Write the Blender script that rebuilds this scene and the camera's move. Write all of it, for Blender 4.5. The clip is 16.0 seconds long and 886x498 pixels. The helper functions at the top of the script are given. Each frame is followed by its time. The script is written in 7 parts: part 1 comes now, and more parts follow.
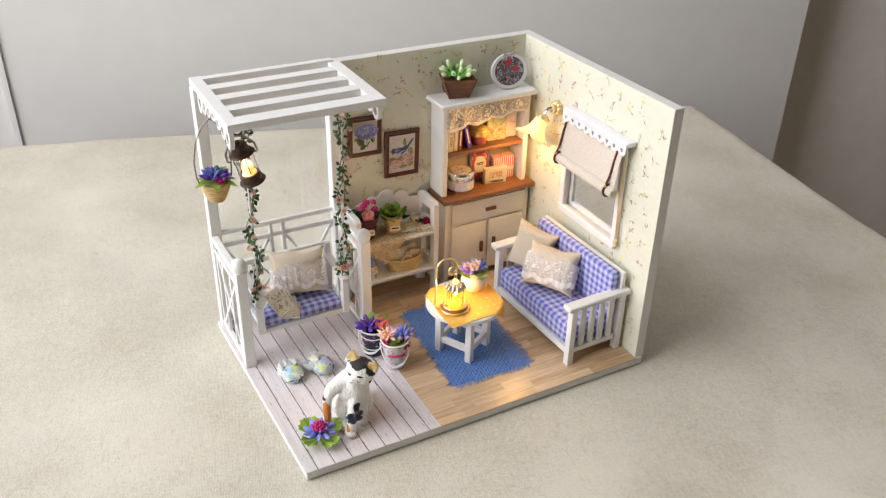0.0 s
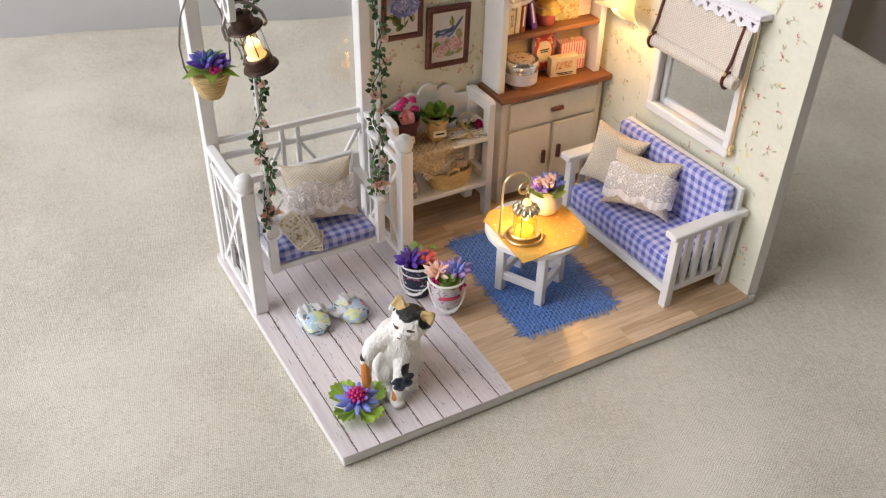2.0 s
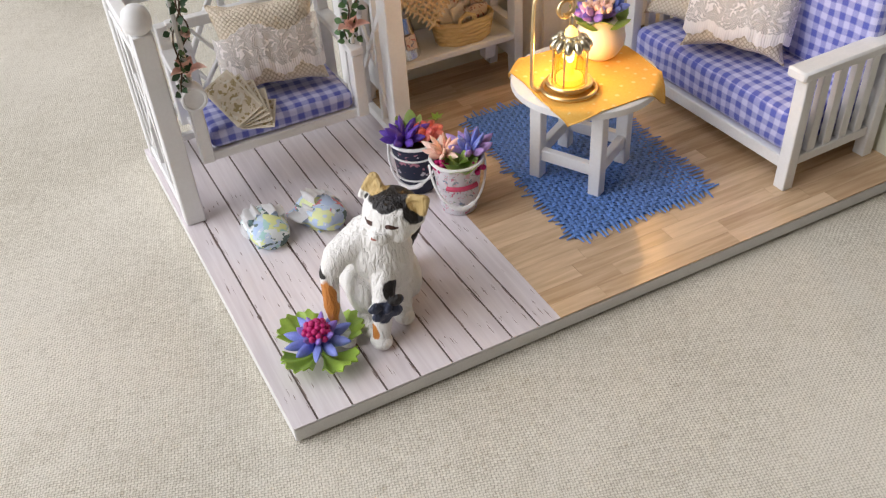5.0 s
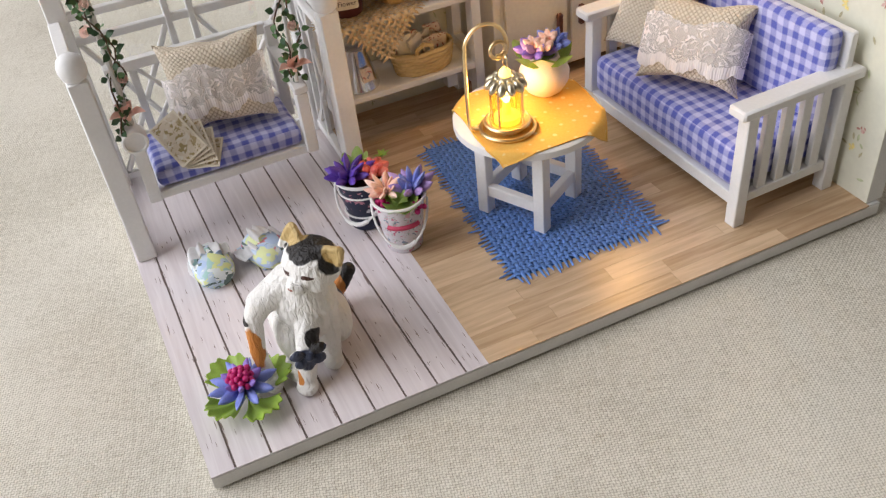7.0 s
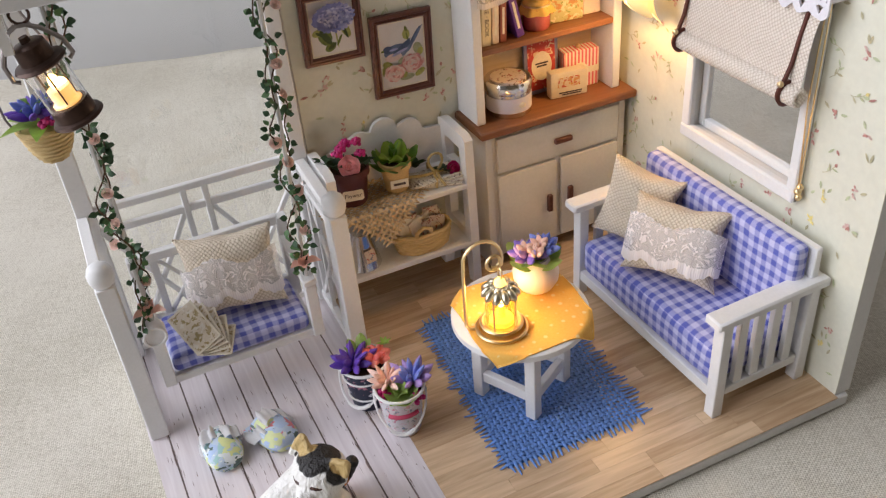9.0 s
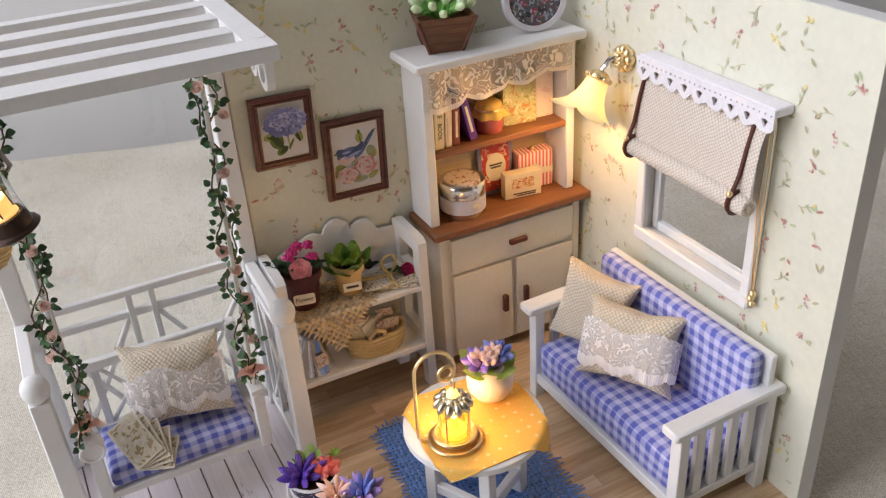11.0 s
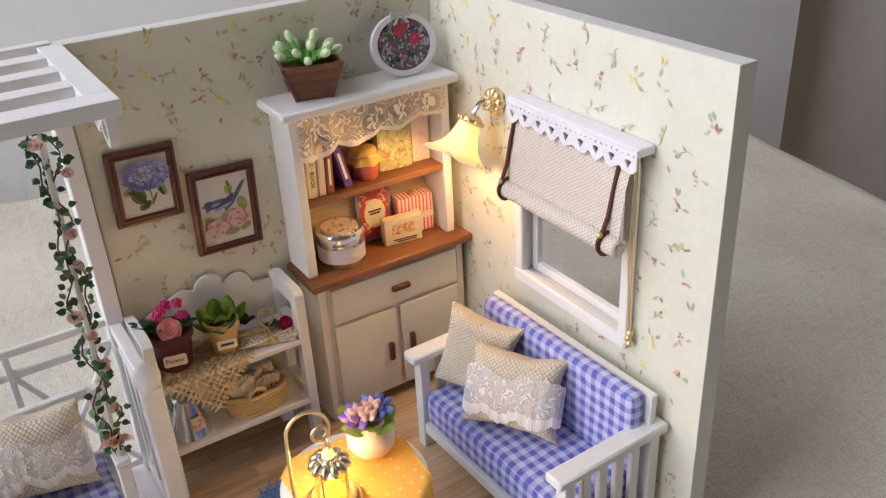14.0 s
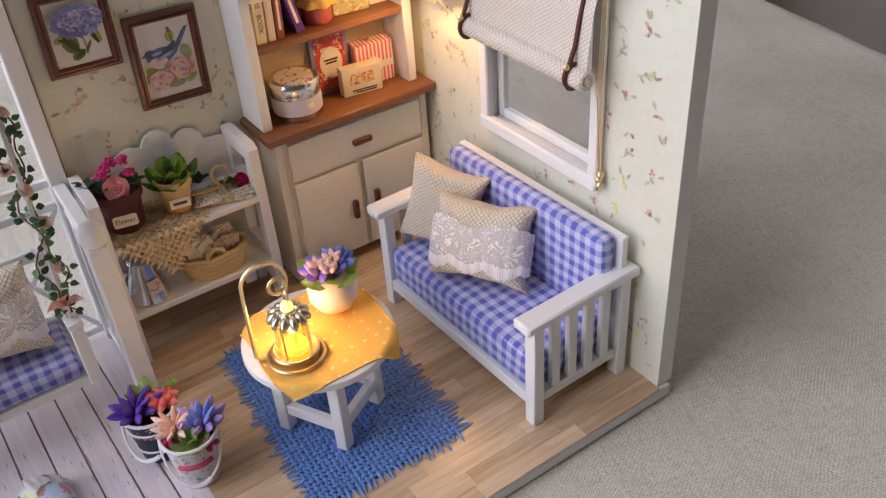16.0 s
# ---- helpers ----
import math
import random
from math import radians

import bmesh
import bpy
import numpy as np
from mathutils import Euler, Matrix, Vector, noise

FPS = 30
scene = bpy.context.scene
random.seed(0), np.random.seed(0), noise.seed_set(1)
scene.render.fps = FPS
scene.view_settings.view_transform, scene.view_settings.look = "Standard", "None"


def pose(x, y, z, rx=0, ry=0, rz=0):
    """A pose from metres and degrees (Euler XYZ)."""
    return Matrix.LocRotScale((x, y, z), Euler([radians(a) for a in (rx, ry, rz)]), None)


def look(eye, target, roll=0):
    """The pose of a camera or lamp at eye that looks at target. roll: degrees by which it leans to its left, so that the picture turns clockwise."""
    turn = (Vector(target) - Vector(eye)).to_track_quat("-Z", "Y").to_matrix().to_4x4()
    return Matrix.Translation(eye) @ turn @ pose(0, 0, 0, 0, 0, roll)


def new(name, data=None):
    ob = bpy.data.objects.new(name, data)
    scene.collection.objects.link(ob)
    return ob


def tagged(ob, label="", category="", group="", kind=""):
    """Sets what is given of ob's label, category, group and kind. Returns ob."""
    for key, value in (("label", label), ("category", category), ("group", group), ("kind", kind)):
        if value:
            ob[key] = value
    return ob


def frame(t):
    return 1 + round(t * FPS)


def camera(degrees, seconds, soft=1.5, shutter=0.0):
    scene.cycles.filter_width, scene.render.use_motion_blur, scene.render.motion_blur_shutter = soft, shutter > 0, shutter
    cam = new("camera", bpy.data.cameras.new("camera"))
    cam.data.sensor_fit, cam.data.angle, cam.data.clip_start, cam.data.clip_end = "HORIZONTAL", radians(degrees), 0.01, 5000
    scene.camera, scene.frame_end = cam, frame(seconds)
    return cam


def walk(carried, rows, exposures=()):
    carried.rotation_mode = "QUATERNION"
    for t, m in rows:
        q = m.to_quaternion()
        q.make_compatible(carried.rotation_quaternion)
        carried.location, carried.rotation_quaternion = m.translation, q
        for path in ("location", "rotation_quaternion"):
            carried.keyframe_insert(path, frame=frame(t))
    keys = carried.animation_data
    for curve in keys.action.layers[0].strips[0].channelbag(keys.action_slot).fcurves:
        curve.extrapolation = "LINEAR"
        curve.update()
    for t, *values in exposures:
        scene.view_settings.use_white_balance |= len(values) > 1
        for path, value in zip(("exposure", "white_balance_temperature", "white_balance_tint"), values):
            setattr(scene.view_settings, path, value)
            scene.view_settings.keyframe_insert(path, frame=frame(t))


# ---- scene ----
cam = camera(53.5, 16.0, soft=1.25)
CM = 0.01
PATH = [
    (0, (-8.489, -27.707, 28.707), (-7.665, -26.199, 27.682), 1.3),
    (0.5, (-8.023, -25.15, 27.594), (-7.211, -23.667, 26.526), 1.3),
    (1, (-7.398, -22.734, 26.256), (-6.597, -21.278, 25.144), 1.2),
    (1.5, (-7.299, -20.773, 25.109), (-6.501, -19.337, 23.969), 1.3),
    (2, (-6.857, -18.64, 23.308), (-6.065, -17.238, 22.121), 1.3),
    (2.5, (-6.035, -17.009, 21.664), (-5.236, -15.635, 20.451), 1.1),
    (3, (-5.501, -15.787, 20.035), (-4.696, -14.424, 18.813), 0.8),
    (3.5, (-4.803, -14.487, 18.21), (-4.001, -13.114, 16.998), -0.1),
    (4, (-4.082, -13.221, 16.31), (-3.294, -11.838, 15.099), -0.9),
    (4.2, (-3.633, -12.712, 15.822), (-2.872, -11.336, 14.585), -1.4),
    (6.3, (0.245, -12.563, 14.425), (0.784, -11.123, 13.146), -6.5),
    (6.5, (0.574, -12.615, 14.524), (1.114, -11.175, 13.246), -6.6),
    (7, (1.101, -13.12, 15.546), (1.637, -11.678, 14.268), -6.9),
    (7.5, (1.292, -13.268, 16.539), (1.842, -11.814, 15.28), -6.5),
    (8, (1.426, -12.897, 17.586), (1.993, -11.424, 16.357), -6.2),
    (8.5, (1.523, -12.719, 18.679), (2.112, -11.219, 17.495), -5.8),
    (9, (1.475, -12.528, 19.33), (2.082, -11.011, 18.177), -5.4),
    (9.2, (1.442, -12.462, 19.457), (2.056, -10.934, 18.323), -5.3),
    (11.3, (2.307, -11.92, 19.84), (3.053, -10.352, 18.846), -3.5),
    (11.5, (2.354, -11.986, 19.871), (3.11, -10.412, 18.894), -3.2),
    (12, (2.538, -12.101, 19.979), (3.341, -10.523, 19.05), -2.6),
    (12.5, (2.638, -12.125, 20.082), (3.488, -10.553, 19.183), -2.3),
    (13, (2.816, -12.216, 20.094), (3.694, -10.66, 19.196), -2.4),
    (13.5, (3.276, -12.008, 19.937), (4.178, -10.477, 19.019), -2.7),
    (14, (3.601, -11.85, 19.732), (4.517, -10.349, 18.779), -3.1),
    (14.5, (3.887, -11.885, 19.435), (4.802, -10.406, 18.447), -3.5),
    (15, (3.926, -11.888, 18.887), (4.837, -10.449, 17.837), -3.8),
    (15.5, (4.102, -11.787, 18.467), (4.994, -10.386, 17.353), -4.2),
    (16, (4.232, -11.665, 18.184), (5.096, -10.298, 17.007), -4.4),
]
EXPOSURES = ((0.0, -0.14, 6500, 10.5), (1.5, -0.34, 6500, 12), (3.5, -0.41, 6400, 12.5), (7.5, -0.35, 6400, 12), (8.5, -0.39, 6300, 13), (9.0, -0.46, 6180, 13), (12.5, -0.40, 6180, 14.5), (14.5, -0.42, 6160, 15.5), (16.0, -0.57, 5990, 18.5))
walk(cam, [(t, look(Vector(eye) * CM, Vector(target) * CM, roll)) for t, eye, target, roll in PATH], EXPOSURES)

# ---- world and lights ----
# The little house stands on a cloth-covered table beside a big window in a light grey room.
UX = Vector((0.9569, -0.2905, 0.0))  # along the room's back wall
UY = Vector((0.2905, 0.9569, 0.0))   # towards the back wall
world = bpy.data.worlds.new("daylight")
scene.world = world
world.use_nodes = True
wn = world.node_tree
sky = wn.nodes.new("ShaderNodeTexSky")
sky.sky_type = "NISHITA"
sky.sun_disc = False
sky.sun_elevation, sky.sun_rotation = radians(40), radians(250)
wn.nodes["Background"].inputs["Strength"].default_value = 0.1
wn.links.new(sky.outputs[0], wn.nodes["Background"].inputs["Color"])


def room_point(u, v, z):
    """A point of the room in cm: u along the back wall, v before it (negative: towards the viewer), from its left corner."""
    p = Vector((-9.0, 57.0, 0.0)) + UX * u + UY * v
    return Vector((p.x, p.y, z))


def area_lamp(name, eye, target, sx, sy, watts, colour):
    data = bpy.data.lights.new(name, "AREA")
    data.shape, data.size, data.size_y, data.energy, data.color = "RECTANGLE", sx * CM, sy * CM, watts, colour
    ob = new(name, data)
    ob.matrix_world = look(Vector(eye) * CM, Vector(target) * CM)
    return ob


WINDOW_U, WINDOW_V0, WINDOW_V1, WINDOW_Z0, WINDOW_Z1 = -45.0, -100.0, -12.0, 6.0, 214.0
mid = room_point(WINDOW_U + 1.5, (WINDOW_V0 + WINDOW_V1) / 2, (WINDOW_Z0 + WINDOW_Z1) / 2)
area_lamp("window_daylight", mid, mid + UX, WINDOW_V1 - WINDOW_V0, WINDOW_Z1 - WINDOW_Z0, 27.0, (1.0, 0.983, 0.974))


def bulb(name, at, watts, colour, radius):
    data = bpy.data.lights.new(name, "POINT")
    data.energy, data.color, data.shadow_soft_size = watts, colour, radius * CM
    ob = new(name, data)
    ob.location = Vector(at) * CM
    return ob


WARM = (1.0, 0.56, 0.20)
bulb("sconce_bulb", (17.3, 9.35, 9.45), 0.056, WARM, 0.25)
bulb("table_lantern_bulb", (9.85, 4.55, 4.1), 0.027, WARM, 0.15)
bulb("hanging_lantern_bulb", (0.84, 7.62, 11.75), 0.002, WARM, 0.15)


# ---- materials ----
def material(name, colour, rough=0.6, metal=0.0, var=0.06, scale=3.0, bump=0.0, bump_scale=40.0, spec=0.4):
    """A painted or plain surface: two scales of mottling, fine relief. Texture space: cm."""
    m = bpy.data.materials.new(name)
    m.use_nodes = True
    t = m.node_tree
    b = t.nodes["Principled BSDF"]
    b.inputs["Roughness"].default_value, b.inputs["Metallic"].default_value = rough, metal
    b.inputs["Specular IOR Level"].default_value = spec
    uv = t.nodes.new("ShaderNodeTexCoord")
    cm = t.nodes.new("ShaderNodeMapping")
    cm.inputs["Scale"].default_value = (100, 100, 100)
    t.links.new(uv.outputs["Object"], cm.inputs[0])
    n1 = node(t, "ShaderNodeTexNoise", cm, Scale=scale, Detail=3.0)
    n2 = node(t, "ShaderNodeTexNoise", cm, Scale=scale * 9, Detail=2.0)
    s = math_node(t, "ADD", n1.outputs["Fac"], n2.outputs["Fac"])
    rr = t.nodes.new("ShaderNodeMapRange")
    rr.inputs["From Min"].default_value, rr.inputs["From Max"].default_value = 0.6, 1.4
    rr.inputs["To Min"].default_value, rr.inputs["To Max"].default_value = 1 - var, 1 + var
    t.links.new(s, rr.inputs[0])
    mul = t.nodes.new("ShaderNodeVectorMath")
    mul.operation = "SCALE"
    mul.inputs[0].default_value = colour[:3]
    t.links.new(rr.outputs[0], mul.inputs["Scale"])
    t.links.new(mul.outputs[0], b.inputs["Base Color"])
    if bump:
        nb = node(t, "ShaderNodeTexNoise", cm, Scale=bump_scale, Detail=3.0)
        add_bump(t, nb.outputs["Fac"], b, bump)
    return m


def node(t, kind, vector=None, **values):
    n = t.nodes.new(kind)
    for k, v in values.items():
        n.inputs[k].default_value = v
    if vector is not None:
        t.links.new(vector.outputs[0], n.inputs["Vector"])
    return n


def math_node(t, op, a, b=None, clamp=False):
    n = t.nodes.new("ShaderNodeMath")
    n.operation, n.use_clamp = op, clamp
    for i, v in enumerate((a, b)):
        if v is None:
            continue
        if isinstance(v, (int, float)):
            n.inputs[i].default_value = v
        else:
            t.links.new(v, n.inputs[i])
    return n.outputs[0]


def mix_colour(t, fac, a, b):
    n = t.nodes.new("ShaderNodeMix")
    n.data_type = "RGBA"
    if isinstance(fac, (int, float)):
        n.inputs[0].default_value = fac
    else:
        t.links.new(fac, n.inputs[0])
    for i, v in ((6, a), (7, b)):
        if isinstance(v, (tuple, list)):
            n.inputs[i].default_value = (*v[:3], 1)
        else:
            t.links.new(v, n.inputs[i])
    return n.outputs[2]


def add_bump(t, height, b, strength, distance=0.0002):
    bp = t.nodes.new("ShaderNodeBump")
    bp.inputs["Strength"].default_value, bp.inputs["Distance"].default_value = strength, distance
    t.links.new(height, bp.inputs["Height"])
    t.links.new(bp.outputs[0], b.inputs["Normal"])
    return bp


def blank(name, rough=0.8):
    m = bpy.data.materials.new(name)
    m.use_nodes = True
    t = m.node_tree
    b = t.nodes["Principled BSDF"]
    b.inputs["Roughness"].default_value = rough
    b.inputs["Specular IOR Level"].default_value = 0.25
    uv = t.nodes.new("ShaderNodeUVMap")
    sep = t.nodes.new("ShaderNodeSeparateXYZ")
    t.links.new(uv.outputs[0], sep.inputs[0])
    return m, t, b, uv, sep.outputs[0], sep.outputs[1]


def gingham(name, pitch, blue, white):
    """Woven check: half-mixed where a blue stripe crosses a white one. UV in cm."""
    m, t, b, uv, u, v = blank(name)
    wob = node(t, "ShaderNodeTexNoise", uv, Scale=0.9, Detail=1.0)
    w = math_node(t, "MULTIPLY", math_node(t, "SUBTRACT", wob.outputs["Fac"], 0.5), pitch * 0.5)
    stripes = []
    for axis in (u, v):
        s = math_node(t, "SINE", math_node(t, "MULTIPLY", math_node(t, "ADD", axis, w), 2 * math.pi / pitch))
        stripes.append(math_node(t, "ADD", math_node(t, "MULTIPLY", s, 1.5), 0.5, clamp=True))
    f = math_node(t, "MULTIPLY", math_node(t, "ADD", stripes[0], stripes[1]), 0.5)
    grain = node(t, "ShaderNodeTexNoise", uv, Scale=30.0, Detail=2.0)
    f2 = math_node(t, "ADD", f, math_node(t, "MULTIPLY", math_node(t, "SUBTRACT", grain.outputs["Fac"], 0.5), 0.35), clamp=True)
    t.links.new(mix_colour(t, f2, white, blue), b.inputs["Base Color"])
    threads = math_node(t, "MULTIPLY", math_node(t, "SINE", math_node(t, "MULTIPLY", u, 130.0)), math_node(t, "SINE", math_node(t, "MULTIPLY", v, 130.0)))
    add_bump(t, threads, b, 0.35, 0.00008)
    b.inputs["Sheen Weight"].default_value = 0.2
    return m


def weave(name, light, dark, pitch, relief=0.6, slub=0.5, scale=1.0, jitter=0.8, turn=0.0, knots=False):
    """Plain weave of uneven yarns, over and under by turns. UV in cm."""
    m, t, b, uv, u, v = blank(name, 0.9)
    if turn:
        spun = t.nodes.new("ShaderNodeMapping")
        spun.inputs["Rotation"].default_value = (0, 0, radians(turn))
        t.links.new(uv.outputs[0], spun.inputs[0])
        parts = t.nodes.new("ShaderNodeSeparateXYZ")
        t.links.new(spun.outputs[0], parts.inputs[0])
        u, v = parts.outputs[0], parts.outputs[1]
    wob = node(t, "ShaderNodeTexNoise", uv, Scale=0.7 / scale, Detail=2.0)
    w = math_node(t, "MULTIPLY", math_node(t, "SUBTRACT", wob.outputs["Fac"], 0.5), pitch * 3.0)
    jit = node(t, "ShaderNodeTexNoise", uv, Scale=0.3 / pitch, Detail=1.0)
    js = t.nodes.new("ShaderNodeSeparateColor")
    t.links.new(jit.outputs["Color"], js.inputs[0])
    ju = math_node(t, "MULTIPLY", math_node(t, "SUBTRACT", js.outputs[0], 0.5), pitch * jitter)
    jv = math_node(t, "MULTIPLY", math_node(t, "SUBTRACT", js.outputs[1], 0.5), pitch * jitter)
    uu = math_node(t, "MULTIPLY", math_node(t, "ADD", math_node(t, "ADD", u, ju), w), 1 / pitch)
    vv = math_node(t, "MULTIPLY", math_node(t, "SUBTRACT", math_node(t, "ADD", v, jv), w), 1 / pitch)
    su = math_node(t, "SINE", math_node(t, "MULTIPLY", uu, math.pi))
    sv = math_node(t, "SINE", math_node(t, "MULTIPLY", vv, math.pi))
    over = math_node(t, "GREATER_THAN", math_node(t, "MULTIPLY", su, sv), 0.0)
    au, av = math_node(t, "ABSOLUTE", su), math_node(t, "ABSOLUTE", sv)
    yarns = []
    for axis, along in ((uu, v), (vv, u)):
        wn_ = t.nodes.new("ShaderNodeCombineXYZ")
        t.links.new(math_node(t, "FLOOR", axis), wn_.inputs[0])
        t.links.new(math_node(t, "MULTIPLY", along, 0.9 / scale), wn_.inputs[1])
        n = node(t, "ShaderNodeTexNoise", wn_, Scale=1.7, Detail=2.0)
        yarns.append(n.outputs["Fac"])

    def pick(p, q):
        d = math_node(t, "MULTIPLY", math_node(t, "SUBTRACT", q, p), over)
        return math_node(t, "ADD", p, d)

    h = math_node(t, "POWER", math_node(t, "MULTIPLY", au, av), 0.38) if knots else math_node(t, "POWER", pick(av, au), 0.6)
    fuzz = node(t, "ShaderNodeTexNoise", uv, Scale=0.55 / pitch, Detail=2.0)
    h = math_node(t, "ADD", h, math_node(t, "MULTIPLY", math_node(t, "SUBTRACT", fuzz.outputs["Fac"], 0.5), 1.1 * jitter))
    tone = pick(yarns[1], yarns[0])
    blot = node(t, "ShaderNodeTexNoise", uv, Scale=0.12 / scale, Detail=3.0)
    f = math_node(t, "ADD", math_node(t, "MULTIPLY", h, 0.95), math_node(t, "MULTIPLY", math_node(t, "SUBTRACT", math_node(t, "ADD", tone, blot.outputs["Fac"]), 1.0), slub * 1.6), clamp=True)
    fleck = node(t, "ShaderNodeTexNoise", uv, Scale=2.4 / scale, Detail=3.0, Distortion=0.4)
    spot = math_node(t, "MULTIPLY", math_node(t, "SUBTRACT", fleck.outputs["Fac"], 0.64), 3.0, clamp=True)
    f = math_node(t, "SUBTRACT", f, math_node(t, "MULTIPLY", spot, slub), clamp=True)
    t.links.new(mix_colour(t, f, dark, light), b.inputs["Base Color"])
    add_bump(t, h, b, relief, pitch * CM * 0.3)
    return m


def wood(name, light, dark, rough=0.5, per_object=True, stretch=(0.5, 6.0, 6.0), var=0.35):
    m = bpy.data.materials.new(name)
    m.use_nodes = True
    t = m.node_tree
    b = t.nodes["Principled BSDF"]
    b.inputs["Roughness"].default_value = rough
    co = t.nodes.new("ShaderNodeTexCoord")
    mp = t.nodes.new("ShaderNodeMapping")
    mp.inputs["Scale"].default_value = tuple(100 * s for s in stretch)
    t.links.new(co.outputs["Object"], mp.inputs[0])
    info = t.nodes.new("ShaderNodeObjectInfo")
    off = t.nodes.new("ShaderNodeVectorMath")
    off.operation = "SCALE"
    off.inputs[0].default_value = (17.0, 31.0, 7.0)
    t.links.new(info.outputs["Random"], off.inputs["Scale"])
    t.links.new(off.outputs[0], mp.inputs["Location"])
    n = node(t, "ShaderNodeTexNoise", mp, Scale=1.0, Detail=5.0, Distortion=0.6)
    f = math_node(t, "ADD", math_node(t, "MULTIPLY", math_node(t, "SUBTRACT", n.outputs["Fac"], 0.5), 1.6), 0.5)
    if per_object:
        f = math_node(t, "ADD", f, math_node(t, "MULTIPLY", math_node(t, "SUBTRACT", info.outputs["Random"], 0.5), var * 2))
    f = math_node(t, "ADD", f, 0.0, clamp=True)
    t.links.new(mix_colour(t, f, dark, light), b.inputs["Base Color"])
    add_bump(t, n.outputs["Fac"], b, 0.15, 0.0001)
    return m


def lace(name, colour, cell, net=0.4):
    """Six-petalled flowers, rings and sprigs worked on a fine see-through diagonal net. UV in cm."""
    m, t, b, uv, u, v = blank(name, 0.85)
    b.inputs["Base Color"].default_value = (*colour, 1)
    big = cell * 4.0
    wob = node(t, "ShaderNodeTexNoise", uv, Scale=0.5 / cell, Detail=1.0)
    ws = t.nodes.new("ShaderNodeSeparateColor")
    t.links.new(wob.outputs["Color"], ws.inputs[0])
    uu = math_node(t, "ADD", math_node(t, "MULTIPLY", u, 1 / big), math_node(t, "MULTIPLY", ws.outputs[0], 0.95))
    vv = math_node(t, "ADD", math_node(t, "MULTIPLY", v, 1 / big), math_node(t, "MULTIPLY", ws.outputs[1], 0.95))

    def motif(shift, radius, wave, lobes, ring_at):
        cu = math_node(t, "SUBTRACT", math_node(t, "FRACT", math_node(t, "ADD", uu, shift)), 0.5)
        cv = math_node(t, "SUBTRACT", math_node(t, "FRACT", math_node(t, "ADD", vv, shift)), 0.5)
        r = math_node(t, "SQRT", math_node(t, "ADD", math_node(t, "MULTIPLY", cu, cu), math_node(t, "MULTIPLY", cv, cv)))
        a = math_node(t, "ARCTAN2", cv, cu)
        edge = math_node(t, "ADD", math_node(t, "MULTIPLY", math_node(t, "COSINE", math_node(t, "MULTIPLY", a, lobes)), wave), radius)
        body = math_node(t, "MULTIPLY", math_node(t, "SUBTRACT", edge, r), 16.0, clamp=True)
        eye = math_node(t, "MULTIPLY", math_node(t, "SUBTRACT", r, radius * 0.22), 22.0, clamp=True)
        rim = math_node(t, "SUBTRACT", 1.0, math_node(t, "MULTIPLY", math_node(t, "ABSOLUTE", math_node(t, "SUBTRACT", r, ring_at)), 22.0), clamp=True)
        return math_node(t, "MAXIMUM", math_node(t, "MULTIPLY", body, eye), rim)

    work = math_node(t, "MAXIMUM", motif(0.0, 0.29, 0.10, 6.0, 0.45), motif(0.5, 0.17, 0.06, 4.0, 0.27))
    k = math.pi / (cell * 0.42)
    threads = math_node(t, "MAXIMUM", math_node(t, "ABSOLUTE", math_node(t, "SINE", math_node(t, "MULTIPLY", math_node(t, "ADD", u, v), k))), math_node(t, "ABSOLUTE", math_node(t, "SINE", math_node(t, "MULTIPLY", math_node(t, "SUBTRACT", u, v), k))))
    mesh = math_node(t, "MULTIPLY", math_node(t, "SUBTRACT", threads, 0.8), 5.0, clamp=True)
    seen = math_node(t, "MAXIMUM", work, math_node(t, "ADD", math_node(t, "MULTIPLY", mesh, 0.45), net * 0.5))
    t.links.new(math_node(t, "MULTIPLY", seen, 0.97), b.inputs["Alpha"])
    add_bump(t, work, b, 0.6, 0.0003)
    return m


def glowing(name, colour, strength, base=(0.9, 0.8, 0.5)):
    m = bpy.data.materials.new(name)
    m.use_nodes = True
    b = m.node_tree.nodes["Principled BSDF"]
    b.inputs["Base Color"].default_value = (*base, 1)
    b.inputs["Roughness"].default_value = 0.4
    b.inputs["Emission Color"].default_value = (*colour, 1)
    b.inputs["Emission Strength"].default_value = strength
    return m


def glass(name, tint=(1, 1, 1), rough=0.02, ior=1.3):
    m = bpy.data.materials.new(name)
    m.use_nodes = True
    b = m.node_tree.nodes["Principled BSDF"]
    b.inputs["Base Color"].default_value = (*tint, 1)
    b.inputs["Roughness"].default_value = rough
    b.inputs["Transmission Weight"].default_value = 1.0
    b.inputs["IOR"].default_value = ior
    return m


WHITE = material("white_paint", (0.80, 0.80, 0.80), 0.55, var=0.04, scale=1.2, bump=0.12, bump_scale=25)
IVORY = material("ivory_paint", (0.84, 0.81, 0.75), 0.5, var=0.05, scale=1.0, bump=0.12, bump_scale=25)
EDGE = material("white_board_edge", (0.74, 0.74, 0.72), 0.6, var=0.06, scale=2, bump=0.2, bump_scale=30)
PAPER = material("wallpaper_cream", (0.73, 0.725, 0.61), 0.7, var=0.05, scale=0.6, bump=0.05)
BROWN = wood("brown_wood", (0.27, 0.115, 0.045), (0.17, 0.066, 0.024), 0.45, per_object=False)
DARKWOOD = wood("dark_red_wood", (0.19, 0.062, 0.038), (0.065, 0.02, 0.014), 0.32, per_object=False)
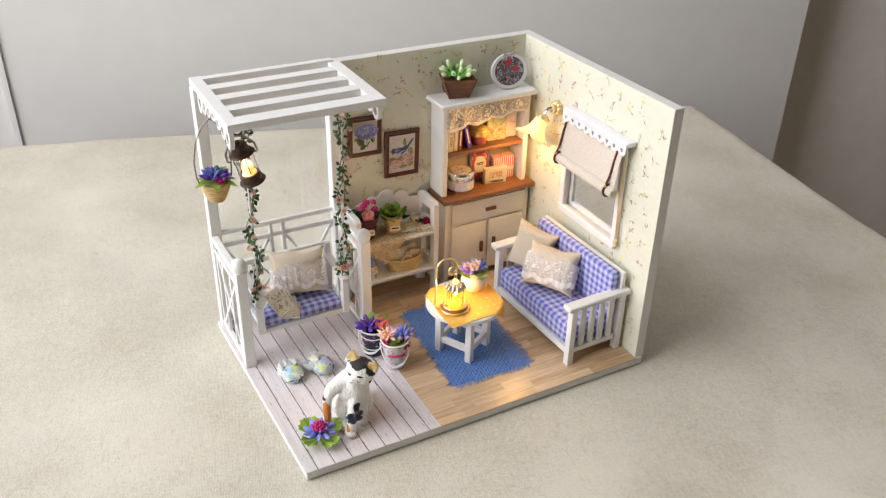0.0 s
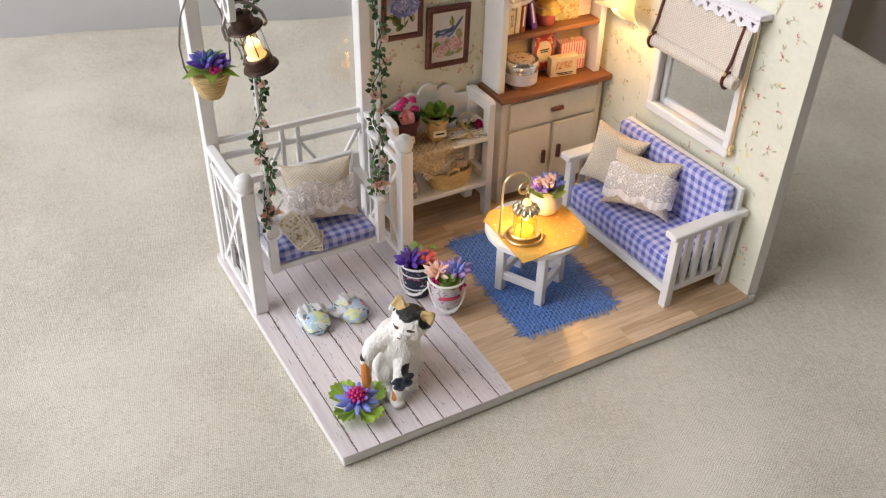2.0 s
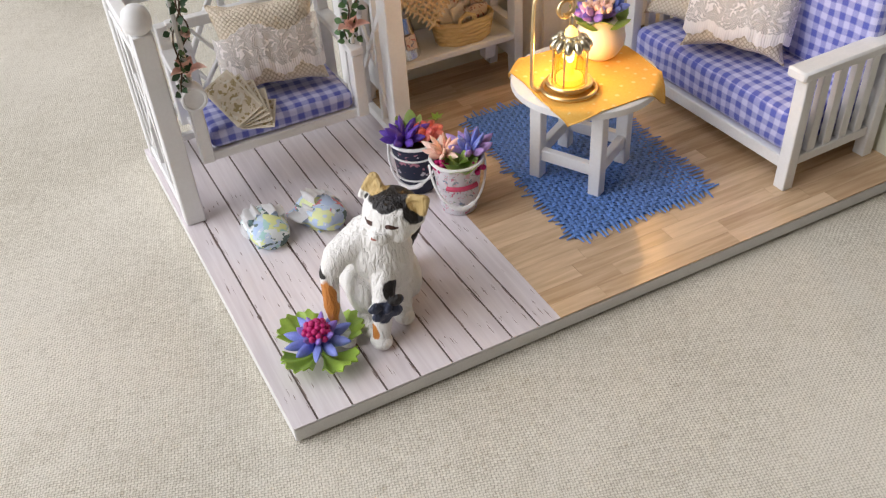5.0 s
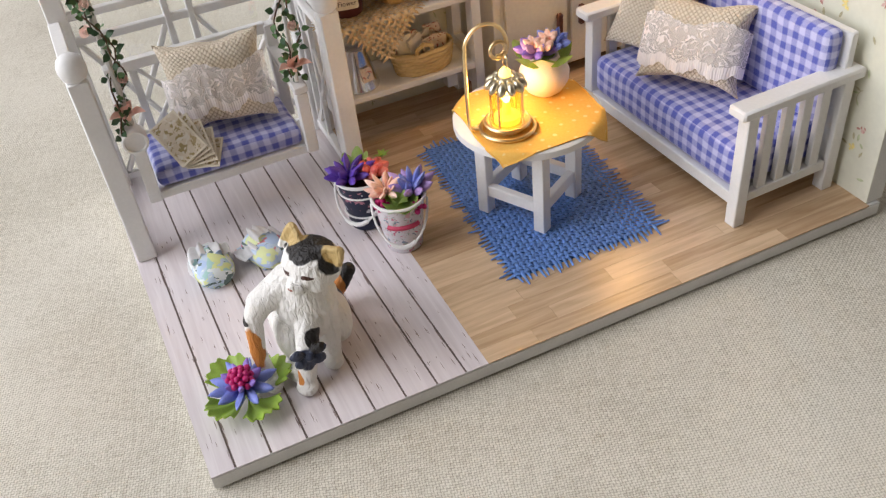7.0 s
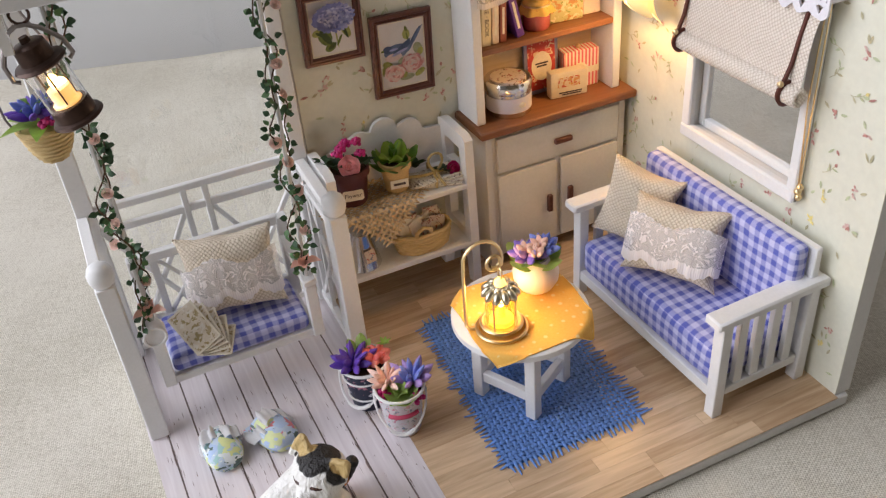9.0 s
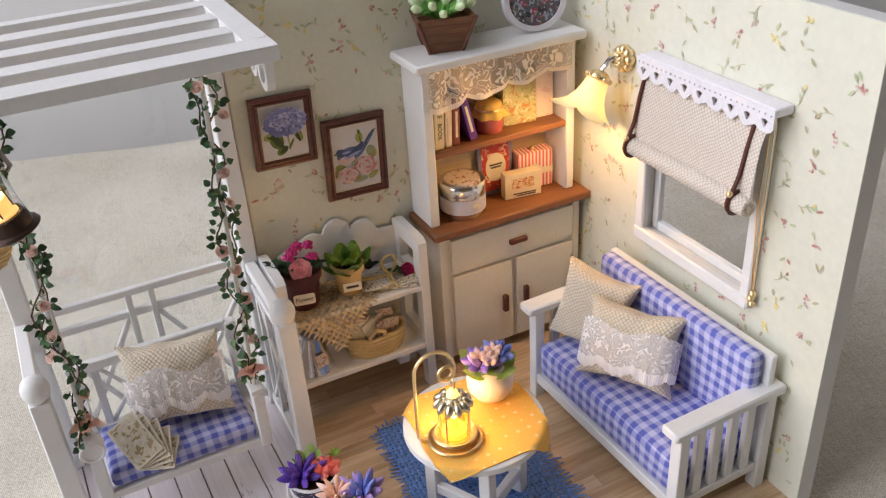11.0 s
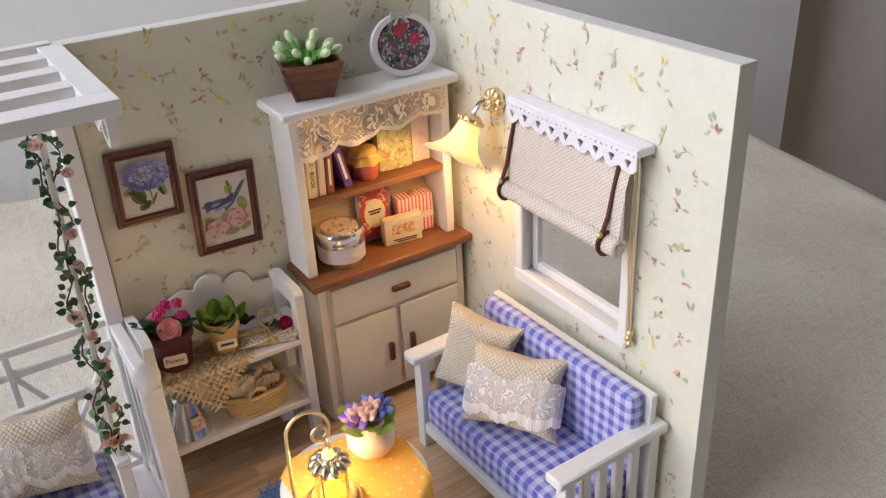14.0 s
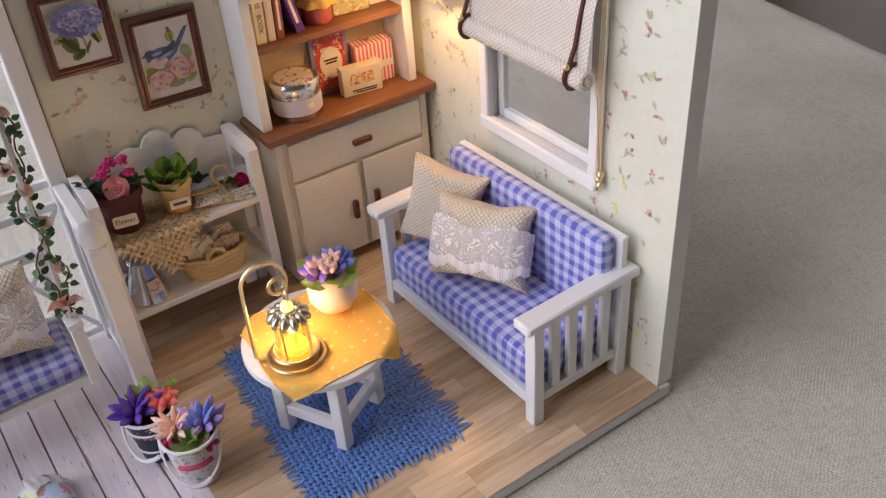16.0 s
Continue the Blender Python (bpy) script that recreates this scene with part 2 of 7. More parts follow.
OAK = wood("oak_strip", (0.78, 0.575, 0.375), (0.48, 0.315, 0.18), 0.26, var=0.36)
DECK = wood("whitewashed_plank", (0.83, 0.785, 0.81), (0.64, 0.58, 0.605), 0.45, stretch=(7.0, 0.35, 7.0), var=0.12)
GROOVE = material("plank_groove_and_gap_shade", (0.15, 0.115, 0.105), 0.8, var=0.3, scale=3)
SCRATCH = material("deck_scratch", (0.27, 0.20, 0.19), 0.8, var=0.3, scale=3)
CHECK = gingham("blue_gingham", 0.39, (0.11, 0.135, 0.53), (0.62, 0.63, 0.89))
# Nearly the same check, with both colours a little darker.
CHECK_DARKER = gingham("blue_gingham_darker", 0.40, (0.09, 0.11, 0.46), (0.55, 0.57, 0.80))
BURLAP = weave("cream_burlap", (0.90, 0.815, 0.69), (0.56, 0.45, 0.31), 0.098, 1.0, 0.2, jitter=0.3, turn=45, knots=True)
BLIND = weave("blind_linen", (0.87, 0.80, 0.72), (0.54, 0.44, 0.35), 0.09, 0.8, 0.15, jitter=0.3, turn=38, knots=True)
CLOTH = weave("table_linen", (0.78, 0.745, 0.655), (0.37, 0.33, 0.245), 0.066, 0.6, 0.66, 1.0, jitter=0.65)
LACE = lace("white_lace", (0.96, 0.91, 0.90), 0.17, 0.7)
LACE_CREAM = lace("cream_lace", (0.93, 0.86, 0.78), 0.24, 0.2)
TRIM = material("white_trim_braid", (0.82, 0.80, 0.85), 0.8, var=0.06, scale=8, bump=0.5, bump_scale=30)
WALLGREY = material("room_wall_paint", (0.76, 0.76, 0.755), 0.8, var=0.03, scale=0.05, bump=0.05, bump_scale=4)
# Dark beige for walls out of view: holds back and warms bounced light.
BOUNCEDIM = material("unseen_wall_dim", (0.36, 0.28, 0.175), 0.85, var=0.05, scale=0.05)
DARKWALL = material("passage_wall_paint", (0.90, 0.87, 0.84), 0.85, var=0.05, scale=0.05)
# Ceiling out of view, toned down so that shadows stay deep.
CEILDIM = material("unseen_ceiling_dim", (0.48, 0.45, 0.41), 0.85, var=0.04, scale=0.05)
FLOORM = material("room_floor", (0.30, 0.26, 0.22), 0.6, var=0.2, scale=0.1)
GOLD = material("gold_metal", (0.86, 0.68, 0.39), 0.34, 1.0, var=0.08, scale=6)
PALEGOLD = material("pale_gold_metal", (0.72, 0.66, 0.50), 0.28, 1.0, var=0.12, scale=8)
SILVER = material("silver_metal", (0.75, 0.75, 0.76), 0.18, 1.0, var=0.05, scale=6)
BRONZE = material("dark_bronze", (0.075, 0.045, 0.035), 0.4, 0.6, var=0.2, scale=5)
GLASS = glass("clear_glass")
ACRYLIC = glass("clear_acrylic", (0.98, 0.99, 0.98), 0.01, 1.5)


# ---- building helpers (all lengths in cm) ----
def thing(name, at, label, category, rz=0.0, group="", kind="", rx=0.0, ry=0.0):
    ob = new(name)
    ob.empty_display_size = 0.01
    ob.matrix_world = pose(at[0] * CM, at[1] * CM, at[2] * CM, rx, ry, rz)
    return tagged(ob, label, category, group, kind)


def part(name, bm, mat, parent=None, label="", local=False, smooth=40, uv=True):
    """Links a bmesh in cm as one mesh under its thing or part. local: given in the parent's own space, else in the place's."""
    if parent is not None and not local:
        m = parent.matrix_world.copy() if parent.parent is None else parent.parent.matrix_world @ parent.matrix_basis
        m.translation = m.translation / CM
        bm.transform(m.inverted())
    bm.normal_update()
    if uv:
        lay = bm.loops.layers.uv.verify()
        for f in bm.faces:
            n = f.normal
            a = max(range(3), key=lambda i: abs(n[i]))
            i, j = ((1, 2), (0, 2), (0, 1))[a]
            for lo in f.loops:
                lo[lay].uv = (lo.vert.co[i], lo.vert.co[j])
    for v in bm.verts:
        v.co *= CM
    me = bpy.data.meshes.new(name)
    bm.to_mesh(me)
    bm.free()
    mats = mat if isinstance(mat, (list, tuple)) else [mat]
    for x in mats:
        me.materials.append(x)
    if smooth:
        me.polygons.foreach_set("use_smooth", [True] * len(me.polygons))
        me.set_sharp_from_angle(angle=radians(smooth))
    ob = new(name, me)
    if parent is not None:
        ob.parent = parent
    if label:
        ob["label"] = label
    return ob


def solo(name, bm, mat, label, category, at=(0, 0, 0), kind="", group="", rz=0.0, smooth=40, local=False):
    """A thing that is one mesh; given in the place's space unless local."""
    m = pose(*at, 0, 0, rz)
    if not local:
        bm.transform(m.inverted())
    ob = part(name, bm, mat, None, "", True, smooth)
    ob.matrix_world = pose(at[0] * CM, at[1] * CM, at[2] * CM, 0, 0, rz)
    return tagged(ob, label, category, group, kind)


def box(x0, x1, y0, y1, z0, z1, bevel=0.03, bm=None, seg=1, m=None):
    own = bmesh.new()
    bmesh.ops.create_cube(own, size=1)
    for v in own.verts:
        v.co = Vector(((x0 + x1) / 2 + v.co.x * (x1 - x0), (y0 + y1) / 2 + v.co.y * (y1 - y0), (z0 + z1) / 2 + v.co.z * (z1 - z0)))
    b = min(bevel, 0.3 * min(abs(x1 - x0), abs(y1 - y0), abs(z1 - z0)))
    if b > 0:
        bmesh.ops.bevel(own, geom=own.edges[:], offset=b, segments=seg, affect="EDGES", profile=0.6)
    if m is not None:
        own.transform(m)
    return merge(bm, own)


def merge(bm, own):
    if bm is None:
        return own
    me = bpy.data.meshes.new("tmp")
    own.to_mesh(me)
    own.free()
    bm.from_mesh(me)
    bpy.data.meshes.remove(me)
    return bm


def beam(p, q, w, h, bevel=0.03, bm=None, up=(0, 0, 1)):
    """A square bar from p to q, w across and h along up."""
    p, q = Vector(p), Vector(q)
    d = q - p
    z = d.normalized()
    x = Vector(up).cross(z)
    x = x.normalized() if x.length > 1e-4 else Vector((1, 0, 0))
    y = z.cross(x)
    m = Matrix((x, y, z)).transposed().to_4x4()
    m.translation = (p + q) / 2
    return box(-w / 2, w / 2, -h / 2, h / 2, -d.length / 2, d.length / 2, bevel, bm, m=m)


def lathe(profile, centre=(0, 0, 0), seg=20, bm=None, m=None, cap=True):
    """Turns (radius, height) pairs round the vertical."""
    own = bmesh.new()
    rings = []
    for r, z in profile:
        rings.append([own.verts.new((centre[0] + r * math.cos(2 * math.pi * i / seg), centre[1] + r * math.sin(2 * math.pi * i / seg), centre[2] + z)) for i in range(seg)])
    for a, b in zip(rings, rings[1:]):
        for i in range(seg):
            own.faces.new((a[i], a[(i + 1) % seg], b[(i + 1) % seg], b[i]))
    if cap:
        own.faces.new(rings[0][::-1])
        own.faces.new(rings[-1])
    bmesh.ops.remove_doubles(own, verts=own.verts, dist=1e-5)
    if m is not None:
        own.transform(m)
    return merge(bm, own)


def tube(points, r, seg=6, bm=None, closed=False, taper=1.0):
    """A wire along points."""
    own = bmesh.new()
    pts = [Vector(p) for p in points]
    rings = []
    side = None
    for i, p in enumerate(pts):
        a, b = pts[i - 1] if (i or closed) else p, pts[(i + 1) % len(pts)] if (i + 1 < len(pts) or closed) else p
        d = (b - a).normalized()
        if side is None:
            side = d.orthogonal().normalized()
        side = (side - d * side.dot(d)).normalized()
        up = d.cross(side)
        k = r * (1 + (taper - 1) * i / max(1, len(pts) - 1))
        rings.append([own.verts.new(p + (side * math.cos(2 * math.pi * j / seg) + up * math.sin(2 * math.pi * j / seg)) * k) for j in range(seg)])
    for a, b in zip(rings, rings[1:] + (rings[:1] if closed else [])):
        for j in range(seg):
            own.faces.new((a[j], a[(j + 1) % seg], b[(j + 1) % seg], b[j]))
    if not closed:
        own.faces.new(rings[0][::-1])
        own.faces.new(rings[-1])
    return merge(bm, own)


def ball(centre, rx, ry=None, rz=None, bm=None, seg=14, m=None):
    own = bmesh.new()
    bmesh.ops.create_uvsphere(own, u_segments=seg, v_segments=max(6, seg * 2 // 3), radius=1)
    ry, rz = ry or rx, rz or rx
    for v in own.verts:
        v.co = Vector((v.co.x * rx, v.co.y * ry, v.co.z * rz))
    if m is not None:
        own.transform(m)
    bmesh.ops.translate(own, verts=own.verts, vec=Vector(centre))
    return merge(bm, own)


def plate(outline, holes, thick, m, bm=None):
    """A flat board cut to an outline with holes (lists of (u, v)); m takes (u, v, w) into the place."""
    own = bmesh.new()
    edges = []
    for loop in (outline, *holes):
        vs = [own.verts.new((u, v, 0)) for u, v in loop]
        edges += [own.edges.new((vs[i], vs[(i + 1) % len(vs)])) for i in range(len(vs))]
    bmesh.ops.triangle_fill(own, edges=edges, use_beauty=True)
    bmesh.ops.recalc_face_normals(own, faces=own.faces[:])
    got = bmesh.ops.extrude_face_region(own, geom=own.faces[:])
    bmesh.ops.translate(own, verts=[g for g in got["geom"] if isinstance(g, bmesh.types.BMVert)], vec=(0, 0, thick))
    bmesh.ops.recalc_face_normals(own, faces=own.faces[:])
    own.transform(m)
    return merge(bm, own)


def axes(origin, u, v):
    """Takes (u, v, w) of a flat board into the place."""
    u, v = Vector(u).normalized(), Vector(v).normalized()
    m = Matrix((u, v, u.cross(v))).transposed().to_4x4()
    m.translation = Vector(origin)
    return m


def ring(cx, cy, r, n=14, ry=None):
    return [(cx + r * math.cos(2 * math.pi * i / n), cy + (ry or r) * math.sin(2 * math.pi * i / n)) for i in range(n)]


def pillow(w, h, thick, bm=None, n=22, pinch=0.12, seed=0):
    """A stuffed cushion lying in x-z, pointed corners, a little creased."""
    own = bmesh.new()
    rnd = random.Random(seed)
    grid = {}
    for side in (1, -1):
        for i in range(n + 1):
            for j in range(n + 1):
                a, b = 2 * i / n - 1, 2 * j / n - 1
                edge = i in (0, n) or j in (0, n)
                if side < 0 and edge:
                    grid[side, i, j] = grid[1, i, j]
                    continue
                f = max(0.0, (1 - abs(a) ** 3) * (1 - abs(b) ** 3)) ** 0.5
                blunt = 1 - 0.07 * (a * b) ** 4
                x = blunt * a * w / 2 * (1 - pinch * (1 - abs(b) ** 2.0) * abs(a) ** 3)
                z = blunt * b * h / 2 * (1 - pinch * (1 - abs(a) ** 2.0) * abs(b) ** 3)
                bumpy = 0.06 * noise.noise(Vector((a * 1.7 + seed, b * 1.7, side))) + 0.03 * noise.noise(Vector((a * 5 + seed, b * 5, side)))
                z += 0.05 * h / 2 * noise.noise(Vector((a * 2.6 + seed, 7.0, 0))) * abs(b) ** 3
                y = -side * (thick / 2 * f * (1 + bumpy * 2.6) + 0.03 * (not edge))
                grid[side, i, j] = own.verts.new((x, y, z))
    for side in (1, -1):
        for i in range(n):
            for j in range(n):
                q = [grid[side, i, j], grid[side, i + 1, j], grid[side, i + 1, j + 1], grid[side, i, j + 1]]
                own.faces.new(q if side > 0 else q[::-1])
    return merge(bm, own)


def cushion_block(x0, x1, y0, y1, z0, z1, r=0.22, bm=None):
    """A foam block in fabric: well rounded edges, slightly crowned faces."""
    own = bmesh.new()
    bmesh.ops.create_cube(own, size=1)
    for v in own.verts:
        v.co = Vector(((x0 + x1) / 2 + v.co.x * (x1 - x0), (y0 + y1) / 2 + v.co.y * (y1 - y0), (z0 + z1) / 2 + v.co.z * (z1 - z0)))
    bmesh.ops.bevel(own, geom=own.edges[:], offset=r, segments=4, affect="EDGES", profile=0.5)
    return merge(bm, own)


def leaf(own, base, tip, width, up, fold=0.15, mat=0, n=4, blunt=0.5):
    """A pointed leaf or petal with a folded midrib, added to a bmesh."""
    base, tip, up = Vector(base), Vector(tip), Vector(up)
    d = tip - base
    s = d.cross(up)
    s = s.normalized() if s.length > 1e-6 else d.orthogonal().normalized()
    nrm = s.cross(d).normalized()
    left, mid_, right = [], [], []
    for i in range(n + 1):
        k = i / n
        wid = width * (math.sin(math.pi * min(1, k ** blunt)) if 0 < k < 1 else 0)
        c = base + d * k + nrm * (math.sin(math.pi * k) * d.length * 0.08)
        mid_.append(own.verts.new(c))
        if 0 < i < n:
            left.append(own.verts.new(c - s * wid / 2 + nrm * fold * wid))
            right.append(own.verts.new(c + s * wid / 2 + nrm * fold * wid))
    faces = []
    for side, flip in ((left, False), (right, True)):
        for i in range(n):
            a, b = mid_[i], mid_[i + 1]
            q = [a, b]
            if i < n - 1:
                q.append(side[i])
            if i > 0:
                q.append(side[i - 1])
            faces.append(own.faces.new(q[::-1] if flip else q))
    for f in faces:
        f.material_index = mat
        f.smooth = True
    return faces


def petal(own, base, tip, width, thick, mat=0, seg=6):
    """A plump moulded petal from base to tip."""
    base, tip = Vector(base), Vector(tip)
    d = tip - base
    x = d.orthogonal().normalized()
    y = d.normalized().cross(x)
    rings = []
    for k, w in ((0.0, 0.35), (0.22, 0.82), (0.48, 1.0), (0.74, 0.76), (0.91, 0.36)):
        c = base + d * k
        rings.append([own.verts.new(c + x * math.cos(2 * math.pi * j / seg) * w * width / 2 + y * math.sin(2 * math.pi * j / seg) * w * thick / 2) for j in range(seg)])
    end = own.verts.new(tip)
    fs = []
    for a, b in zip(rings, rings[1:]):
        for j in range(seg):
            fs.append(own.faces.new((a[j], a[(j + 1) % seg], b[(j + 1) % seg], b[j])))
    for j in range(seg):
        fs.append(own.faces.new((rings[-1][j], rings[-1][(j + 1) % seg], end)))
    fs.append(own.faces.new(rings[0][::-1]))
    for f in fs:
        f.material_index = mat

# ---- the room round the table ----
def room_box(name, u0, u1, v0, v1, z0, z1, mat, holes=(), label="", category="wall"):
    m = Matrix((UX, UY, Vector((0, 0, 1)))).transposed().to_4x4()
    m.translation = room_point(0, 0, 0)
    if holes:
        (a0, a1, b0, b1), = holes
        bm = box(u0, u1, v0, a0, z0, z1, 0, m=m)
        box(u0, u1, a1, v1, z0, z1, 0, bm, m=m)
        box(u0, u1, a0, a1, z0, b0, 0, bm, m=m)
        box(u0, u1, a0, a1, b1, z1, 0, bm, m=m)
    else:
        bm = box(u0, u1, v0, v1, z0, z1, 0, m=m)
    ob = part(name, bm, mat, None, "", True, 0)
    return tagged(ob, label, category, kind="structure")


room_box("wall_back", 2.0, 79.5, 0, 4, -75, 222, WALLGREY, label="plain light grey painted room wall behind the table")
room_box("wall_left", -55, -43, -260, 12, -75, 222, WALLGREY, ((WINDOW_V0, WINDOW_V1, WINDOW_Z0, WINDOW_Z1),), "light grey room wall with a large window opening")
room_box("wall_recess", -43, 1.55, 0.8, 4, -75, 222, WALLGREY, label="light grey painted wall beside the window corner")
# white strip added to draw the bright upright line at the corner
room_box("trim", 1.55, 2.0, -0.25, 4, -75, 222, WHITE, label="narrow white upright strip added for the bright line at the wall corner", category="trim")
room_box("wall_passage", 79.5, 300, 5, 15, -75, 222, DARKWALL, label="dim grey-brown wall of a passage beyond")
# right and front walls are unseen, added dark to limit the room's bounce
room_box("unseen_wall_right", 300, 310, -270, 105, -75, 222, BOUNCEDIM, label="unseen room wall, dark warm beige to cut bounced light")
room_box("unseen_wall_front", -55, 310, -270, -260, -75, 222, BOUNCEDIM, label="unseen room wall, dark warm beige to cut bounced light")
room_box("floor", -55, 310, -270, 105, -80, -75, FLOORM, label="dull brown room floor under the table", category="floor")
# unseen ceiling, its tone chosen for the fill light
room_box("ceiling", -55, 310, -270, 105, 222, 228, CEILDIM, label="unseen room ceiling, toned down to cut bounced light", category="ceiling")

# table with a linen cloth
CORNER_R = Vector((47.0, 27.6, 0.0))
CORNER_L = CORNER_R - UX * 61.5
SLANT = Vector((-0.19, -0.982, 0.0))
LENGTH = 105.0


def cloth_point(a, b):
    """a: 0 to 1 from left to right, b: cm towards the viewer."""
    return (CORNER_L - UY * b) * (1 - a) + (CORNER_R + SLANT * b) * a


bm = bmesh.new()
NA, NB = 110, 150
rows_ = []
for j in range(-3, NB + 4):
    row = []
    for i in range(0, NA + 4):
        a, b = min(1.0, i / NA), min(LENGTH, max(0.0, j / NB * LENGTH))
        p = cloth_point(a, b)
        drop = -0.5
        over = max(0, i - NA), max(0, -j, j - NB)
        p = p + UX * 0.5 * over[0] ** 0.4 * (over[0] > 0) + UY * 0.5 * ((j < 0) - (j > NB)) * over[1] ** 0.4
        drop -= 0.35 * (over[0] == 1) + (4.0 * (over[0] - 1) if over[0] > 1 else 0)
        drop -= 0.35 * (over[1] == 1) + (4.0 * (over[1] - 1) if over[1] > 1 else 0)
        d = max(abs(p.x - 9.5) - 10.5, abs(p.y - 6.6) - 7.6, 0.0)
        wave = 0.42 * noise.noise(Vector((p.x * 0.10, p.y * 0.05, 1.0))) + 0.05 * abs(noise.noise(Vector((p.x * 0.16 + p.y * 0.2, p.y * 0.03, 9.0)))) + 0.2 * noise.noise(Vector((p.x * 0.22 + p.y * 0.1, p.y * 0.2, 5.0)))
        row.append(bm.verts.new((p.x, p.y, drop + max(-0.2, wave) * min(1.0, d / 8))))
    rows_.append(row)
for r0, r1 in zip(rows_, rows_[1:]):
    for i in range(len(r0) - 1):
        bm.faces.new((r0[i], r1[i], r1[i + 1], r0[i + 1]))
bm.normal_update()
if sum(f.normal.z for f in bm.faces) < 0:
    bmesh.ops.reverse_faces(bm, faces=bm.faces[:])
table_cloth = solo("tablecloth", bm, CLOTH, "natural beige linen cloth spread over the big table", "tablecloth", smooth=60, rz=-16.9)
big_table = thing("table", (*cloth_point(0.5, 50).to_tuple()[:2], -75), "wooden table hidden under the linen cloth", "table")
bm = bmesh.new()
vs = [bm.verts.new((*cloth_point(a, b).to_tuple()[:2], z)) for z in (-3.5, -0.75) for a, b in ((0.01, 1), (0.99, 1), (0.99, LENGTH - 1), (0.01, LENGTH - 1))]
for q in ((0, 1, 2, 3), (4, 5, 6, 7), (0, 1, 5, 4), (1, 2, 6, 5), (2, 3, 7, 6), (3, 0, 4, 7)):
    bm.faces.new([vs[i] for i in q])
bmesh.ops.recalc_face_normals(bm, faces=bm.faces[:])
part("tabletop", bm, BROWN, big_table)
for a, b in ((0.06, 6), (0.94, 6), (0.94, LENGTH - 6), (0.06, LENGTH - 6)):
    p = cloth_point(a, b)
    part("leg", box(p.x - 2.5, p.x + 2.5, p.y - 2.5, p.y + 2.5, -75, -3.5, 0.3), BROWN, big_table)

# ---- the little house: base, floors, walls ----
BACK = 12.6      # inner face of the back wall
SIDE = 18.52     # inner face of the side wall
HIGH = 14.0      # top of the walls
SKEW = -0.025    # the left edge of the base runs a trifle outwards


def left_edge(y):
    return SKEW * y


house = thing("miniature_house", (9.5, 6.5, -0.5), "white miniature room with a pergola porch on a wooden base", "dollhouse", kind="structure")
bm = bmesh.new()
vs = [bm.verts.new(c) for z in (-0.44, -0.03) for c in ((0, 0, z), (18.9, 0, z), (19.04, 13.2, z), (left_edge(13.2), 13.2, z))]
for q in ((3, 2, 1, 0), (4, 5, 6, 7), (0, 1, 5, 4), (1, 2, 6, 5), (2, 3, 7, 6), (3, 0, 4, 7)):
    bm.faces.new([vs[i] for i in q])
bmesh.ops.bevel(bm, geom=bm.edges[:], offset=0.03, segments=2, affect="EDGES")
base = part("base_board", bm, EDGE, house, "white painted base board")
part("base_foot", box(0.35, 18.6, 0.35, 12.8, -0.5, -0.435, 0.0), EDGE, house, "recessed underside board")

# side wall with its window opening
WY0, WY1, WZ0, WZ1 = 2.95, 7.55, 5.65, 11.0
bm = box(SIDE, 19.04, 0.12, WY0, 0.0, HIGH, 0.0)
box(SIDE, 19.04, WY1, 13.15, 0.0, HIGH, 0.0, bm)
box(SIDE, 19.04, WY0, WY1, 0.0, WZ0, 0.0, bm)
box(SIDE, 19.04, WY0, WY1, WZ1, HIGH, 0.0, bm)
side_wall = part("side_wall", bm, EDGE, house, "white board side wall with a window opening", smooth=0)
bm = box(SIDE - 0.03, SIDE - 0.002, 0.123, WY0, 0.0, HIGH - 0.012, 0.0)
box(SIDE - 0.03, SIDE - 0.002, WY1, BACK - 0.04, 0.0, HIGH - 0.012, 0.0, bm)
box(SIDE - 0.03, SIDE - 0.002, WY0, WY1, 0.0, WZ0, 0.0, bm)
box(SIDE - 0.03, SIDE - 0.002, WY0, WY1, WZ1, HIGH - 0.012, 0.0, bm)
side_paper = part("side_wallpaper", bm, PAPER, house, "cream wallpaper with small sprigs and roses", smooth=0)
bm = box(7.08, SIDE - 0.005, BACK, 13.15, 0.0, HIGH, 0.0)
back_wall = part("back_wall", bm, EDGE, house, "white board back wall", smooth=0)
bm = box(7.12, SIDE - 0.035, BACK - 0.03, BACK - 0.002, 0.0, HIGH - 0.012, 0.0)
back_paper = part("back_wallpaper", bm, PAPER, house, "cream wallpaper with small sprigs and roses", smooth=0)

# dark strip painted as the shade in the gap between post and wall
part("gap_shade_strip", box(7.03, 7.075, BACK - 0.04, 13.1, 0.0, HIGH - 0.05, 0.0), GROOVE, house, "dark strip standing in for the shaded gap beside the post", smooth=0)

# printed sprigs of the wallpaper
LEAFGREEN = material("print_green", (0.53, 0.57, 0.36), 0.7, var=0.3, scale=2)
OLIVE = material("print_olive", (0.52, 0.48, 0.31), 0.7, var=0.3, scale=2)
ROSE = material("print_rose", (0.52, 0.26, 0.22), 0.7, var=0.3, scale=2)
YELLOW = material("print_yellow", (0.80, 0.68, 0.27), 0.7, var=0.25, scale=2)
PINKISH = material("print_pale_rose", (0.68, 0.48, 0.43), 0.7, var=0.25, scale=2)
SPRIG = [LEAFGREEN, OLIVE, ROSE, YELLOW, PINKISH]


LIFT = [0.0]


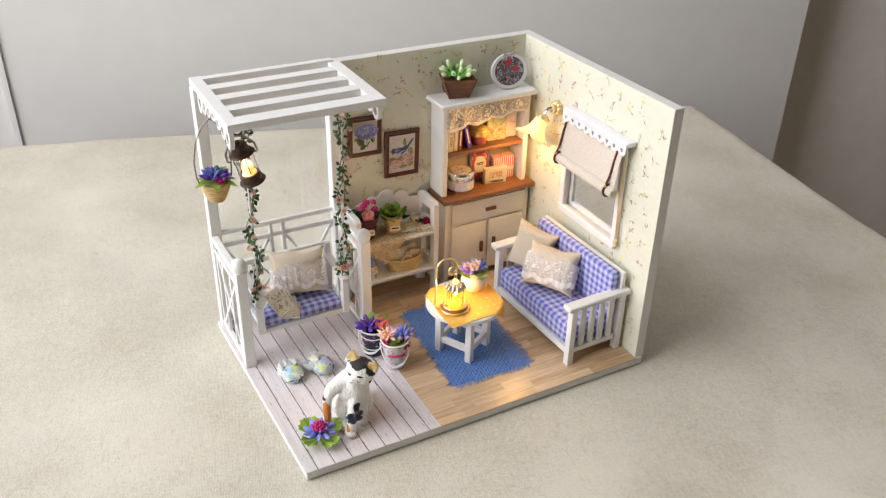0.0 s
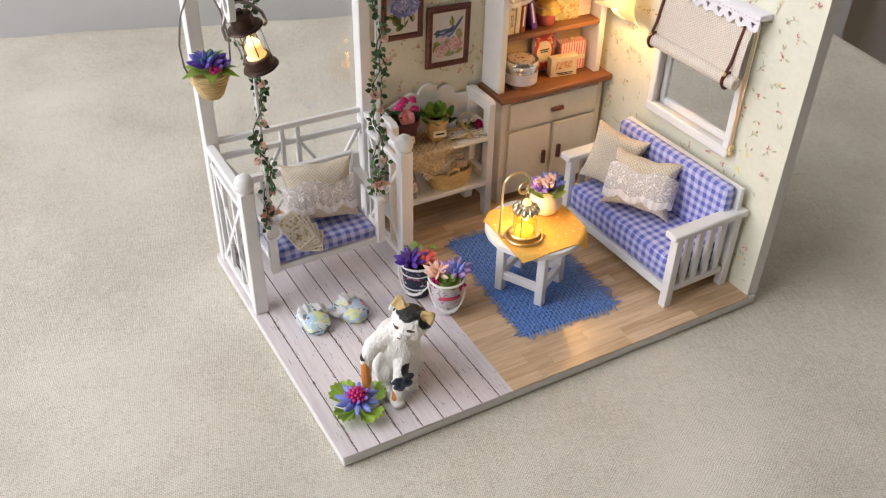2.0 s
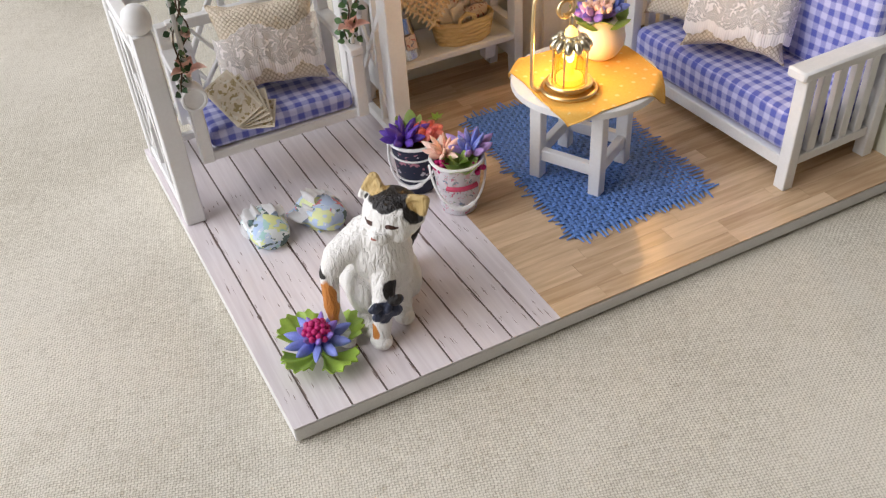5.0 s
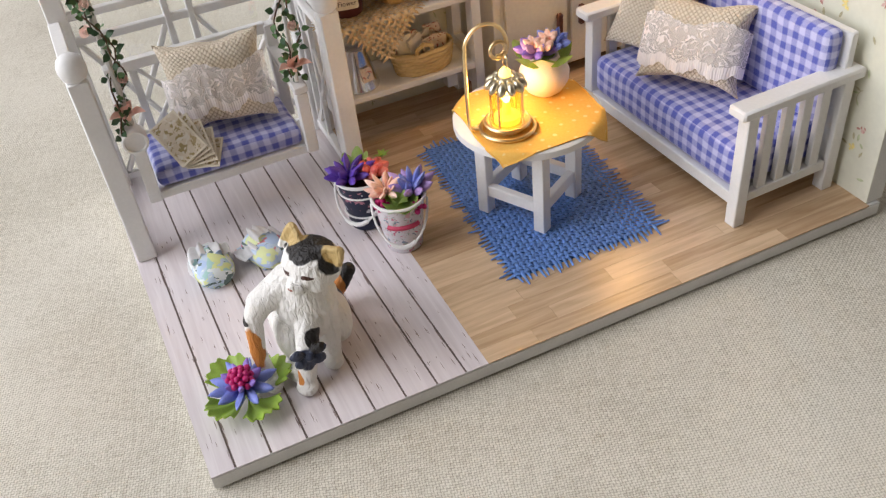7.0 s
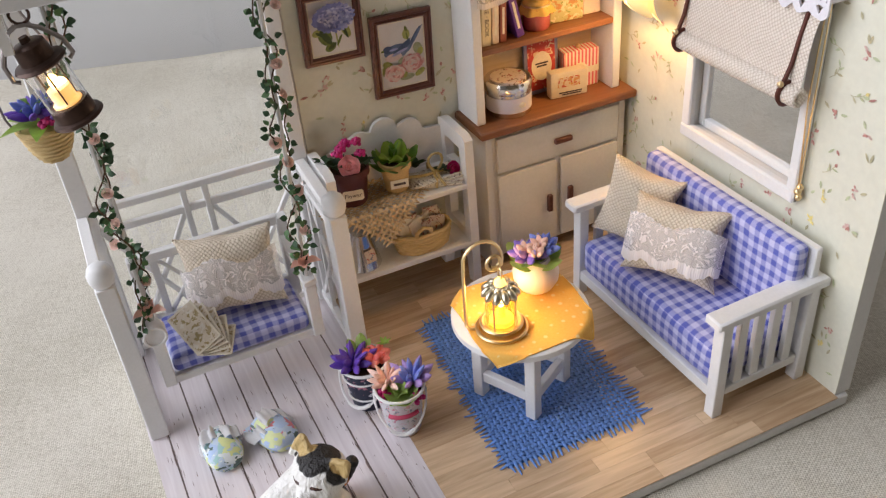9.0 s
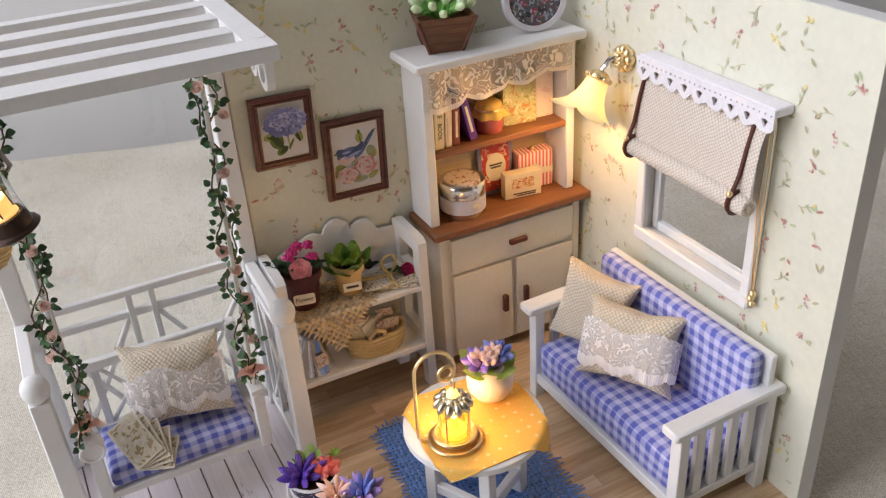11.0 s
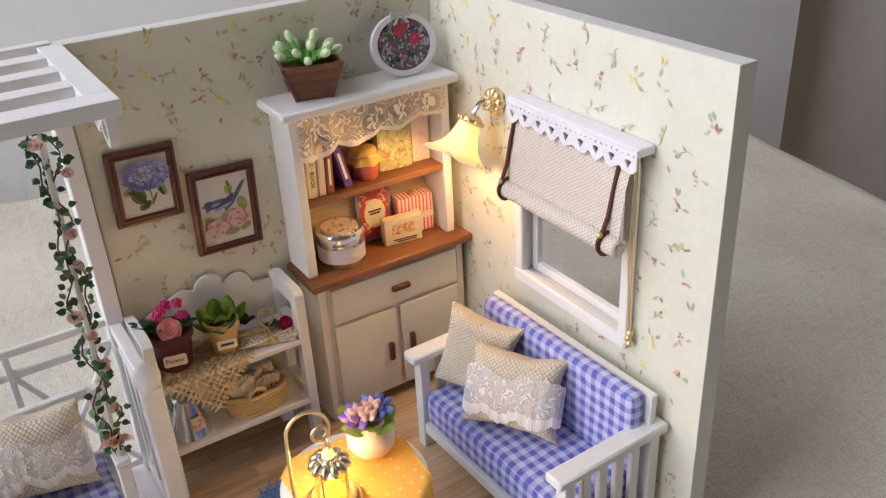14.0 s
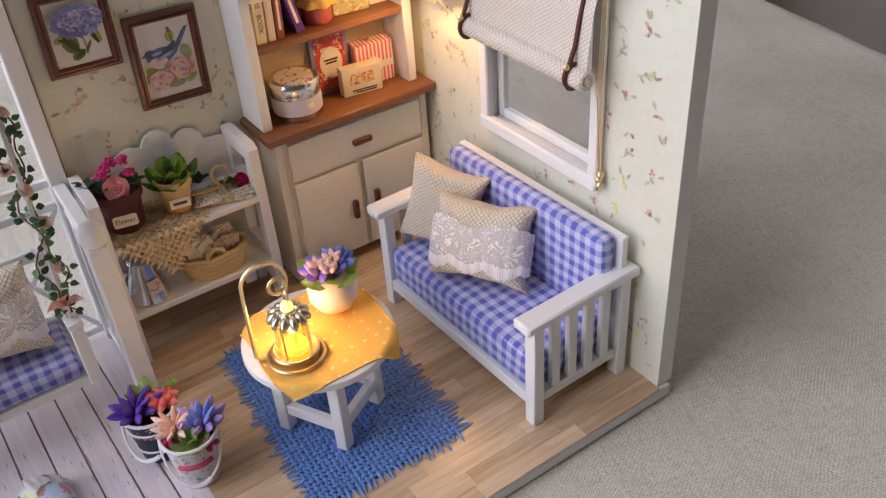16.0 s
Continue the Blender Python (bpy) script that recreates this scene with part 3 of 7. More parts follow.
def flat_leaf(bm, c, ang, length, width, mat, m):
    length, width = length * 1.2, width * 1.06
    d, s = Vector((math.cos(ang), math.sin(ang))), Vector((-math.sin(ang), math.cos(ang)))
    prof = ((0, 0), (0.25, 0.75), (0.55, 1.0), (0.8, 0.6), (1, 0))
    up = [c + d * length * k + s * width / 2 * w for k, w in prof]
    dn = [c + d * length * k - s * width / 2 * w for k, w in prof[1:-1]][::-1]
    LIFT[0] = (LIFT[0] + 0.0011) % 0.0099
    f = bm.faces.new([bm.verts.new(m @ Vector((p.x, p.y, LIFT[0]))) for p in up + dn])
    f.material_index = mat


def sprigs(u0, u1, v0, v1, m, seed, keep):
    """Small printed flower sprigs strewn over a flat patch."""
    rnd = random.Random(seed)
    bm = bmesh.new()
    step = 0.84
    nu, nv = int((u1 - u0) / step), int((v1 - v0) / step)
    for i in range(nu):
        for j in range(nv):
            c = Vector((u0 + (i + 0.5 + rnd.uniform(-0.34, 0.34) + 0.5 * (j % 2) - 0.25) * (u1 - u0) / nu, v0 + (j + 0.5 + rnd.uniform(-0.34, 0.34)) * (v1 - v0) / nv))
            kind = rnd.random()
            a = rnd.uniform(0, 6.28)
            if not (u0 + 0.3 < c.x < u1 - 0.3 and v0 + 0.3 < c.y < v1 - 0.3) or not keep(c):
                continue
            if kind < 0.34:      # a flower with leaves
                big = rnd.random() < 0.5
                mats = ((2, 4) if rnd.random() < 0.66 else (3, 3))
                for k in range(7):
                    b = a + k * 1.047 + rnd.uniform(-0.4, 0.4)
                    o = Vector((math.cos(a), math.sin(a) * 1.6)) * rnd.uniform(-0.1, 0.1)
                    flat_leaf(bm, c + o, b, rnd.uniform(0.06, 0.12) + 0.03 * big, rnd.uniform(0.05, 0.09), mats[rnd.random() < 0.5], m)
                for k in range(rnd.choice((1, 2, 2, 3))):
                    b = rnd.uniform(0, 6.28)
                    flat_leaf(bm, c + Vector((math.cos(b), math.sin(b))) * 0.19, b + rnd.uniform(-0.5, 0.5), 0.2, 0.085, rnd.choice((0, 1)), m)
            elif kind < 0.66:    # a bent stalk with leaves
                p = c.copy()
                for k in range(5):
                    q = p + Vector((math.cos(a), math.sin(a))) * 0.1
                    flat_leaf(bm, p, a, 0.12, 0.022, 1, m)
                    if k % 2 or rnd.random() < 0.4:
                        flat_leaf(bm, q, a + rnd.choice((-1, 1)) * rnd.uniform(0.5, 1.1), 0.17, 0.065, rnd.choice((0, 0, 1)), m)
                    a += rnd.uniform(-0.1, 0.65)
                    p = q
                if rnd.random() < 0.4:
                    flat_leaf(bm, p, a, 0.12, 0.09, rnd.choice((2, 3, 4)), m)
            else:                # loose leaves
                for k in range(rnd.choice((1, 1, 2))):
                    b = a + k * rnd.uniform(0.6, 2.5)
                    flat_leaf(bm, c + Vector((math.cos(b), math.sin(b))) * 0.05, b, rnd.uniform(0.14, 0.25), rnd.uniform(0.05, 0.09), rnd.choice((0, 0, 1, 1, 2)), m)
    return bm


bm = sprigs(7.15, SIDE - 0.05, 0.0, HIGH, axes((0, BACK - 0.045, 0), (1, 0, 0), (0, 0, 1)), 3, lambda c: True)
tagged(part("wallpaper_print", bm, SPRIG, back_paper, "printed rose and leaf sprigs", smooth=0), kind="stuff")
bm = sprigs(-BACK, -0.15, 0.0, HIGH, axes((SIDE - 0.045, 0, 0), (0, -1, 0), (0, 0, 1)), 8, lambda c: not (WY0 - 0.3 < -c.x < WY1 + 0.3 and WZ0 - 0.3 < c.y < WZ1 + 0.3))
tagged(part("wallpaper_print", bm, SPRIG, side_paper, "printed rose and leaf sprigs", smooth=0), kind="stuff")

# ---- pergola porch ----
pergola = thing("pergola", (3.6, 10.0, 0.0), "white wooden porch pergola with slatted roof and fretwork brackets", "pergola")
part("post", box(-0.2, 0.34, 12.45, 13.05, 0, 13.7, 0.04), WHITE, pergola)
part("post", box(6.52, 7.02, 12.3, 12.95, 0, 13.7, 0.04), WHITE, pergola)
TOP = HIGH + 0.05
PX0, PX1, PY0, PY1 = -0.12, 7.28, 6.8, 13.25
part("roof_beam", box(PX0, PX1, PY0, PY0 + 0.8, 13.7, TOP, 0.015), WHITE, pergola)
part("roof_beam", box(PX0, PX0 + 0.55, PY0 + 0.801, PY1, 13.7, TOP, 0.015), WHITE, pergola)
part("roof_beam", box(PX1 - 0.6, PX1, PY0 + 0.801, BACK - 0.03, 13.7, TOP, 0.015), WHITE, pergola)
part("roof_beam", box(PX0 + 0.551, 7.07, PY1 - 0.45, PY1 - 0.05, 13.7, TOP - 0.005, 0.015), WHITE, pergola)
for k in range(3):
    y = PY0 + 0.8 + 0.82 + k * 1.44
    part("roof_slat", box(PX0 + 0.551, PX1 - 0.601, y, y + 0.62, 13.72, TOP - 0.004, 0.015), WHITE, pergola)


def bracket_outline(length, depth, lobes):
    """Scalloped fretwork, deepest at its ends."""
    pts = [(0, 0), (length, 0)]
    n = lobes * 8
    for i in range(n + 1):
        k = 1 - i / n
        arch = depth * (0.5 + 0.5 * abs(2 * k - 1) ** 1.3)
        pts.append((k * length, -arch + 0.42 * (1 - abs(math.sin(k * math.pi * lobes)) ** 0.5)))
    return pts


L = PY1 - 0.95 - (PY0 + 0.2)
holes = []
for k in range(7):
    u = (k + 0.5) * L / 7
    deep = abs(2 * u / L - 1)
    holes.append(ring(u, -0.30 - 0.26 * deep, 0.2, 14, 0.15 + 0.14 * deep))
for x, deep_ in ((PX0 + 0.1, 1.1), (PX1 - 0.35, 0.9)):
    scaled = [[(u_, v_ * deep_ / 1.1) for u_, v_ in h_] for h_ in holes]
    part("fretwork_bracket", plate(bracket_outline(L, deep_, 7), scaled, 0.2, axes((x, PY0 + 0.2, 13.71), (0, 1, 0), (0, 0, 1))), WHITE, pergola)

# clear sheet between the back posts
pane = part("acrylic_sheet", box(0.3, 6.52, 12.9, 12.96, 0.02, 13.54, 0.0), ACRYLIC, pergola, "clear acrylic sheet", smooth=0)
pane.visible_shadow = False


def rail(p0, p1, name, label, post_at=None):
    """A porch railing: rails, bars and a crossed panel between p0 and p1 (x, y), with a ball-topped front post."""
    t = thing(name, ((p0[0] + p1[0]) / 2, (p0[1] + p1[1]) / 2, 0), label, "railing", group="porch railings")
    a, b = Vector((*p0, 0)), Vector((*p1, 0))
    d = b - a

    def at(k, z):
        v = a + d * k
        return (v.x, v.y, z)

    part("top_rail", beam(at(0, 5.6), at(1, 5.6), 0.34, 0.3), WHITE, t)
    part("middle_rail", beam(at(0, 4.85), at(1, 4.85), 0.22, 0.2), WHITE, t)
    part("bottom_rail", beam(at(0, 0.32), at(1, 0.32), 0.24, 0.3), WHITE, t)
    for k in (0.05, 0.32, 0.68, 0.95):
        part("bar", beam(at(k, 0.45), at(k, 4.78), 0.16, 0.16, 0.02), WHITE, t)
    part("short_bar", beam(at(0.05, 4.92), at(0.05, 5.48), 0.16, 0.16, 0.02), WHITE, t)
    part("short_bar", beam(at(0.95, 4.92), at(0.95, 5.48), 0.16, 0.16, 0.02), WHITE, t)
    part("cross_bar", beam(at(0.06, 0.5), at(0.94, 4.7), 0.1, 0.18, 0.02), WHITE, t)
    part("cross_bar", beam(at(0.94, 0.5), at(0.06, 4.7), 0.12, 0.18, 0.02), WHITE, t)
    if post_at:
        x, y = post_at
        part("front_post", box(x - 0.27, x + 0.27, y - 0.27, y + 0.27, 0, 5.72, 0.04), WHITE, t)
        part("ball_knob", lathe([(0.0, -0.05), (0.2, 0.0), (0.31, 0.1), (0.36, 0.28), (0.36, 0.42), (0.3, 0.6), (0.16, 0.71), (0, 0.74)], (x, y, 5.68)), WHITE, t, "rounded white knob")
    return t


rail((-0.0, 8.9), (-0.05, 12.45), "porch_railing", "white porch railing with crossed bars and ball-topped post", (0.12, 8.62))
rail((6.72, 8.9), (6.74, 12.3), "porch_railing", "white porch railing with crossed bars beside the shelf", (6.68, 8.62))

back_rail = thing("porch_railing", (3.4, 12.6, 0), "white low back railing of the porch with short bars", "railing", group="porch railings")
for z in (5.75, 5.0, 0.35):
    part("rail", beam((0.3, 12.6, z), (6.52, 12.6, z), 0.2, 0.24), WHITE, back_rail)
for x in (2.98, 3.66):
    part("upright", beam((x, 12.6, 0.45), (x, 12.6, 5.7), 0.2, 0.24), WHITE, back_rail)
for x0, x1 in ((0.4, 2.9), (3.74, 6.45)):
    part("cross_bar", beam((x0, 12.6, 0.5), (x1, 12.6, 4.9), 0.16, 0.18, up=(0, 1, 0)), WHITE, back_rail)
    part("cross_bar", beam((x1, 12.6, 0.5), (x0, 12.6, 4.9), 0.14, 0.2, up=(0, 1, 0)), WHITE, back_rail)

# ---- sofa ----
sofa = thing("sofa", (16.4, 4.75, 0.0), "white slatted wooden sofa with blue gingham cushions against the wall", "sofa", rz=1.6)


def sp(name, bm, mat, label=""):
    return part(name, bm, mat, sofa, label, local=True)


SX0, SX1, SY = -1.72, 1.75, 3.6   # front, back, half length
for sy in (-1, 1):
    y = sy * SY
    yo, yi = y + sy * 0.03, y - sy * 0.36
    lo, hi = min(yo, yi), max(yo, yi)
    sp("front_leg", box(SX0, SX0 + 0.36, lo, hi, 0, 3.5), WHITE)
    sp("back_leg", box(SX1 - 0.36, SX1, lo, hi, 0, 3.5), WHITE)
    sp("armrest", box(SX0 - 0.3, SX1 + 0.18, lo - 0.14, hi + 0.1, 3.48, 3.78, 0.06), WHITE)
    sp("side_rail", box(SX0 + 0.4, SX1 - 0.4, lo + 0.06, hi - 0.06, 0.72, 1.02), WHITE)
    for k in range(4):
        x = SX0 + 0.72 + k * 0.60
        sp("arm_slat", box(x, x + 0.3, lo + 0.1, hi - 0.1, 1.0, 3.5, 0.02), WHITE)
sp("front_rail", box(SX0 + 0.05, SX0 + 0.35, -SY + 0.3, SY - 0.3, 0.6, 0.98), WHITE)
sp("seat_board", box(SX0 + 0.3, SX1 - 0.1, -SY + 0.3, SY - 0.3, 0.8, 1.0), WHITE)
sp("back_board", box(SX1 - 0.34, SX1 - 0.08, -SY + 0.1, SY - 0.1, 0.9, 4.75, 0.04), WHITE)
sp("seat_cushion", cushion_block(SX0 + 0.1, SX1 - 0.4, -SY + 0.32, SY - 0.32, 1.0, 2.25, 0.28), CHECK, "blue and white gingham seat cushion")
sp("back_cushion", cushion_block(SX1 - 0.92, SX1 - 0.35, -SY + 0.25, SY - 0.25, 2.2, 4.85, 0.22), CHECK, "blue and white gingham back cushion")


def pleated(name, colour):
    """A gathered lace border: close upright ridges, a little see-through between. UV in cm."""
    m, t, b, uv, u, v = blank(name, 0.85)
    n = node(t, "ShaderNodeTexNoise", uv, Scale=5.0, Detail=2.0)
    w = math_node(t, "SINE", math_node(t, "ADD", math_node(t, "MULTIPLY", u, 95.0), math_node(t, "MULTIPLY", n.outputs["Fac"], 7.0)))
    b.inputs["Base Color"].default_value = (*colour, 1)
    t.links.new(math_node(t, "ADD", math_node(t, "MULTIPLY", w, 0.03), 0.93, clamp=True), b.inputs["Alpha"])
    add_bump(t, w, b, 0.3, 0.0002)
    return m


HEM = pleated("lace_hem_white", (0.96, 0.91, 0.90))


def lace_band(w, h, thick, z0, z1, n=72, wave=0.1, m=None, off=0.09, seed=0, lobes=3.0):
    """A strip of lace across a cushion's front (x-z), ruffled, with a scalloped lower edge and hem."""
    own = bmesh.new()
    cols = []
    for i in range(n + 1):
        a = 2 * i / n - 1
        x = a * w / 2 * 0.93
        col = []
        for j in range(10):
            k = j / 9
            zb = z0 - wave * abs(math.sin((a * lobes / 2 + seed * 0.13) * math.pi)) - 0.025 * math.sin(a * 42)
            zt = z1 + wave * 0.5 * math.sin(a * 5 + seed) - 0.02 * math.sin(a * 33)
            z = zb + (zt - zb) * k
            b = 2 * z / h
            f = max(0.0, (1 - min(1, abs(a)) ** 3) * (1 - min(1, abs(b)) ** 3)) ** 0.5
            y = -(thick / 2 * f * 1.05 + off + 0.022 * math.sin(a * 30 + 2 * k + seed) * (1 - k) ** 1.5 + 0.03 * noise.noise(Vector((a * 6, b * 6, seed))))
            col.append(own.verts.new((x, y, z)))
        cols.append(col)
    for c0, c1 in zip(cols, cols[1:]):
        for j in range(9):
            f = own.faces.new((c0[j], c1[j], c1[j + 1], c0[j + 1]))
            f.material_index = 1 if j < 2 else 0
    return own


def throw_pillow(name, at, w, h, thick, rx, ry, rz, label, bands=(), seed=0, group="", pinch=0.13):
    """A stuffed square; rx tips it back, rz turns its face."""
    t = thing(name, at, label, "pillow", group=group)
    t.matrix_world = Matrix.Translation(Vector(at) * CM) @ pose(0, 0, 0, 0, 0, rz) @ pose(0, 0, 0, rx, 0, 0) @ pose(0, 0, 0, 0, ry, 0)
    part("cover", pillow(w, h, thick, seed=seed, pinch=pinch), BURLAP, t, "cream burlap cover", local=True)
    for z0, z1, wave in bands:
        part("lace_trim", lace_band(w, h, thick, z0, z1, wave=wave, seed=seed), [LACE, HEM], t, "white lace ruffle", local=True, smooth=60)
    return t


throw_pillow("pillow", (16.2, 7.05, 3.62), 2.75, 3.0, 1.1, -16, 10, -59, "plain cream burlap pillow on the gingham sofa", seed=2, group="sofa pillows", pinch=0.26)
throw_pillow("pillow", (16.1, 4.95, 3.55), 3.3, 2.75, 1.3, -26, 0, -58.4, "cream burlap pillow with white lace on the gingham sofa", ((-0.68, 0.55, 0.22),), seed=5, group="sofa pillows", pinch=0.26)

# ---- round table and rug ----
TC = Vector((10.62, 4.85, 0))
round_table = thing("round_table", (TC.x, TC.y, 0.08), "small white round wooden table on the blue rug", "table")
part("tabletop", lathe([(1.94, 2.9), (2.0, 2.94), (2.0, 3.12), (1.94, 3.16)], TC, 40), WHITE, round_table)
legs = [Vector((10.34, 3.66, 0)), Vector((9.45, 5.3, 0)), Vector((11.0, 6.2, 0)), Vector((11.9, 4.6, 0))]
for p in legs:
    part("leg", beam((p.x, p.y, 0.08), (p.x, p.y, 2.92), 0.36, 0.36, 0.03, up=(legs[1] - legs[0])), WHITE, round_table)
for a, b in zip(legs, legs[1:] + legs[:1]):
    part("stretcher", beam((a.x, a.y, 0.85), (b.x, b.y, 0.85), 0.24, 0.36), WHITE, round_table)

# cloth: a square laid askew, its corners hanging over the round edge
bm = bmesh.new()
n = 36
grid = []
for j in range(n + 1):
    row = []
    for i in range(n + 1):
        a, b = (2 * i / n - 1) * 1.74, (2 * j / n - 1) * 1.74
        ca, sa = math.cos(radians(-3)), math.sin(radians(-3))
        x, y = a * ca - b * sa + 0.06 + 0.03 * math.sin(b * 3.1), a * sa + b * ca - 0.1 + 0.03 * math.sin(a * 2.7)
        r = math.hypot(x, y)
        z = 3.19
        if r > 2.0:
            k = r - 2.0
            x, y = x / r * (2.03 + 0.25 * k), y / r * (2.03 + 0.25 * k)
            z -= 0.9 * k + 0.02 + 0.06 * math.sin(11 * math.atan2(y, x)) * min(1, k * 3)
        z += 0.015 * noise.noise(Vector((a * 2, b * 2, 0)))
        row.append(bm.verts.new((TC.x + x, TC.y + y, z)))
    grid.append(row)
for r0, r1 in zip(grid, grid[1:]):
    for i in range(n):
        bm.faces.new((r0[i], r0[i + 1], r1[i + 1], r1[i]))


def dotted(name):
    m, t, b, uv, u, v = blank(name, 0.8)
    k = 0.37
    vor = node(t, "ShaderNodeTexVoronoi", uv, Scale=1 / k, Randomness=0.2)
    f = math_node(t, "MULTIPLY", math_node(t, "SUBTRACT", 0.20, vor.outputs["Distance"]), 14.0, clamp=True)
    grain = node(t, "ShaderNodeTexNoise", uv, Scale=14.0, Detail=3.0)
    base_ = mix_colour(t, grain.outputs["Fac"], (0.84, 0.44, 0.07), (0.90, 0.57, 0.15))
    t.links.new(mix_colour(t, f, base_, (0.90, 0.69, 0.33)), b.inputs["Base Color"])
    add_bump(t, grain.outputs["Fac"], b, 0.3, 0.0001)
    return m


rim_line = [r_.co.copy() for r_ in grid[0]] + [row[-1].co.copy() for row in grid[1:]] + [r_.co.copy() for r_ in grid[-1][-2::-1]] + [row[0].co.copy() for row in grid[-2:0:-1]]
HONEY = dotted("dotted_yellow")
small_cloth = solo("table_cover", bm, HONEY, "yellow-orange cloth with pale dots on the round table", "tablecloth", (TC.x, TC.y, 3.17), smooth=50)
part("hem", tube(rim_line, 0.022, 5, closed=True), HONEY, small_cloth, "rolled cloth hem", smooth=80)

# ---- cabinet with hutch ----
cabinet = thing("cabinet", (15.5, 11.7, 0), "ivory cabinet with brown wooden worktop, drawer and doors", "cabinet")
CX0, CX1, CY0, CY1 = 12.72, 18.3, 10.92, BACK - 0.06
bm = box(CX0, CX0 + 0.28, CY0, CY1, 0, 5.46)
part("side_panel", bm, IVORY, cabinet)
part("side_panel", box(CX1 - 0.28, CX1, CY0, CY1, 0, 5.46), IVORY, cabinet)
part("body", box(CX0 + 0.28, CX1 - 0.28, CY0 + 0.06, CY1, 0.35, 5.45), IVORY, cabinet)
part("worktop", box(12.4, 18.48, 10.5, BACK - 0.04, 5.47, 5.75, 0.05), BROWN, cabinet, "brown wooden worktop")


def handle(x0, x1, z0, z1, parent):
    part("handle", box(x0, x1, CY0 - 0.27, CY0 - 0.1, z0, z1, 0.04), DARKWOOD, parent, "small brown wooden handle")


def front_panel(name, x0, x1, z0, z1):
    """A door or drawer front with a slightly raised rim edge."""
    ob = part(name, box(x0, x1, CY0 - 0.12, CY0 + 0.05, z0, z1, 0.06, seg=2), IVORY, cabinet)
    return ob


drawer = front_panel("drawer", 13.12, 17.95, 3.9, 5.2)
handle(15.3, 16.0, 4.42, 4.62, drawer)
door = front_panel("door", 13.12, 15.42, 0.5, 3.75)
handle(15.0, 15.2, 1.75, 2.45, door)
door = front_panel("door", 15.62, 17.95, 0.5, 3.75)
handle(15.85, 16.05, 1.85, 2.55, door)

hutch = thing("hutch", (15.3, 11.8, 5.75), "white open hutch shelf with lace valance on the cabinet", "shelf")
HX0, HX1, HY0 = 12.55, 18.1, 11.05
part("side_panel", box(HX0, HX0 + 0.32, HY0, BACK - 0.06, 5.76, 11.15), WHITE, hutch)
part("side_panel", box(HX1 - 0.32, HX1, HY0, BACK - 0.06, 5.76, 11.15), WHITE, hutch)
part("back_panel", box(HX0 + 0.32, HX1 - 0.32, BACK - 0.22, BACK - 0.08, 5.76, 11.15), wood("pale_wood", (0.66, 0.52, 0.33), (0.52, 0.38, 0.22), 0.55, False), hutch, "pale wooden back panel")
part("shelf_board", box(HX0 + 0.32, HX1 - 0.32, HY0 + 0.02, BACK - 0.2, 8.12, 8.34), BROWN, hutch, "brown wooden shelf board")
part("cornice", box(12.22, 18.25, 10.62, BACK - 0.05, 11.15, 11.43, 0.06), WHITE, hutch)

# lace valance
bm = bmesh.new()
cols = []
n = 90
for i in range(n + 1):
    k = i / n
    x = HX0 + 0.2 + k * (HX1 - HX0 - 0.4)
    low = 9.62 + 0.55 * k - 0.26 * abs(math.sin((k * 3.55 + 0.1) * math.pi)) ** 0.7 + 0.25
    y = HY0 - 0.06 - 0.05 * math.sin(k * 40)
    cols.append([bm.verts.new((x, y, low + (11.12 - low) * j / 8)) for j in range(9)])
for c0, c1 in zip(cols, cols[1:]):
    for j in range(8):
        f = bm.faces.new((c0[j], c1[j], c1[j + 1], c0[j + 1]))
        f.material_index = 1 if j == 0 else 0
valance = part("lace_valance", bm, [LACE_CREAM, pleated("lace_hem", (0.86, 0.78, 0.70))], hutch, "cream scalloped lace valance", smooth=60)

# ---- two-tier shelf ----
shelf = thing("plant_shelf", (9.5, 11.4, 0), "white two-tier wooden shelf with scalloped back", "shelf")
for x in (7.02, 11.74):
    o = [(10.38, 0), (10.78, 0), (10.86, 0.9), (12.0, 0.9), (12.1, 0), (12.5, 0), (12.5, 5.75), (12.2, 5.85), (10.62, 5.85), (10.42, 5.7)]
    hole1 = [(10.85, 2.15), (12.0, 2.15), (12.0, 3.75), (10.85, 3.75)]
    hole2 = [(10.9, 4.5), (12.0, 4.5), (12.0, 5.3), (10.9, 5.3)]
    part("side_panel", plate(o, [hole1, hole2], 0.3, axes((x, 0, 0), (0, 1, 0), (0, 0, 1))), WHITE, shelf)
part("shelf_board", box(7.3, 11.76, 10.42, 12.5, 3.95, 4.15), WHITE, shelf)
part("shelf_board", box(7.3, 11.76, 10.42, 12.5, 1.6, 1.82), WHITE, shelf)
part("foot_block", box(10.9, 11.3, 10.9, 11.3, 0.9, 1.6), WHITE, shelf)
out = [(7.32, 4.15), (11.74, 4.15)]
for k in range(61):
    x = 11.74 - k / 60 * 4.42
    z = 5.5 + 0.1 * (11.74 - x) if x > 10.6 else (5.95 if x > 8.6 else 5.3 + 0.65 * max(0.0, (x - 7.3) / 1.3) ** 0.8)
    for cx, cz, r in ((8.85, 5.62, 0.42), (9.72, 5.82, 0.5), (10.62, 5.6, 0.46)):
        if abs(x - cx) < r:
            z = max(z - 0.12 * (abs(x - cx) > r - 0.05), cz + math.sqrt(r * r - (x - cx) ** 2))
    out.append((x, z))
part("scalloped_back", plate(out, [], 0.14, axes((0, 12.46, 0), (1, 0, 0), (0, 0, 1))), WHITE, shelf)

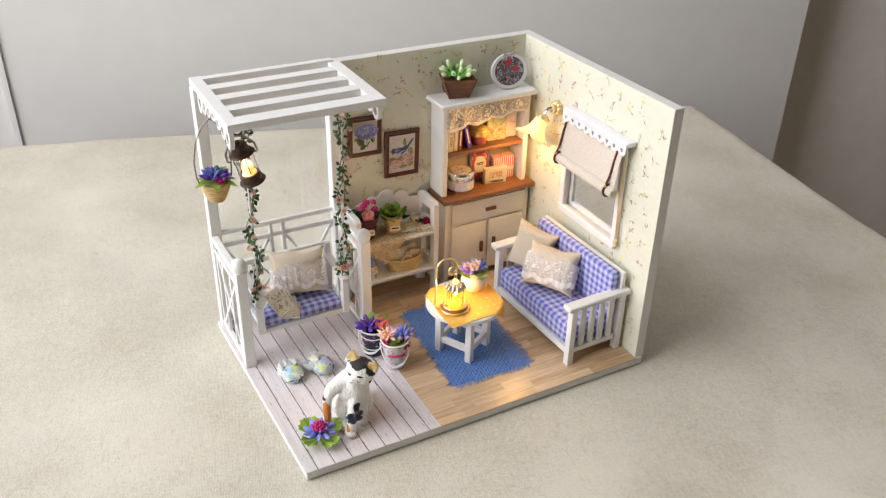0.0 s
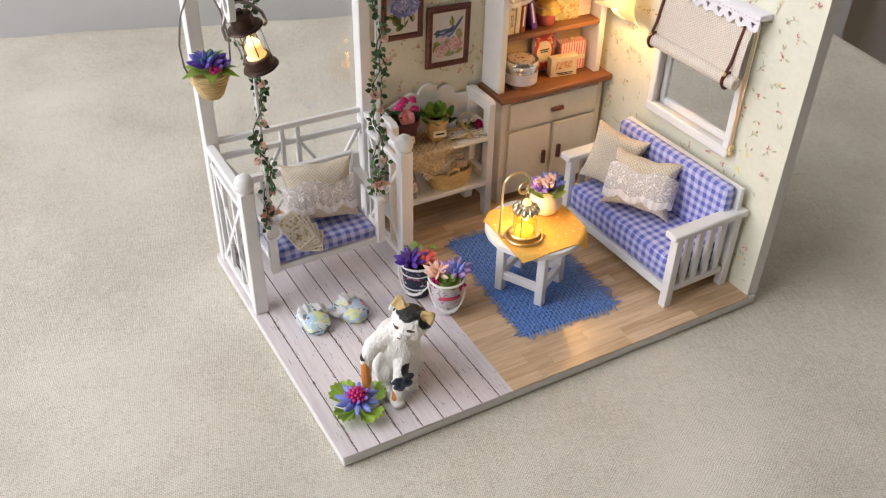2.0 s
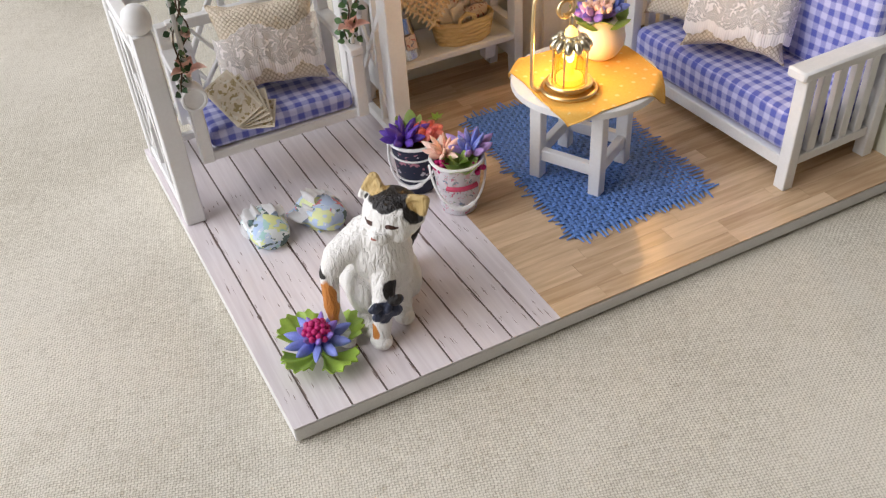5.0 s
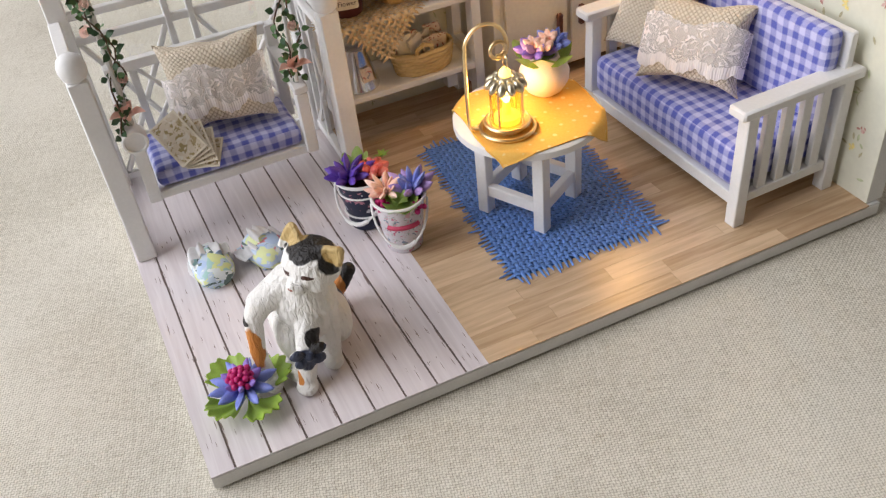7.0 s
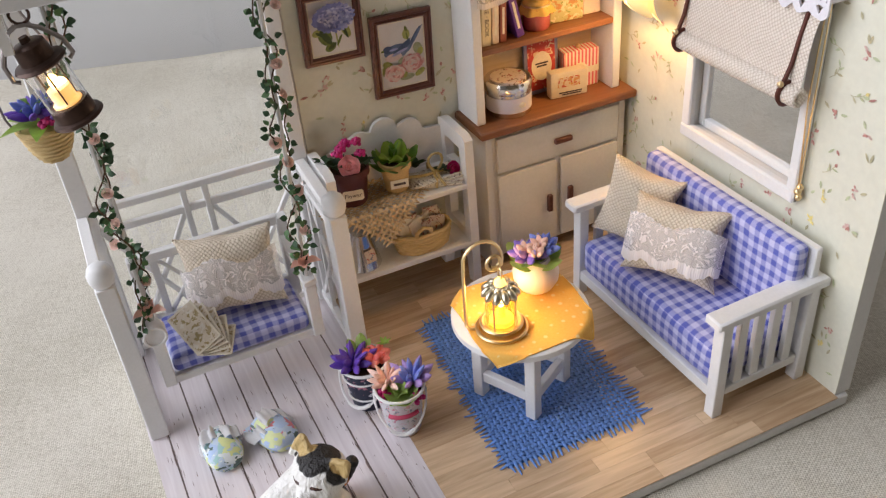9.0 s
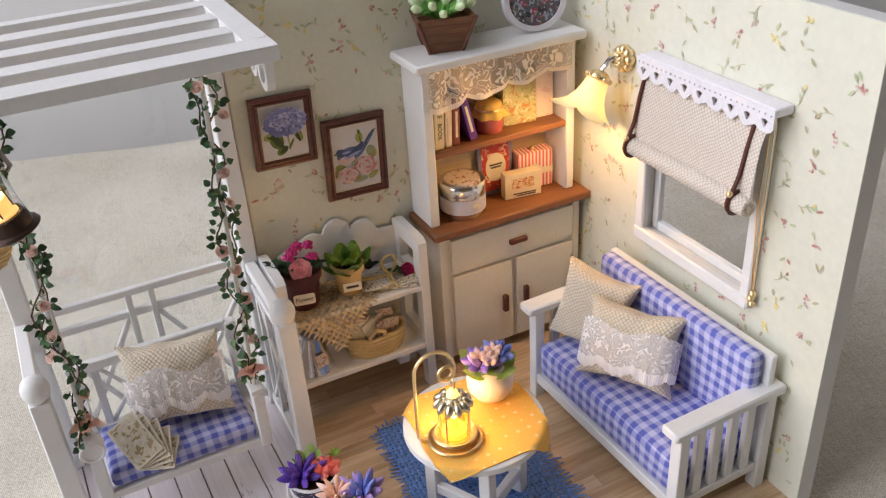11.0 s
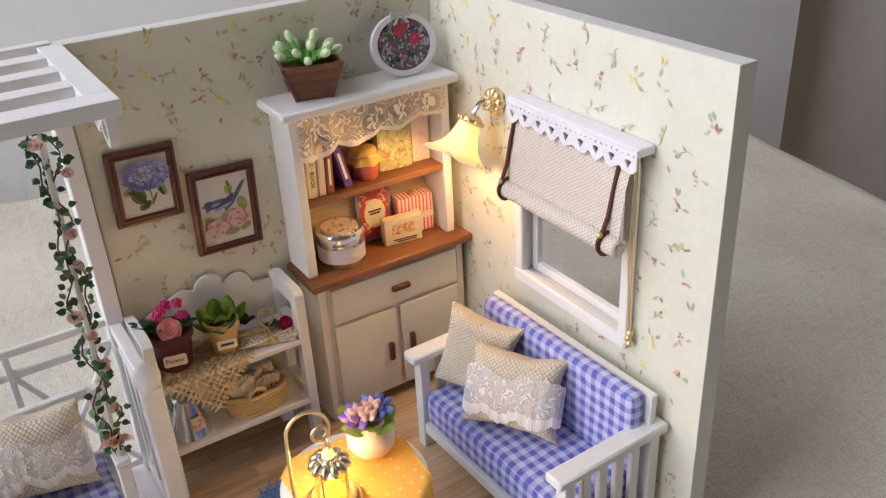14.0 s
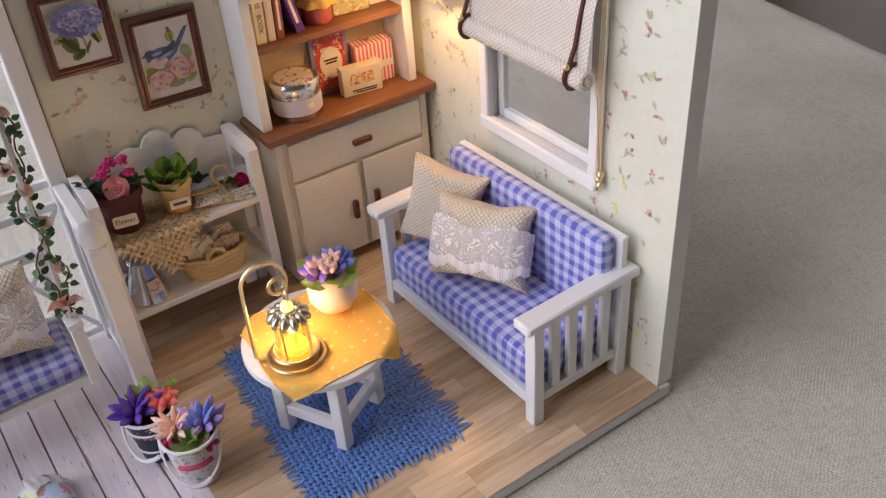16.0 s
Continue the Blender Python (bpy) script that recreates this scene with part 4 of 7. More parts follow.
for cx, cz, r in ((9.72, 5.82, 0.36), (10.6, 5.6, 0.33), (8.88, 5.6, 0.3)):
    own = bmesh.new()
    for k in range(5):
        a = radians(18 + 36 * k)
        ball((cx + r * 0.55 * math.cos(a), 12.38, cz + r * 0.55 * math.sin(a)), r * 0.36, 0.06, r * 0.3, own, 8)
    ball((cx, 12.37, cz), r * 0.22, 0.06, r * 0.22, own, 8)
    part("carved_rosette", own, WHITE, shelf, "shallow carved flower", smooth=80)

# ---- hanging swing ----
swing = thing("swing", (3.2, 9.8, 1.7), "white wooden porch swing with blue gingham cushion hanging on ropes", "swing")
part("seat_board", box(0.95, 5.5, 8.55, 11.1, 1.68, 1.95), WHITE, swing)
part("seat_cushion", cushion_block(1.12, 5.32, 8.6, 10.9, 1.95, 2.55, 0.2), CHECK_DARKER, swing, "blue and white gingham seat cushion")
for x in (0.75, 5.35):
    part("arm_front_post", box(x, x + 0.34, 8.45, 8.8, 1.7, 3.62), WHITE, swing)
    part("arm_back_post", box(x, x + 0.34, 10.85, 11.2, 1.7, 4.75), WHITE, swing)
    part("armrest", beam((x + 0.17, 8.4, 3.75), (x + 0.17, 11.0, 4.0), 0.4, 0.22), WHITE, swing)
    if x < 1:
        part("arm_scroll", lathe([(0.0, -0.25), (0.3, -0.25), (0.34, -0.2), (0.34, 0.2), (0.3, 0.25), (0, 0.25)], (0, 0, 0), 18, m=Matrix.Translation((x + 0.17, 8.5, 3.78)) @ Matrix.Rotation(radians(90), 4, "X")), WHITE, swing)
part("scroll_rim", tube([(0.92 + 0.3 * math.cos(a), 8.24, 3.78 + 0.3 * math.sin(a)) for a in [2 * math.pi * i / 24 for i in range(24)]], 0.05, 6, closed=True), WHITE, swing, "raised round rim")
part("back_rail", box(1.05, 5.4, 10.88, 11.12, 4.5, 4.82), WHITE, swing)
part("back_rail", box(1.05, 5.4, 10.88, 11.12, 2.2, 2.5), WHITE, swing)
for x in (1.5, 3.2, 4.9):
    part("back_bar", box(x - 0.11, x + 0.11, 10.92, 11.08, 2.4, 4.6, 0.02), WHITE, swing)
for x0, x1 in ((1.6, 3.1), (3.3, 4.8)):
    part("cross_bar", beam((x0, 11.0, 2.5), (x1, 11.0, 4.5), 0.12, 0.14, up=(0, 1, 0)), WHITE, swing)
    part("cross_bar", beam((x1, 11.0, 2.5), (x0, 11.0, 4.5), 0.1, 0.16, up=(0, 1, 0)), WHITE, swing)
ROPE = material("clear_cord", (0.62, 0.62, 0.60), 0.3, var=0.05)
ROPES = {}
for side, x0, x1 in (("l", 0.95, 0.98), ("r", 5.75, 5.5)):
    for dy in (0.0, 0.55):
        pts = [(x0 + dy * 0.2, 8.5 + dy, 13.75), (x1 + dy * 0.05, 8.62 + dy * 0.25, 3.95)]
        part("rope", tube(pts, 0.06, 6), ROPE, swing, "thin pale cord")
    ROPES[side] = (Vector((x0, 8.5, 13.5)), Vector((x1, 8.62, 4.0)))
throw_pillow("pillow", (3.58, 10.25, 3.82), 3.2, 2.75, 1.2, -18, -3, -16, "cream burlap pillow with white lace on the porch swing", ((-0.55, 0.5, 0.3),), seed=9, pinch=0.2)

# ---- window with roller blind ----
window = thing("window_1", (18.45, 5.25, 5.4), "white window frame with clear pane in the papered wall", "window", kind="structure")
FX = SIDE - 0.28
WF = (2.72, 7.8, 5.35, 11.2)
part("casing", box(FX, SIDE - 0.03, WF[0], WY0 + 0.14, WF[2], WF[3], 0.05), WHITE, window)
part("casing", box(FX, SIDE - 0.03, WY1 - 0.14, WF[1], WF[2], WF[3], 0.05), WHITE, window)
part("sill", box(FX - 0.04, SIDE - 0.03, WF[0], WF[1], WF[2] - 0.02, WZ0 + 0.12, 0.06), WHITE, window)
part("casing", box(FX, SIDE - 0.03, WF[0], WF[1], WZ1 - 0.1, WF[3], 0.05), WHITE, window)
for y0, y1, z0, z1 in ((WY0, WY0 + 0.3, WZ0, WZ1), (WY1 - 0.3, WY1, WZ0, WZ1), (WY0 + 0.3, WY1 - 0.3, WZ0, WZ0 + 0.3), (WY0 + 0.3, WY1 - 0.3, WZ1 - 0.3, WZ1)):
    part("sash", box(SIDE + 0.2, SIDE + 0.45, y0, y1, z0, z1, 0.04), WHITE, window)
pane2 = part("pane", box(SIDE + 0.3, SIDE + 0.34, WY0 + 0.25, WY1 - 0.25, WZ0 + 0.25, WZ1 - 0.25, 0), GLASS, window, "clear pane", smooth=0)
pane2.visible_shadow = False

RX, RZ = 17.62, 8.84
blind = thing("roller_blind", (18.1, 5.5, 8.2), "half-lowered cream linen roller blind with brown straps and lace", "blind")
bm = bmesh.new()
cols = []
for i in range(25):
    k = i / 24
    y = 2.58 + k * 4.9
    col = []
    for j in range(13):
        q = j / 12
        x = SIDE - 0.45 - 0.42 * q - 0.10 * math.sin(q * math.pi) * (1 - 0.3 * k) - 0.04 * noise.noise(Vector((y, q * 3, 0)))
        col.append(bm.verts.new((x, y, 11.3 - q * 2.3)))
    cols.append(col)
for c0, c1 in zip(cols, cols[1:]):
    for j in range(12):
        bm.faces.new((c0[j], c0[j + 1], c1[j + 1], c1[j]))
part("fabric", bm, BLIND, blind, "cream woven linen", smooth=60)
spin = Matrix.Translation((RX, 2.5, RZ)) @ Matrix.Rotation(radians(-90), 4, "X")
part("roll", lathe([(0.0, 0.02), (0.08, 0.0), (0.12, 0.06), (0.2, 0.0), (0.25, 0.03), (0.27, 0.1), (0.28, 2.5), (0.27, 5.0), (0.24, 5.05), (0, 5.03)], (0, 0, 0), 20, m=spin), BLIND, blind, "rolled-up linen")
STRAP = material("brown_ribbon", (0.10, 0.028, 0.018), 0.6, var=0.2, scale=8, bump=0.3)
for y in (2.98, 7.3):
    bm = tube([(SIDE - 0.56, y, 11.1), (SIDE - 0.76, y, 10.3), (SIDE - 0.9, y, 9.6), (RX - 0.2, y, RZ + 0.28)], 0.06, 4)
    loop = [(RX + 0.32 * math.cos(a), y, RZ + 0.32 * math.sin(a)) for a in [2 * math.pi * i / 14 for i in range(14)]]
    tube(loop, 0.07, 4, bm, closed=True)
    strap = part("strap", bm, STRAP, blind, "dark brown ribbon strap")
    part("stud", ball((RX - 0.27, y, RZ + 0.3), 0.09, bm=None, seg=8), GOLD, strap, "tiny gold stud")
# crocheted edging along the top
out = []
n = 9
for i in range(n * 6 + 1):
    k = i / (n * 6)
    out.append((2.3 + k * 5.28, 11.02 - 0.16 * abs(math.sin(k * n * math.pi)) - 0.03 * math.sin(k * 75)))
out += [(7.58, 11.52), (2.3, 11.52)]
holes = []
for i in range(9):
    c = 2.3 + (i + 0.5) * 5.28 / 9
    holes.append([(c - 0.12, 11.2), (c, 11.0), (c + 0.12, 11.2), (c, 11.24)])
for i in range(27):
    c = 2.4 + i * 5.08 / 26
    holes.append([(c - 0.025, 11.33), (c + 0.025, 11.33), (c + 0.025, 11.38), (c - 0.025, 11.38)])
part("lace_edging", plate(out, holes, 0.06, axes((SIDE - 0.7, 0, 0), (0, 1, 0), (0, 0, 1))), TRIM, blind, "white crocheted edging")
part("head_rail", box(SIDE - 0.66, SIDE - 0.05, 2.3, 7.58, 11.30, 11.55, 0.12, seg=3), TRIM, blind, "lace-covered head rail")
cord = thing("blind_cord", (18.2, 2.62, 5.7), "thin gold blind cord with beads", "cord")
part("cord", tube([(SIDE - 0.3, 2.6, 11.36), (SIDE - 0.32, 2.58, 8.5), (SIDE - 0.25, 2.62, 5.9)], 0.025, 5), GOLD, cord)
part("cord", tube([(SIDE - 0.3, 2.72, 11.36), (SIDE - 0.36, 2.74, 8.5), (SIDE - 0.25, 2.64, 5.9)], 0.022, 5), GOLD, cord)
for k in range(3):
    part("bead", ball((SIDE - 0.25, 2.6 + 0.05 * (k % 2), 5.95 - k * 0.16), 0.11, seg=8), GOLD, cord)

# ---- plants and flowers: shared looks ----
def plastic(name, colour, rough=0.38, var=0.18, scale=5.0):
    m = material(name, colour, rough, var=var, scale=scale, bump=0.1, bump_scale=20)
    b = m.node_tree.nodes["Principled BSDF"]
    b.inputs["Subsurface Weight"].default_value = 0.25
    b.inputs["Subsurface Radius"].default_value = (0.0015, 0.0012, 0.0012)
    return m


PURPLE = plastic("petal_purple", (0.13, 0.06, 0.42))
VIOLET = plastic("petal_violet", (0.28, 0.17, 0.58))
BLUEP = plastic("petal_blue", (0.13, 0.18, 0.55))
BLUEV = plastic("petal_periwinkle", (0.22, 0.27, 0.68), 0.3)
CORAL = plastic("petal_coral", (0.80, 0.17, 0.15))
CORALP = plastic("petal_coral_pale", (0.88, 0.27, 0.22))
PEACH = plastic("petal_peach", (0.92, 0.58, 0.45))
BLUSH = plastic("petal_blush", (0.98, 0.81, 0.76))
BLUSHP = plastic("petal_pale_peach", (1.0, 0.78, 0.70))
SHELLP = plastic("petal_shell_pink", (0.98, 0.68, 0.58))
MAUVE = plastic("petal_mauve", (0.42, 0.28, 0.60))
LEAFW = plastic("leaf_lime", (0.42, 0.58, 0.16))
ROSEP = plastic("petal_rose_pink", (0.95, 0.50, 0.52))
PINK = plastic("petal_pink", (0.90, 0.45, 0.47))
MAGENTA = plastic("berry_magenta", (0.50, 0.02, 0.16))
LEAFL = plastic("leaf_bright", (0.32, 0.48, 0.07))
LEAFM = plastic("leaf_mid", (0.16, 0.32, 0.05))
LEAFD = plastic("leaf_dark", (0.04, 0.095, 0.042), 0.55)
LEAFV = plastic("leaf_vine", (0.10, 0.20, 0.075), 0.5)
BUDG = plastic("bud_pale_green", (0.66, 0.80, 0.50))
LEAFS = plastic("succulent_green", (0.24, 0.55, 0.13))
SOIL = material("brown_soil", (0.06, 0.03, 0.02), 0.9, var=0.4, scale=6, bump=1.0, bump_scale=12)
STRAW = wood("straw", (0.74, 0.57, 0.28), (0.46, 0.31, 0.12), 0.7, False)
TWINE = material("twine", (0.52, 0.40, 0.18), 0.8, var=0.2, scale=6, bump=0.5)
CARDW = material("cream_card", (0.76, 0.70, 0.58), 0.7, var=0.12, scale=2)
INK = material("dark_print", (0.07, 0.05, 0.05), 0.7, var=0.2)
STEM = material("brown_stem", (0.09, 0.05, 0.025), 0.7, var=0.2)


def bloom(parent, name, centre, n, length, width, tilt, mats, seed=0, axis=(0, 0, 1), rings=2, label=""):
    """A flower of plump petals round an axis; tilt in degrees up from flat."""
    rnd = random.Random(seed)
    q = Vector((0, 0, 1)).rotation_difference(Vector(axis).normalized())
    for k in range(rings):
        t = radians(tilt + k * 24)
        for i in range(max(3, n - k)):
            own = bmesh.new()
            a = 2 * math.pi * (i + 0.5 * k) / max(3, n - k) + rnd.uniform(-0.15, 0.15)
            L = length * (1 - 0.15 * k) * rnd.uniform(0.88, 1.1)
            d = q @ Vector((math.cos(a) * math.cos(t), math.sin(a) * math.cos(t), math.sin(t)))
            c = Vector(centre) + d * length * 0.12
            petal(own, c, c + d * L, width, width * 0.68)
            part("petal", own, mats[k % len(mats)], parent, label, smooth=70)


def leaves(parent, centre, n, length, width, tilt, mat, seed=0, spread=0.2, name="leaf"):
    rnd = random.Random(seed)
    for i in range(n):
        own = bmesh.new()
        a = 2 * math.pi * i / n + rnd.uniform(-spread, spread)
        t = radians(tilt + rnd.uniform(-12, 12))
        d = Vector((math.cos(a) * math.cos(t), math.sin(a) * math.cos(t), math.sin(t)))
        c = Vector(centre)
        leaf(own, c, c + d * length * rnd.uniform(0.85, 1.12), width, (0, 0, 1), 0.12, n=7, blunt=0.75)
        bmesh.ops.solidify(own, geom=own.faces[:], thickness=0.03)
        part("leaf", own, mat, parent, smooth=60)


def spoons(parent, centre, n, length, width, tilt, mat, seed=0):
    """Fleshy spoon-shaped leaves in a rosette, cupped, broadest near the tip."""
    rnd = random.Random(seed)
    for i in range(n):
        own = bmesh.new()
        a = 2 * math.pi * i / n + rnd.uniform(-0.15, 0.15)
        t = radians(tilt + rnd.uniform(-9, 9))
        L = length * rnd.uniform(0.88, 1.1)
        d = Vector((math.cos(a) * math.cos(t), math.sin(a) * math.cos(t), math.sin(t)))
        side = Vector((-math.sin(a), math.cos(a), 0))
        up = d.cross(side) * -1
        rows = []
        for j in range(7):
            k = j / 6
            w = width / 2 * (0.25 + 0.75 * math.sin(math.pi * min(1.0, 0.08 + 0.9 * k ** 1.25)) if j < 6 else 0.22)
            c = Vector(centre) + d * L * k + up * L * 0.12 * math.sin(math.pi * k)
            rows.append([own.verts.new(c + side * w * q + up * 0.22 * w * q * q) for q in (-1, -0.5, 0, 0.5, 1)])
        for r0, r1 in zip(rows, rows[1:]):
            for q in range(4):
                own.faces.new((r0[q], r1[q], r1[q + 1], r0[q + 1]))
        bmesh.ops.solidify(own, geom=own.faces[:], thickness=0.04)
        part("leaf", own, mat, parent, smooth=70)


def rose(parent, centre, r, mat, axis=(0, 0, 1), name="rose", seed=0):
    """A ribbon rose: cupped petals wound round a bud."""
    rnd = random.Random(seed)
    q = Vector((0, 0, 1)).rotation_difference(Vector(axis).normalized())
    heart = part(name, ball(Vector(centre) - q @ Vector((0, 0, r * 0.25)), r * 0.42, seg=8), mat, parent, smooth=70)
    for ringn, (rad, cnt, h) in enumerate(((0.25, 3, 0.75), (0.5, 4, 0.62), (0.78, 5, 0.42))):
        for i in range(cnt):
            own = bmesh.new()
            a0 = 2 * math.pi * (i + 0.37 * ringn) / cnt
            cols = []
            for j in range(6):
                a = a0 + (j / 5 - 0.5) * 2 * math.pi / cnt * 1.35
                col = []
                for k in range(4):
                    s = k / 3
                    rr = r * rad * (0.55 + 0.5 * s + 0.22 * s * s) * (1 + 0.05 * rnd.uniform(-1, 1))
                    z = r * (h * s * 1.1 - 0.35) - r * 0.12 * abs(j - 2.5) / 2.5 * s
                    col.append(own.verts.new(Vector(centre) + q @ Vector((rr * math.cos(a), rr * math.sin(a), z))))
                cols.append(col)
            for c0, c1 in zip(cols, cols[1:]):
                for k in range(3):
                    own.faces.new((c0[k], c1[k], c1[k + 1], c0[k + 1]))
            bmesh.ops.solidify(own, geom=own.faces[:], thickness=0.02)
            part("petal", own, mat, heart, smooth=70)
    return heart


def berries(parent, centre, n, spread, r, mat, seed=0, name="berry"):
    rnd = random.Random(seed)
    for i in range(n):
        a, k = i * 2.4, math.sqrt((i + 0.5) / n)
        c = Vector(centre) + Vector((math.cos(a) * spread * k, math.sin(a) * spread * k, spread * 0.7 * (1 - k * k) + rnd.uniform(-0.02, 0.02)))
        part(name, ball(c, r * rnd.uniform(0.9, 1.1), seg=7), mat, parent, smooth=80)


def printed(name, ground, colours, cell, share=0.5, rough=0.5):
    """Printed paper or tin: blots of several colours strewn on a ground. UV in cm."""
    m, t, b, uv, u, v = blank(name, rough)
    col = None
    for i, c in enumerate(colours):
        mp = t.nodes.new("ShaderNodeMapping")
        mp.inputs["Location"].default_value = (i * 3.7 + 0.4, i * 1.9, i * 5.1)
        t.links.new(uv.outputs[0], mp.inputs[0])
        n = node(t, "ShaderNodeTexNoise", mp, Scale=1.0 / cell, Detail=2.0, Distortion=0.8)
        f = math_node(t, "GREATER_THAN", n.outputs["Fac"], 0.5 + (1 - share) * 0.22)
        col = mix_colour(t, f, col if col is not None else ground, c)
    grain = node(t, "ShaderNodeTexNoise", uv, Scale=9.0, Detail=3.0)
    t.links.new(mix_colour(t, math_node(t, "MULTIPLY", grain.outputs["Fac"], 0.22), col, tuple(0.55 * x for x in ground)), b.inputs["Base Color"])
    return m


# ---- buckets of flowers on the porch ----
WIRE = material("white_wire", (0.80, 0.80, 0.80), 0.4, var=0.05)
TINP = printed("tin_floral_print", (0.72, 0.70, 0.74), [(0.20, 0.27, 0.38), (0.58, 0.16, 0.25), (0.36, 0.42, 0.36), (0.70, 0.45, 0.5)], 0.15, 0.4)
TINN = printed("tin_navy_print", (0.025, 0.03, 0.06), [(0.62, 0.62, 0.68), (0.45, 0.2, 0.26)], 0.24, 0.3)
BANNER = material("rose_banner", (0.55, 0.06, 0.13), 0.5, var=0.15)


def bucket(at, skin, label, dress, turn):
    x, y = at
    t = thing("flower_bucket", (x, y, 0.0), label, "bucket", group="porch flower buckets")
    part("pail", lathe([(0.0, 0.02), (0.47, 0.0), (0.5, 0.03), (0.70, 1.62), (0.66, 1.62), (0.62, 1.35), (0, 1.35)], (x, y, 0.02), 28, cap=False), skin, t, "printed tin pail")
    part("rim", tube([(x + 0.72 * math.cos(a), y + 0.72 * math.sin(a), 1.66) for a in [2 * math.pi * i / 28 for i in range(28)]], 0.05, 6, closed=True), WIRE, t, "white rolled rim")
    part("soil", lathe([(0.0, 1.44), (0.45, 1.43), (0.65, 1.38), (0.65, 1.3)], (x, y, 0.02), 20, cap=False), SOIL, t, "dark brown soil")
    pts = []
    for i in range(15):
        k = i / 14
        a = math.pi * k
        side = Vector((math.cos(turn), math.sin(turn), 0))
        fwd = Vector((math.sin(turn), -math.cos(turn), 0))
        pts.append(Vector((x, y, 1.5)) + side * 0.76 * math.cos(a) + fwd * (0.2 + 0.62 * math.sin(a)) * math.sin(a) ** 0.3 + Vector((0, 0, -1.0 * math.sin(a))))
    bail = part("wire_handle", tube(pts, 0.035, 6), WIRE, t, "white wire handle")
    part("handle_grip", tube(pts[5:10], 0.065, 6), WIRE, bail, "white grip")
    dress(t, x, y)
    return t


def dress_front(t, x, y):
    bloom(t, "purple_flower", (x + 0.42, y + 0.0, 1.6), 8, 0.74, 0.27, 34, (MAUVE, BLUEV), 3)
    bloom(t, "peach_flower", (x - 0.22, y + 0.3, 1.66), 9, 0.62, 0.2, 20, (SHELLP, PEACH), 4)
    spoons(t, (x - 0.1, y - 0.3, 1.56), 6, 0.62, 0.5, 24, LEAFW, 5)
    spoons(t, (x - 0.1, y - 0.3, 1.64), 4, 0.4, 0.34, 52, LEAFW, 6)
    berries(t, (x - 0.5, y + 0.0, 1.5), 8, 0.2, 0.09, MAGENTA, 6)
    berries(t, (x + 0.35, y - 0.5, 1.45), 8, 0.2, 0.09, MAGENTA, 7)
    bm = tube([(x + 0.635 * math.cos(a), y + 0.635 * math.sin(a), 1.02) for a in [radians(215 + 8 * i) for i in range(11)]], 0.075, 6)
    part("banner", bm, BANNER, t, "rose-red printed banner")


def dress_back(t, x, y):
    bloom(t, "purple_flower", (x - 0.3, y + 0.05, 1.62), 8, 0.72, 0.27, 22, (PURPLE, PURPLE), 8)
    bloom(t, "coral_flower", (x + 0.36, y - 0.05, 1.64), 7, 0.5, 0.36, 16, (CORALP, CORAL), 9)
    spoons(t, (x + 0.05, y + 0.45, 1.7), 6, 0.5, 0.36, 40, LEAFW, 10)
    leaves(t, (x + 0.75, y + 0.1, 1.9), 7, 0.28, 0.12, 30, LEAFL, 11)
    for z in (0.55, 1.25):
        r = 0.5 + 0.2 * z / 1.62 + 0.02
        part("white_band", tube([(x + r * math.cos(a), y + r * math.sin(a), z) for a in [2 * math.pi * i / 26 for i in range(26)]], 0.03, 5, closed=True), WIRE, t)


bucket((6.82, 5.22), TINP, "white floral tin bucket of peach and purple flowers", dress_front, radians(-20))
bucket((6.28, 6.72), TINN, "navy banded tin bucket of purple and coral flowers", dress_back, radians(-40))

# ---- water-lily flower on the deck ----
lily = thing("lily_flower", (1.32, 1.75, 0.0), "blue and magenta water lily with scalloped green leaves", "flower")
for k, a in enumerate((104, 22, 288, 206)):
    a = radians(a)
    own = bmesh.new()
    cols = []
    for i in range(28):
        s = i / 27 * 2 - 1
        col = []
        for j in range(7):
            q = j / 6
            ang = s * 0.6 * (0.35 + 0.65 * q) / (0.55 + 0.45 * q)
            rr = (1.25, 1.2, 1.1, 1.0)[k] * q * (1 - 0.2 * s * s * q) * (1 + 0.05 * math.cos(i * 1.4) * (j == 6))
            z = 0.12 + 0.02 * k + 0.34 * q * q - 0.06 * abs(s) * q + 0.05 * q * math.sin(s * 7 + k)
            col.append(own.verts.new((1.32 + rr * math.cos(a + ang), 1.75 + rr * math.sin(a + ang), z)))
        cols.append(col)
    for c0, c1 in zip(cols, cols[1:]):
        for j in range(6):
            own.faces.new((c0[j], c0[j + 1], c1[j + 1], c1[j]))
    bmesh.ops.remove_doubles(own, verts=own.verts, dist=1e-4)
    bmesh.ops.solidify(own, geom=own.faces[:], thickness=0.03)
    part("lily_leaf", own, LEAFL, lily, "scalloped green leaf", smooth=50)
bloom(lily, "outer_petals", (1.34, 1.78, 0.46), 10, 0.74, 0.27, 12, (BLUEV, BLUEV), 12, rings=1)
bloom(lily, "inner_petals", (1.32, 1.75, 0.56), 7, 0.55, 0.25, 36, (VIOLET,), 13, rings=1)
berries(lily, (1.32, 1.75, 0.78), 24, 0.33, 0.085, MAGENTA, 14)

# ---- cat figurine: one plain painted shape ----
bm = bmesh.new()


def limb(p, q, r0, r1, n=5):
    for i in range(n + 1):
        k = i / n
        ball(Vector(p).lerp(Vector(q), k), r0 + (r1 - r0) * k, bm=bm, seg=12)


FACE_TURN = Matrix.Rotation(radians(-55), 4, "Z")
FACE_DIR = Vector((-0.82, -0.57, 0.0))
# head, cheeks, muzzle, brow
ball((3.62, 2.1, 3.05), 0.72, 0.66, 0.6, bm, m=FACE_TURN)
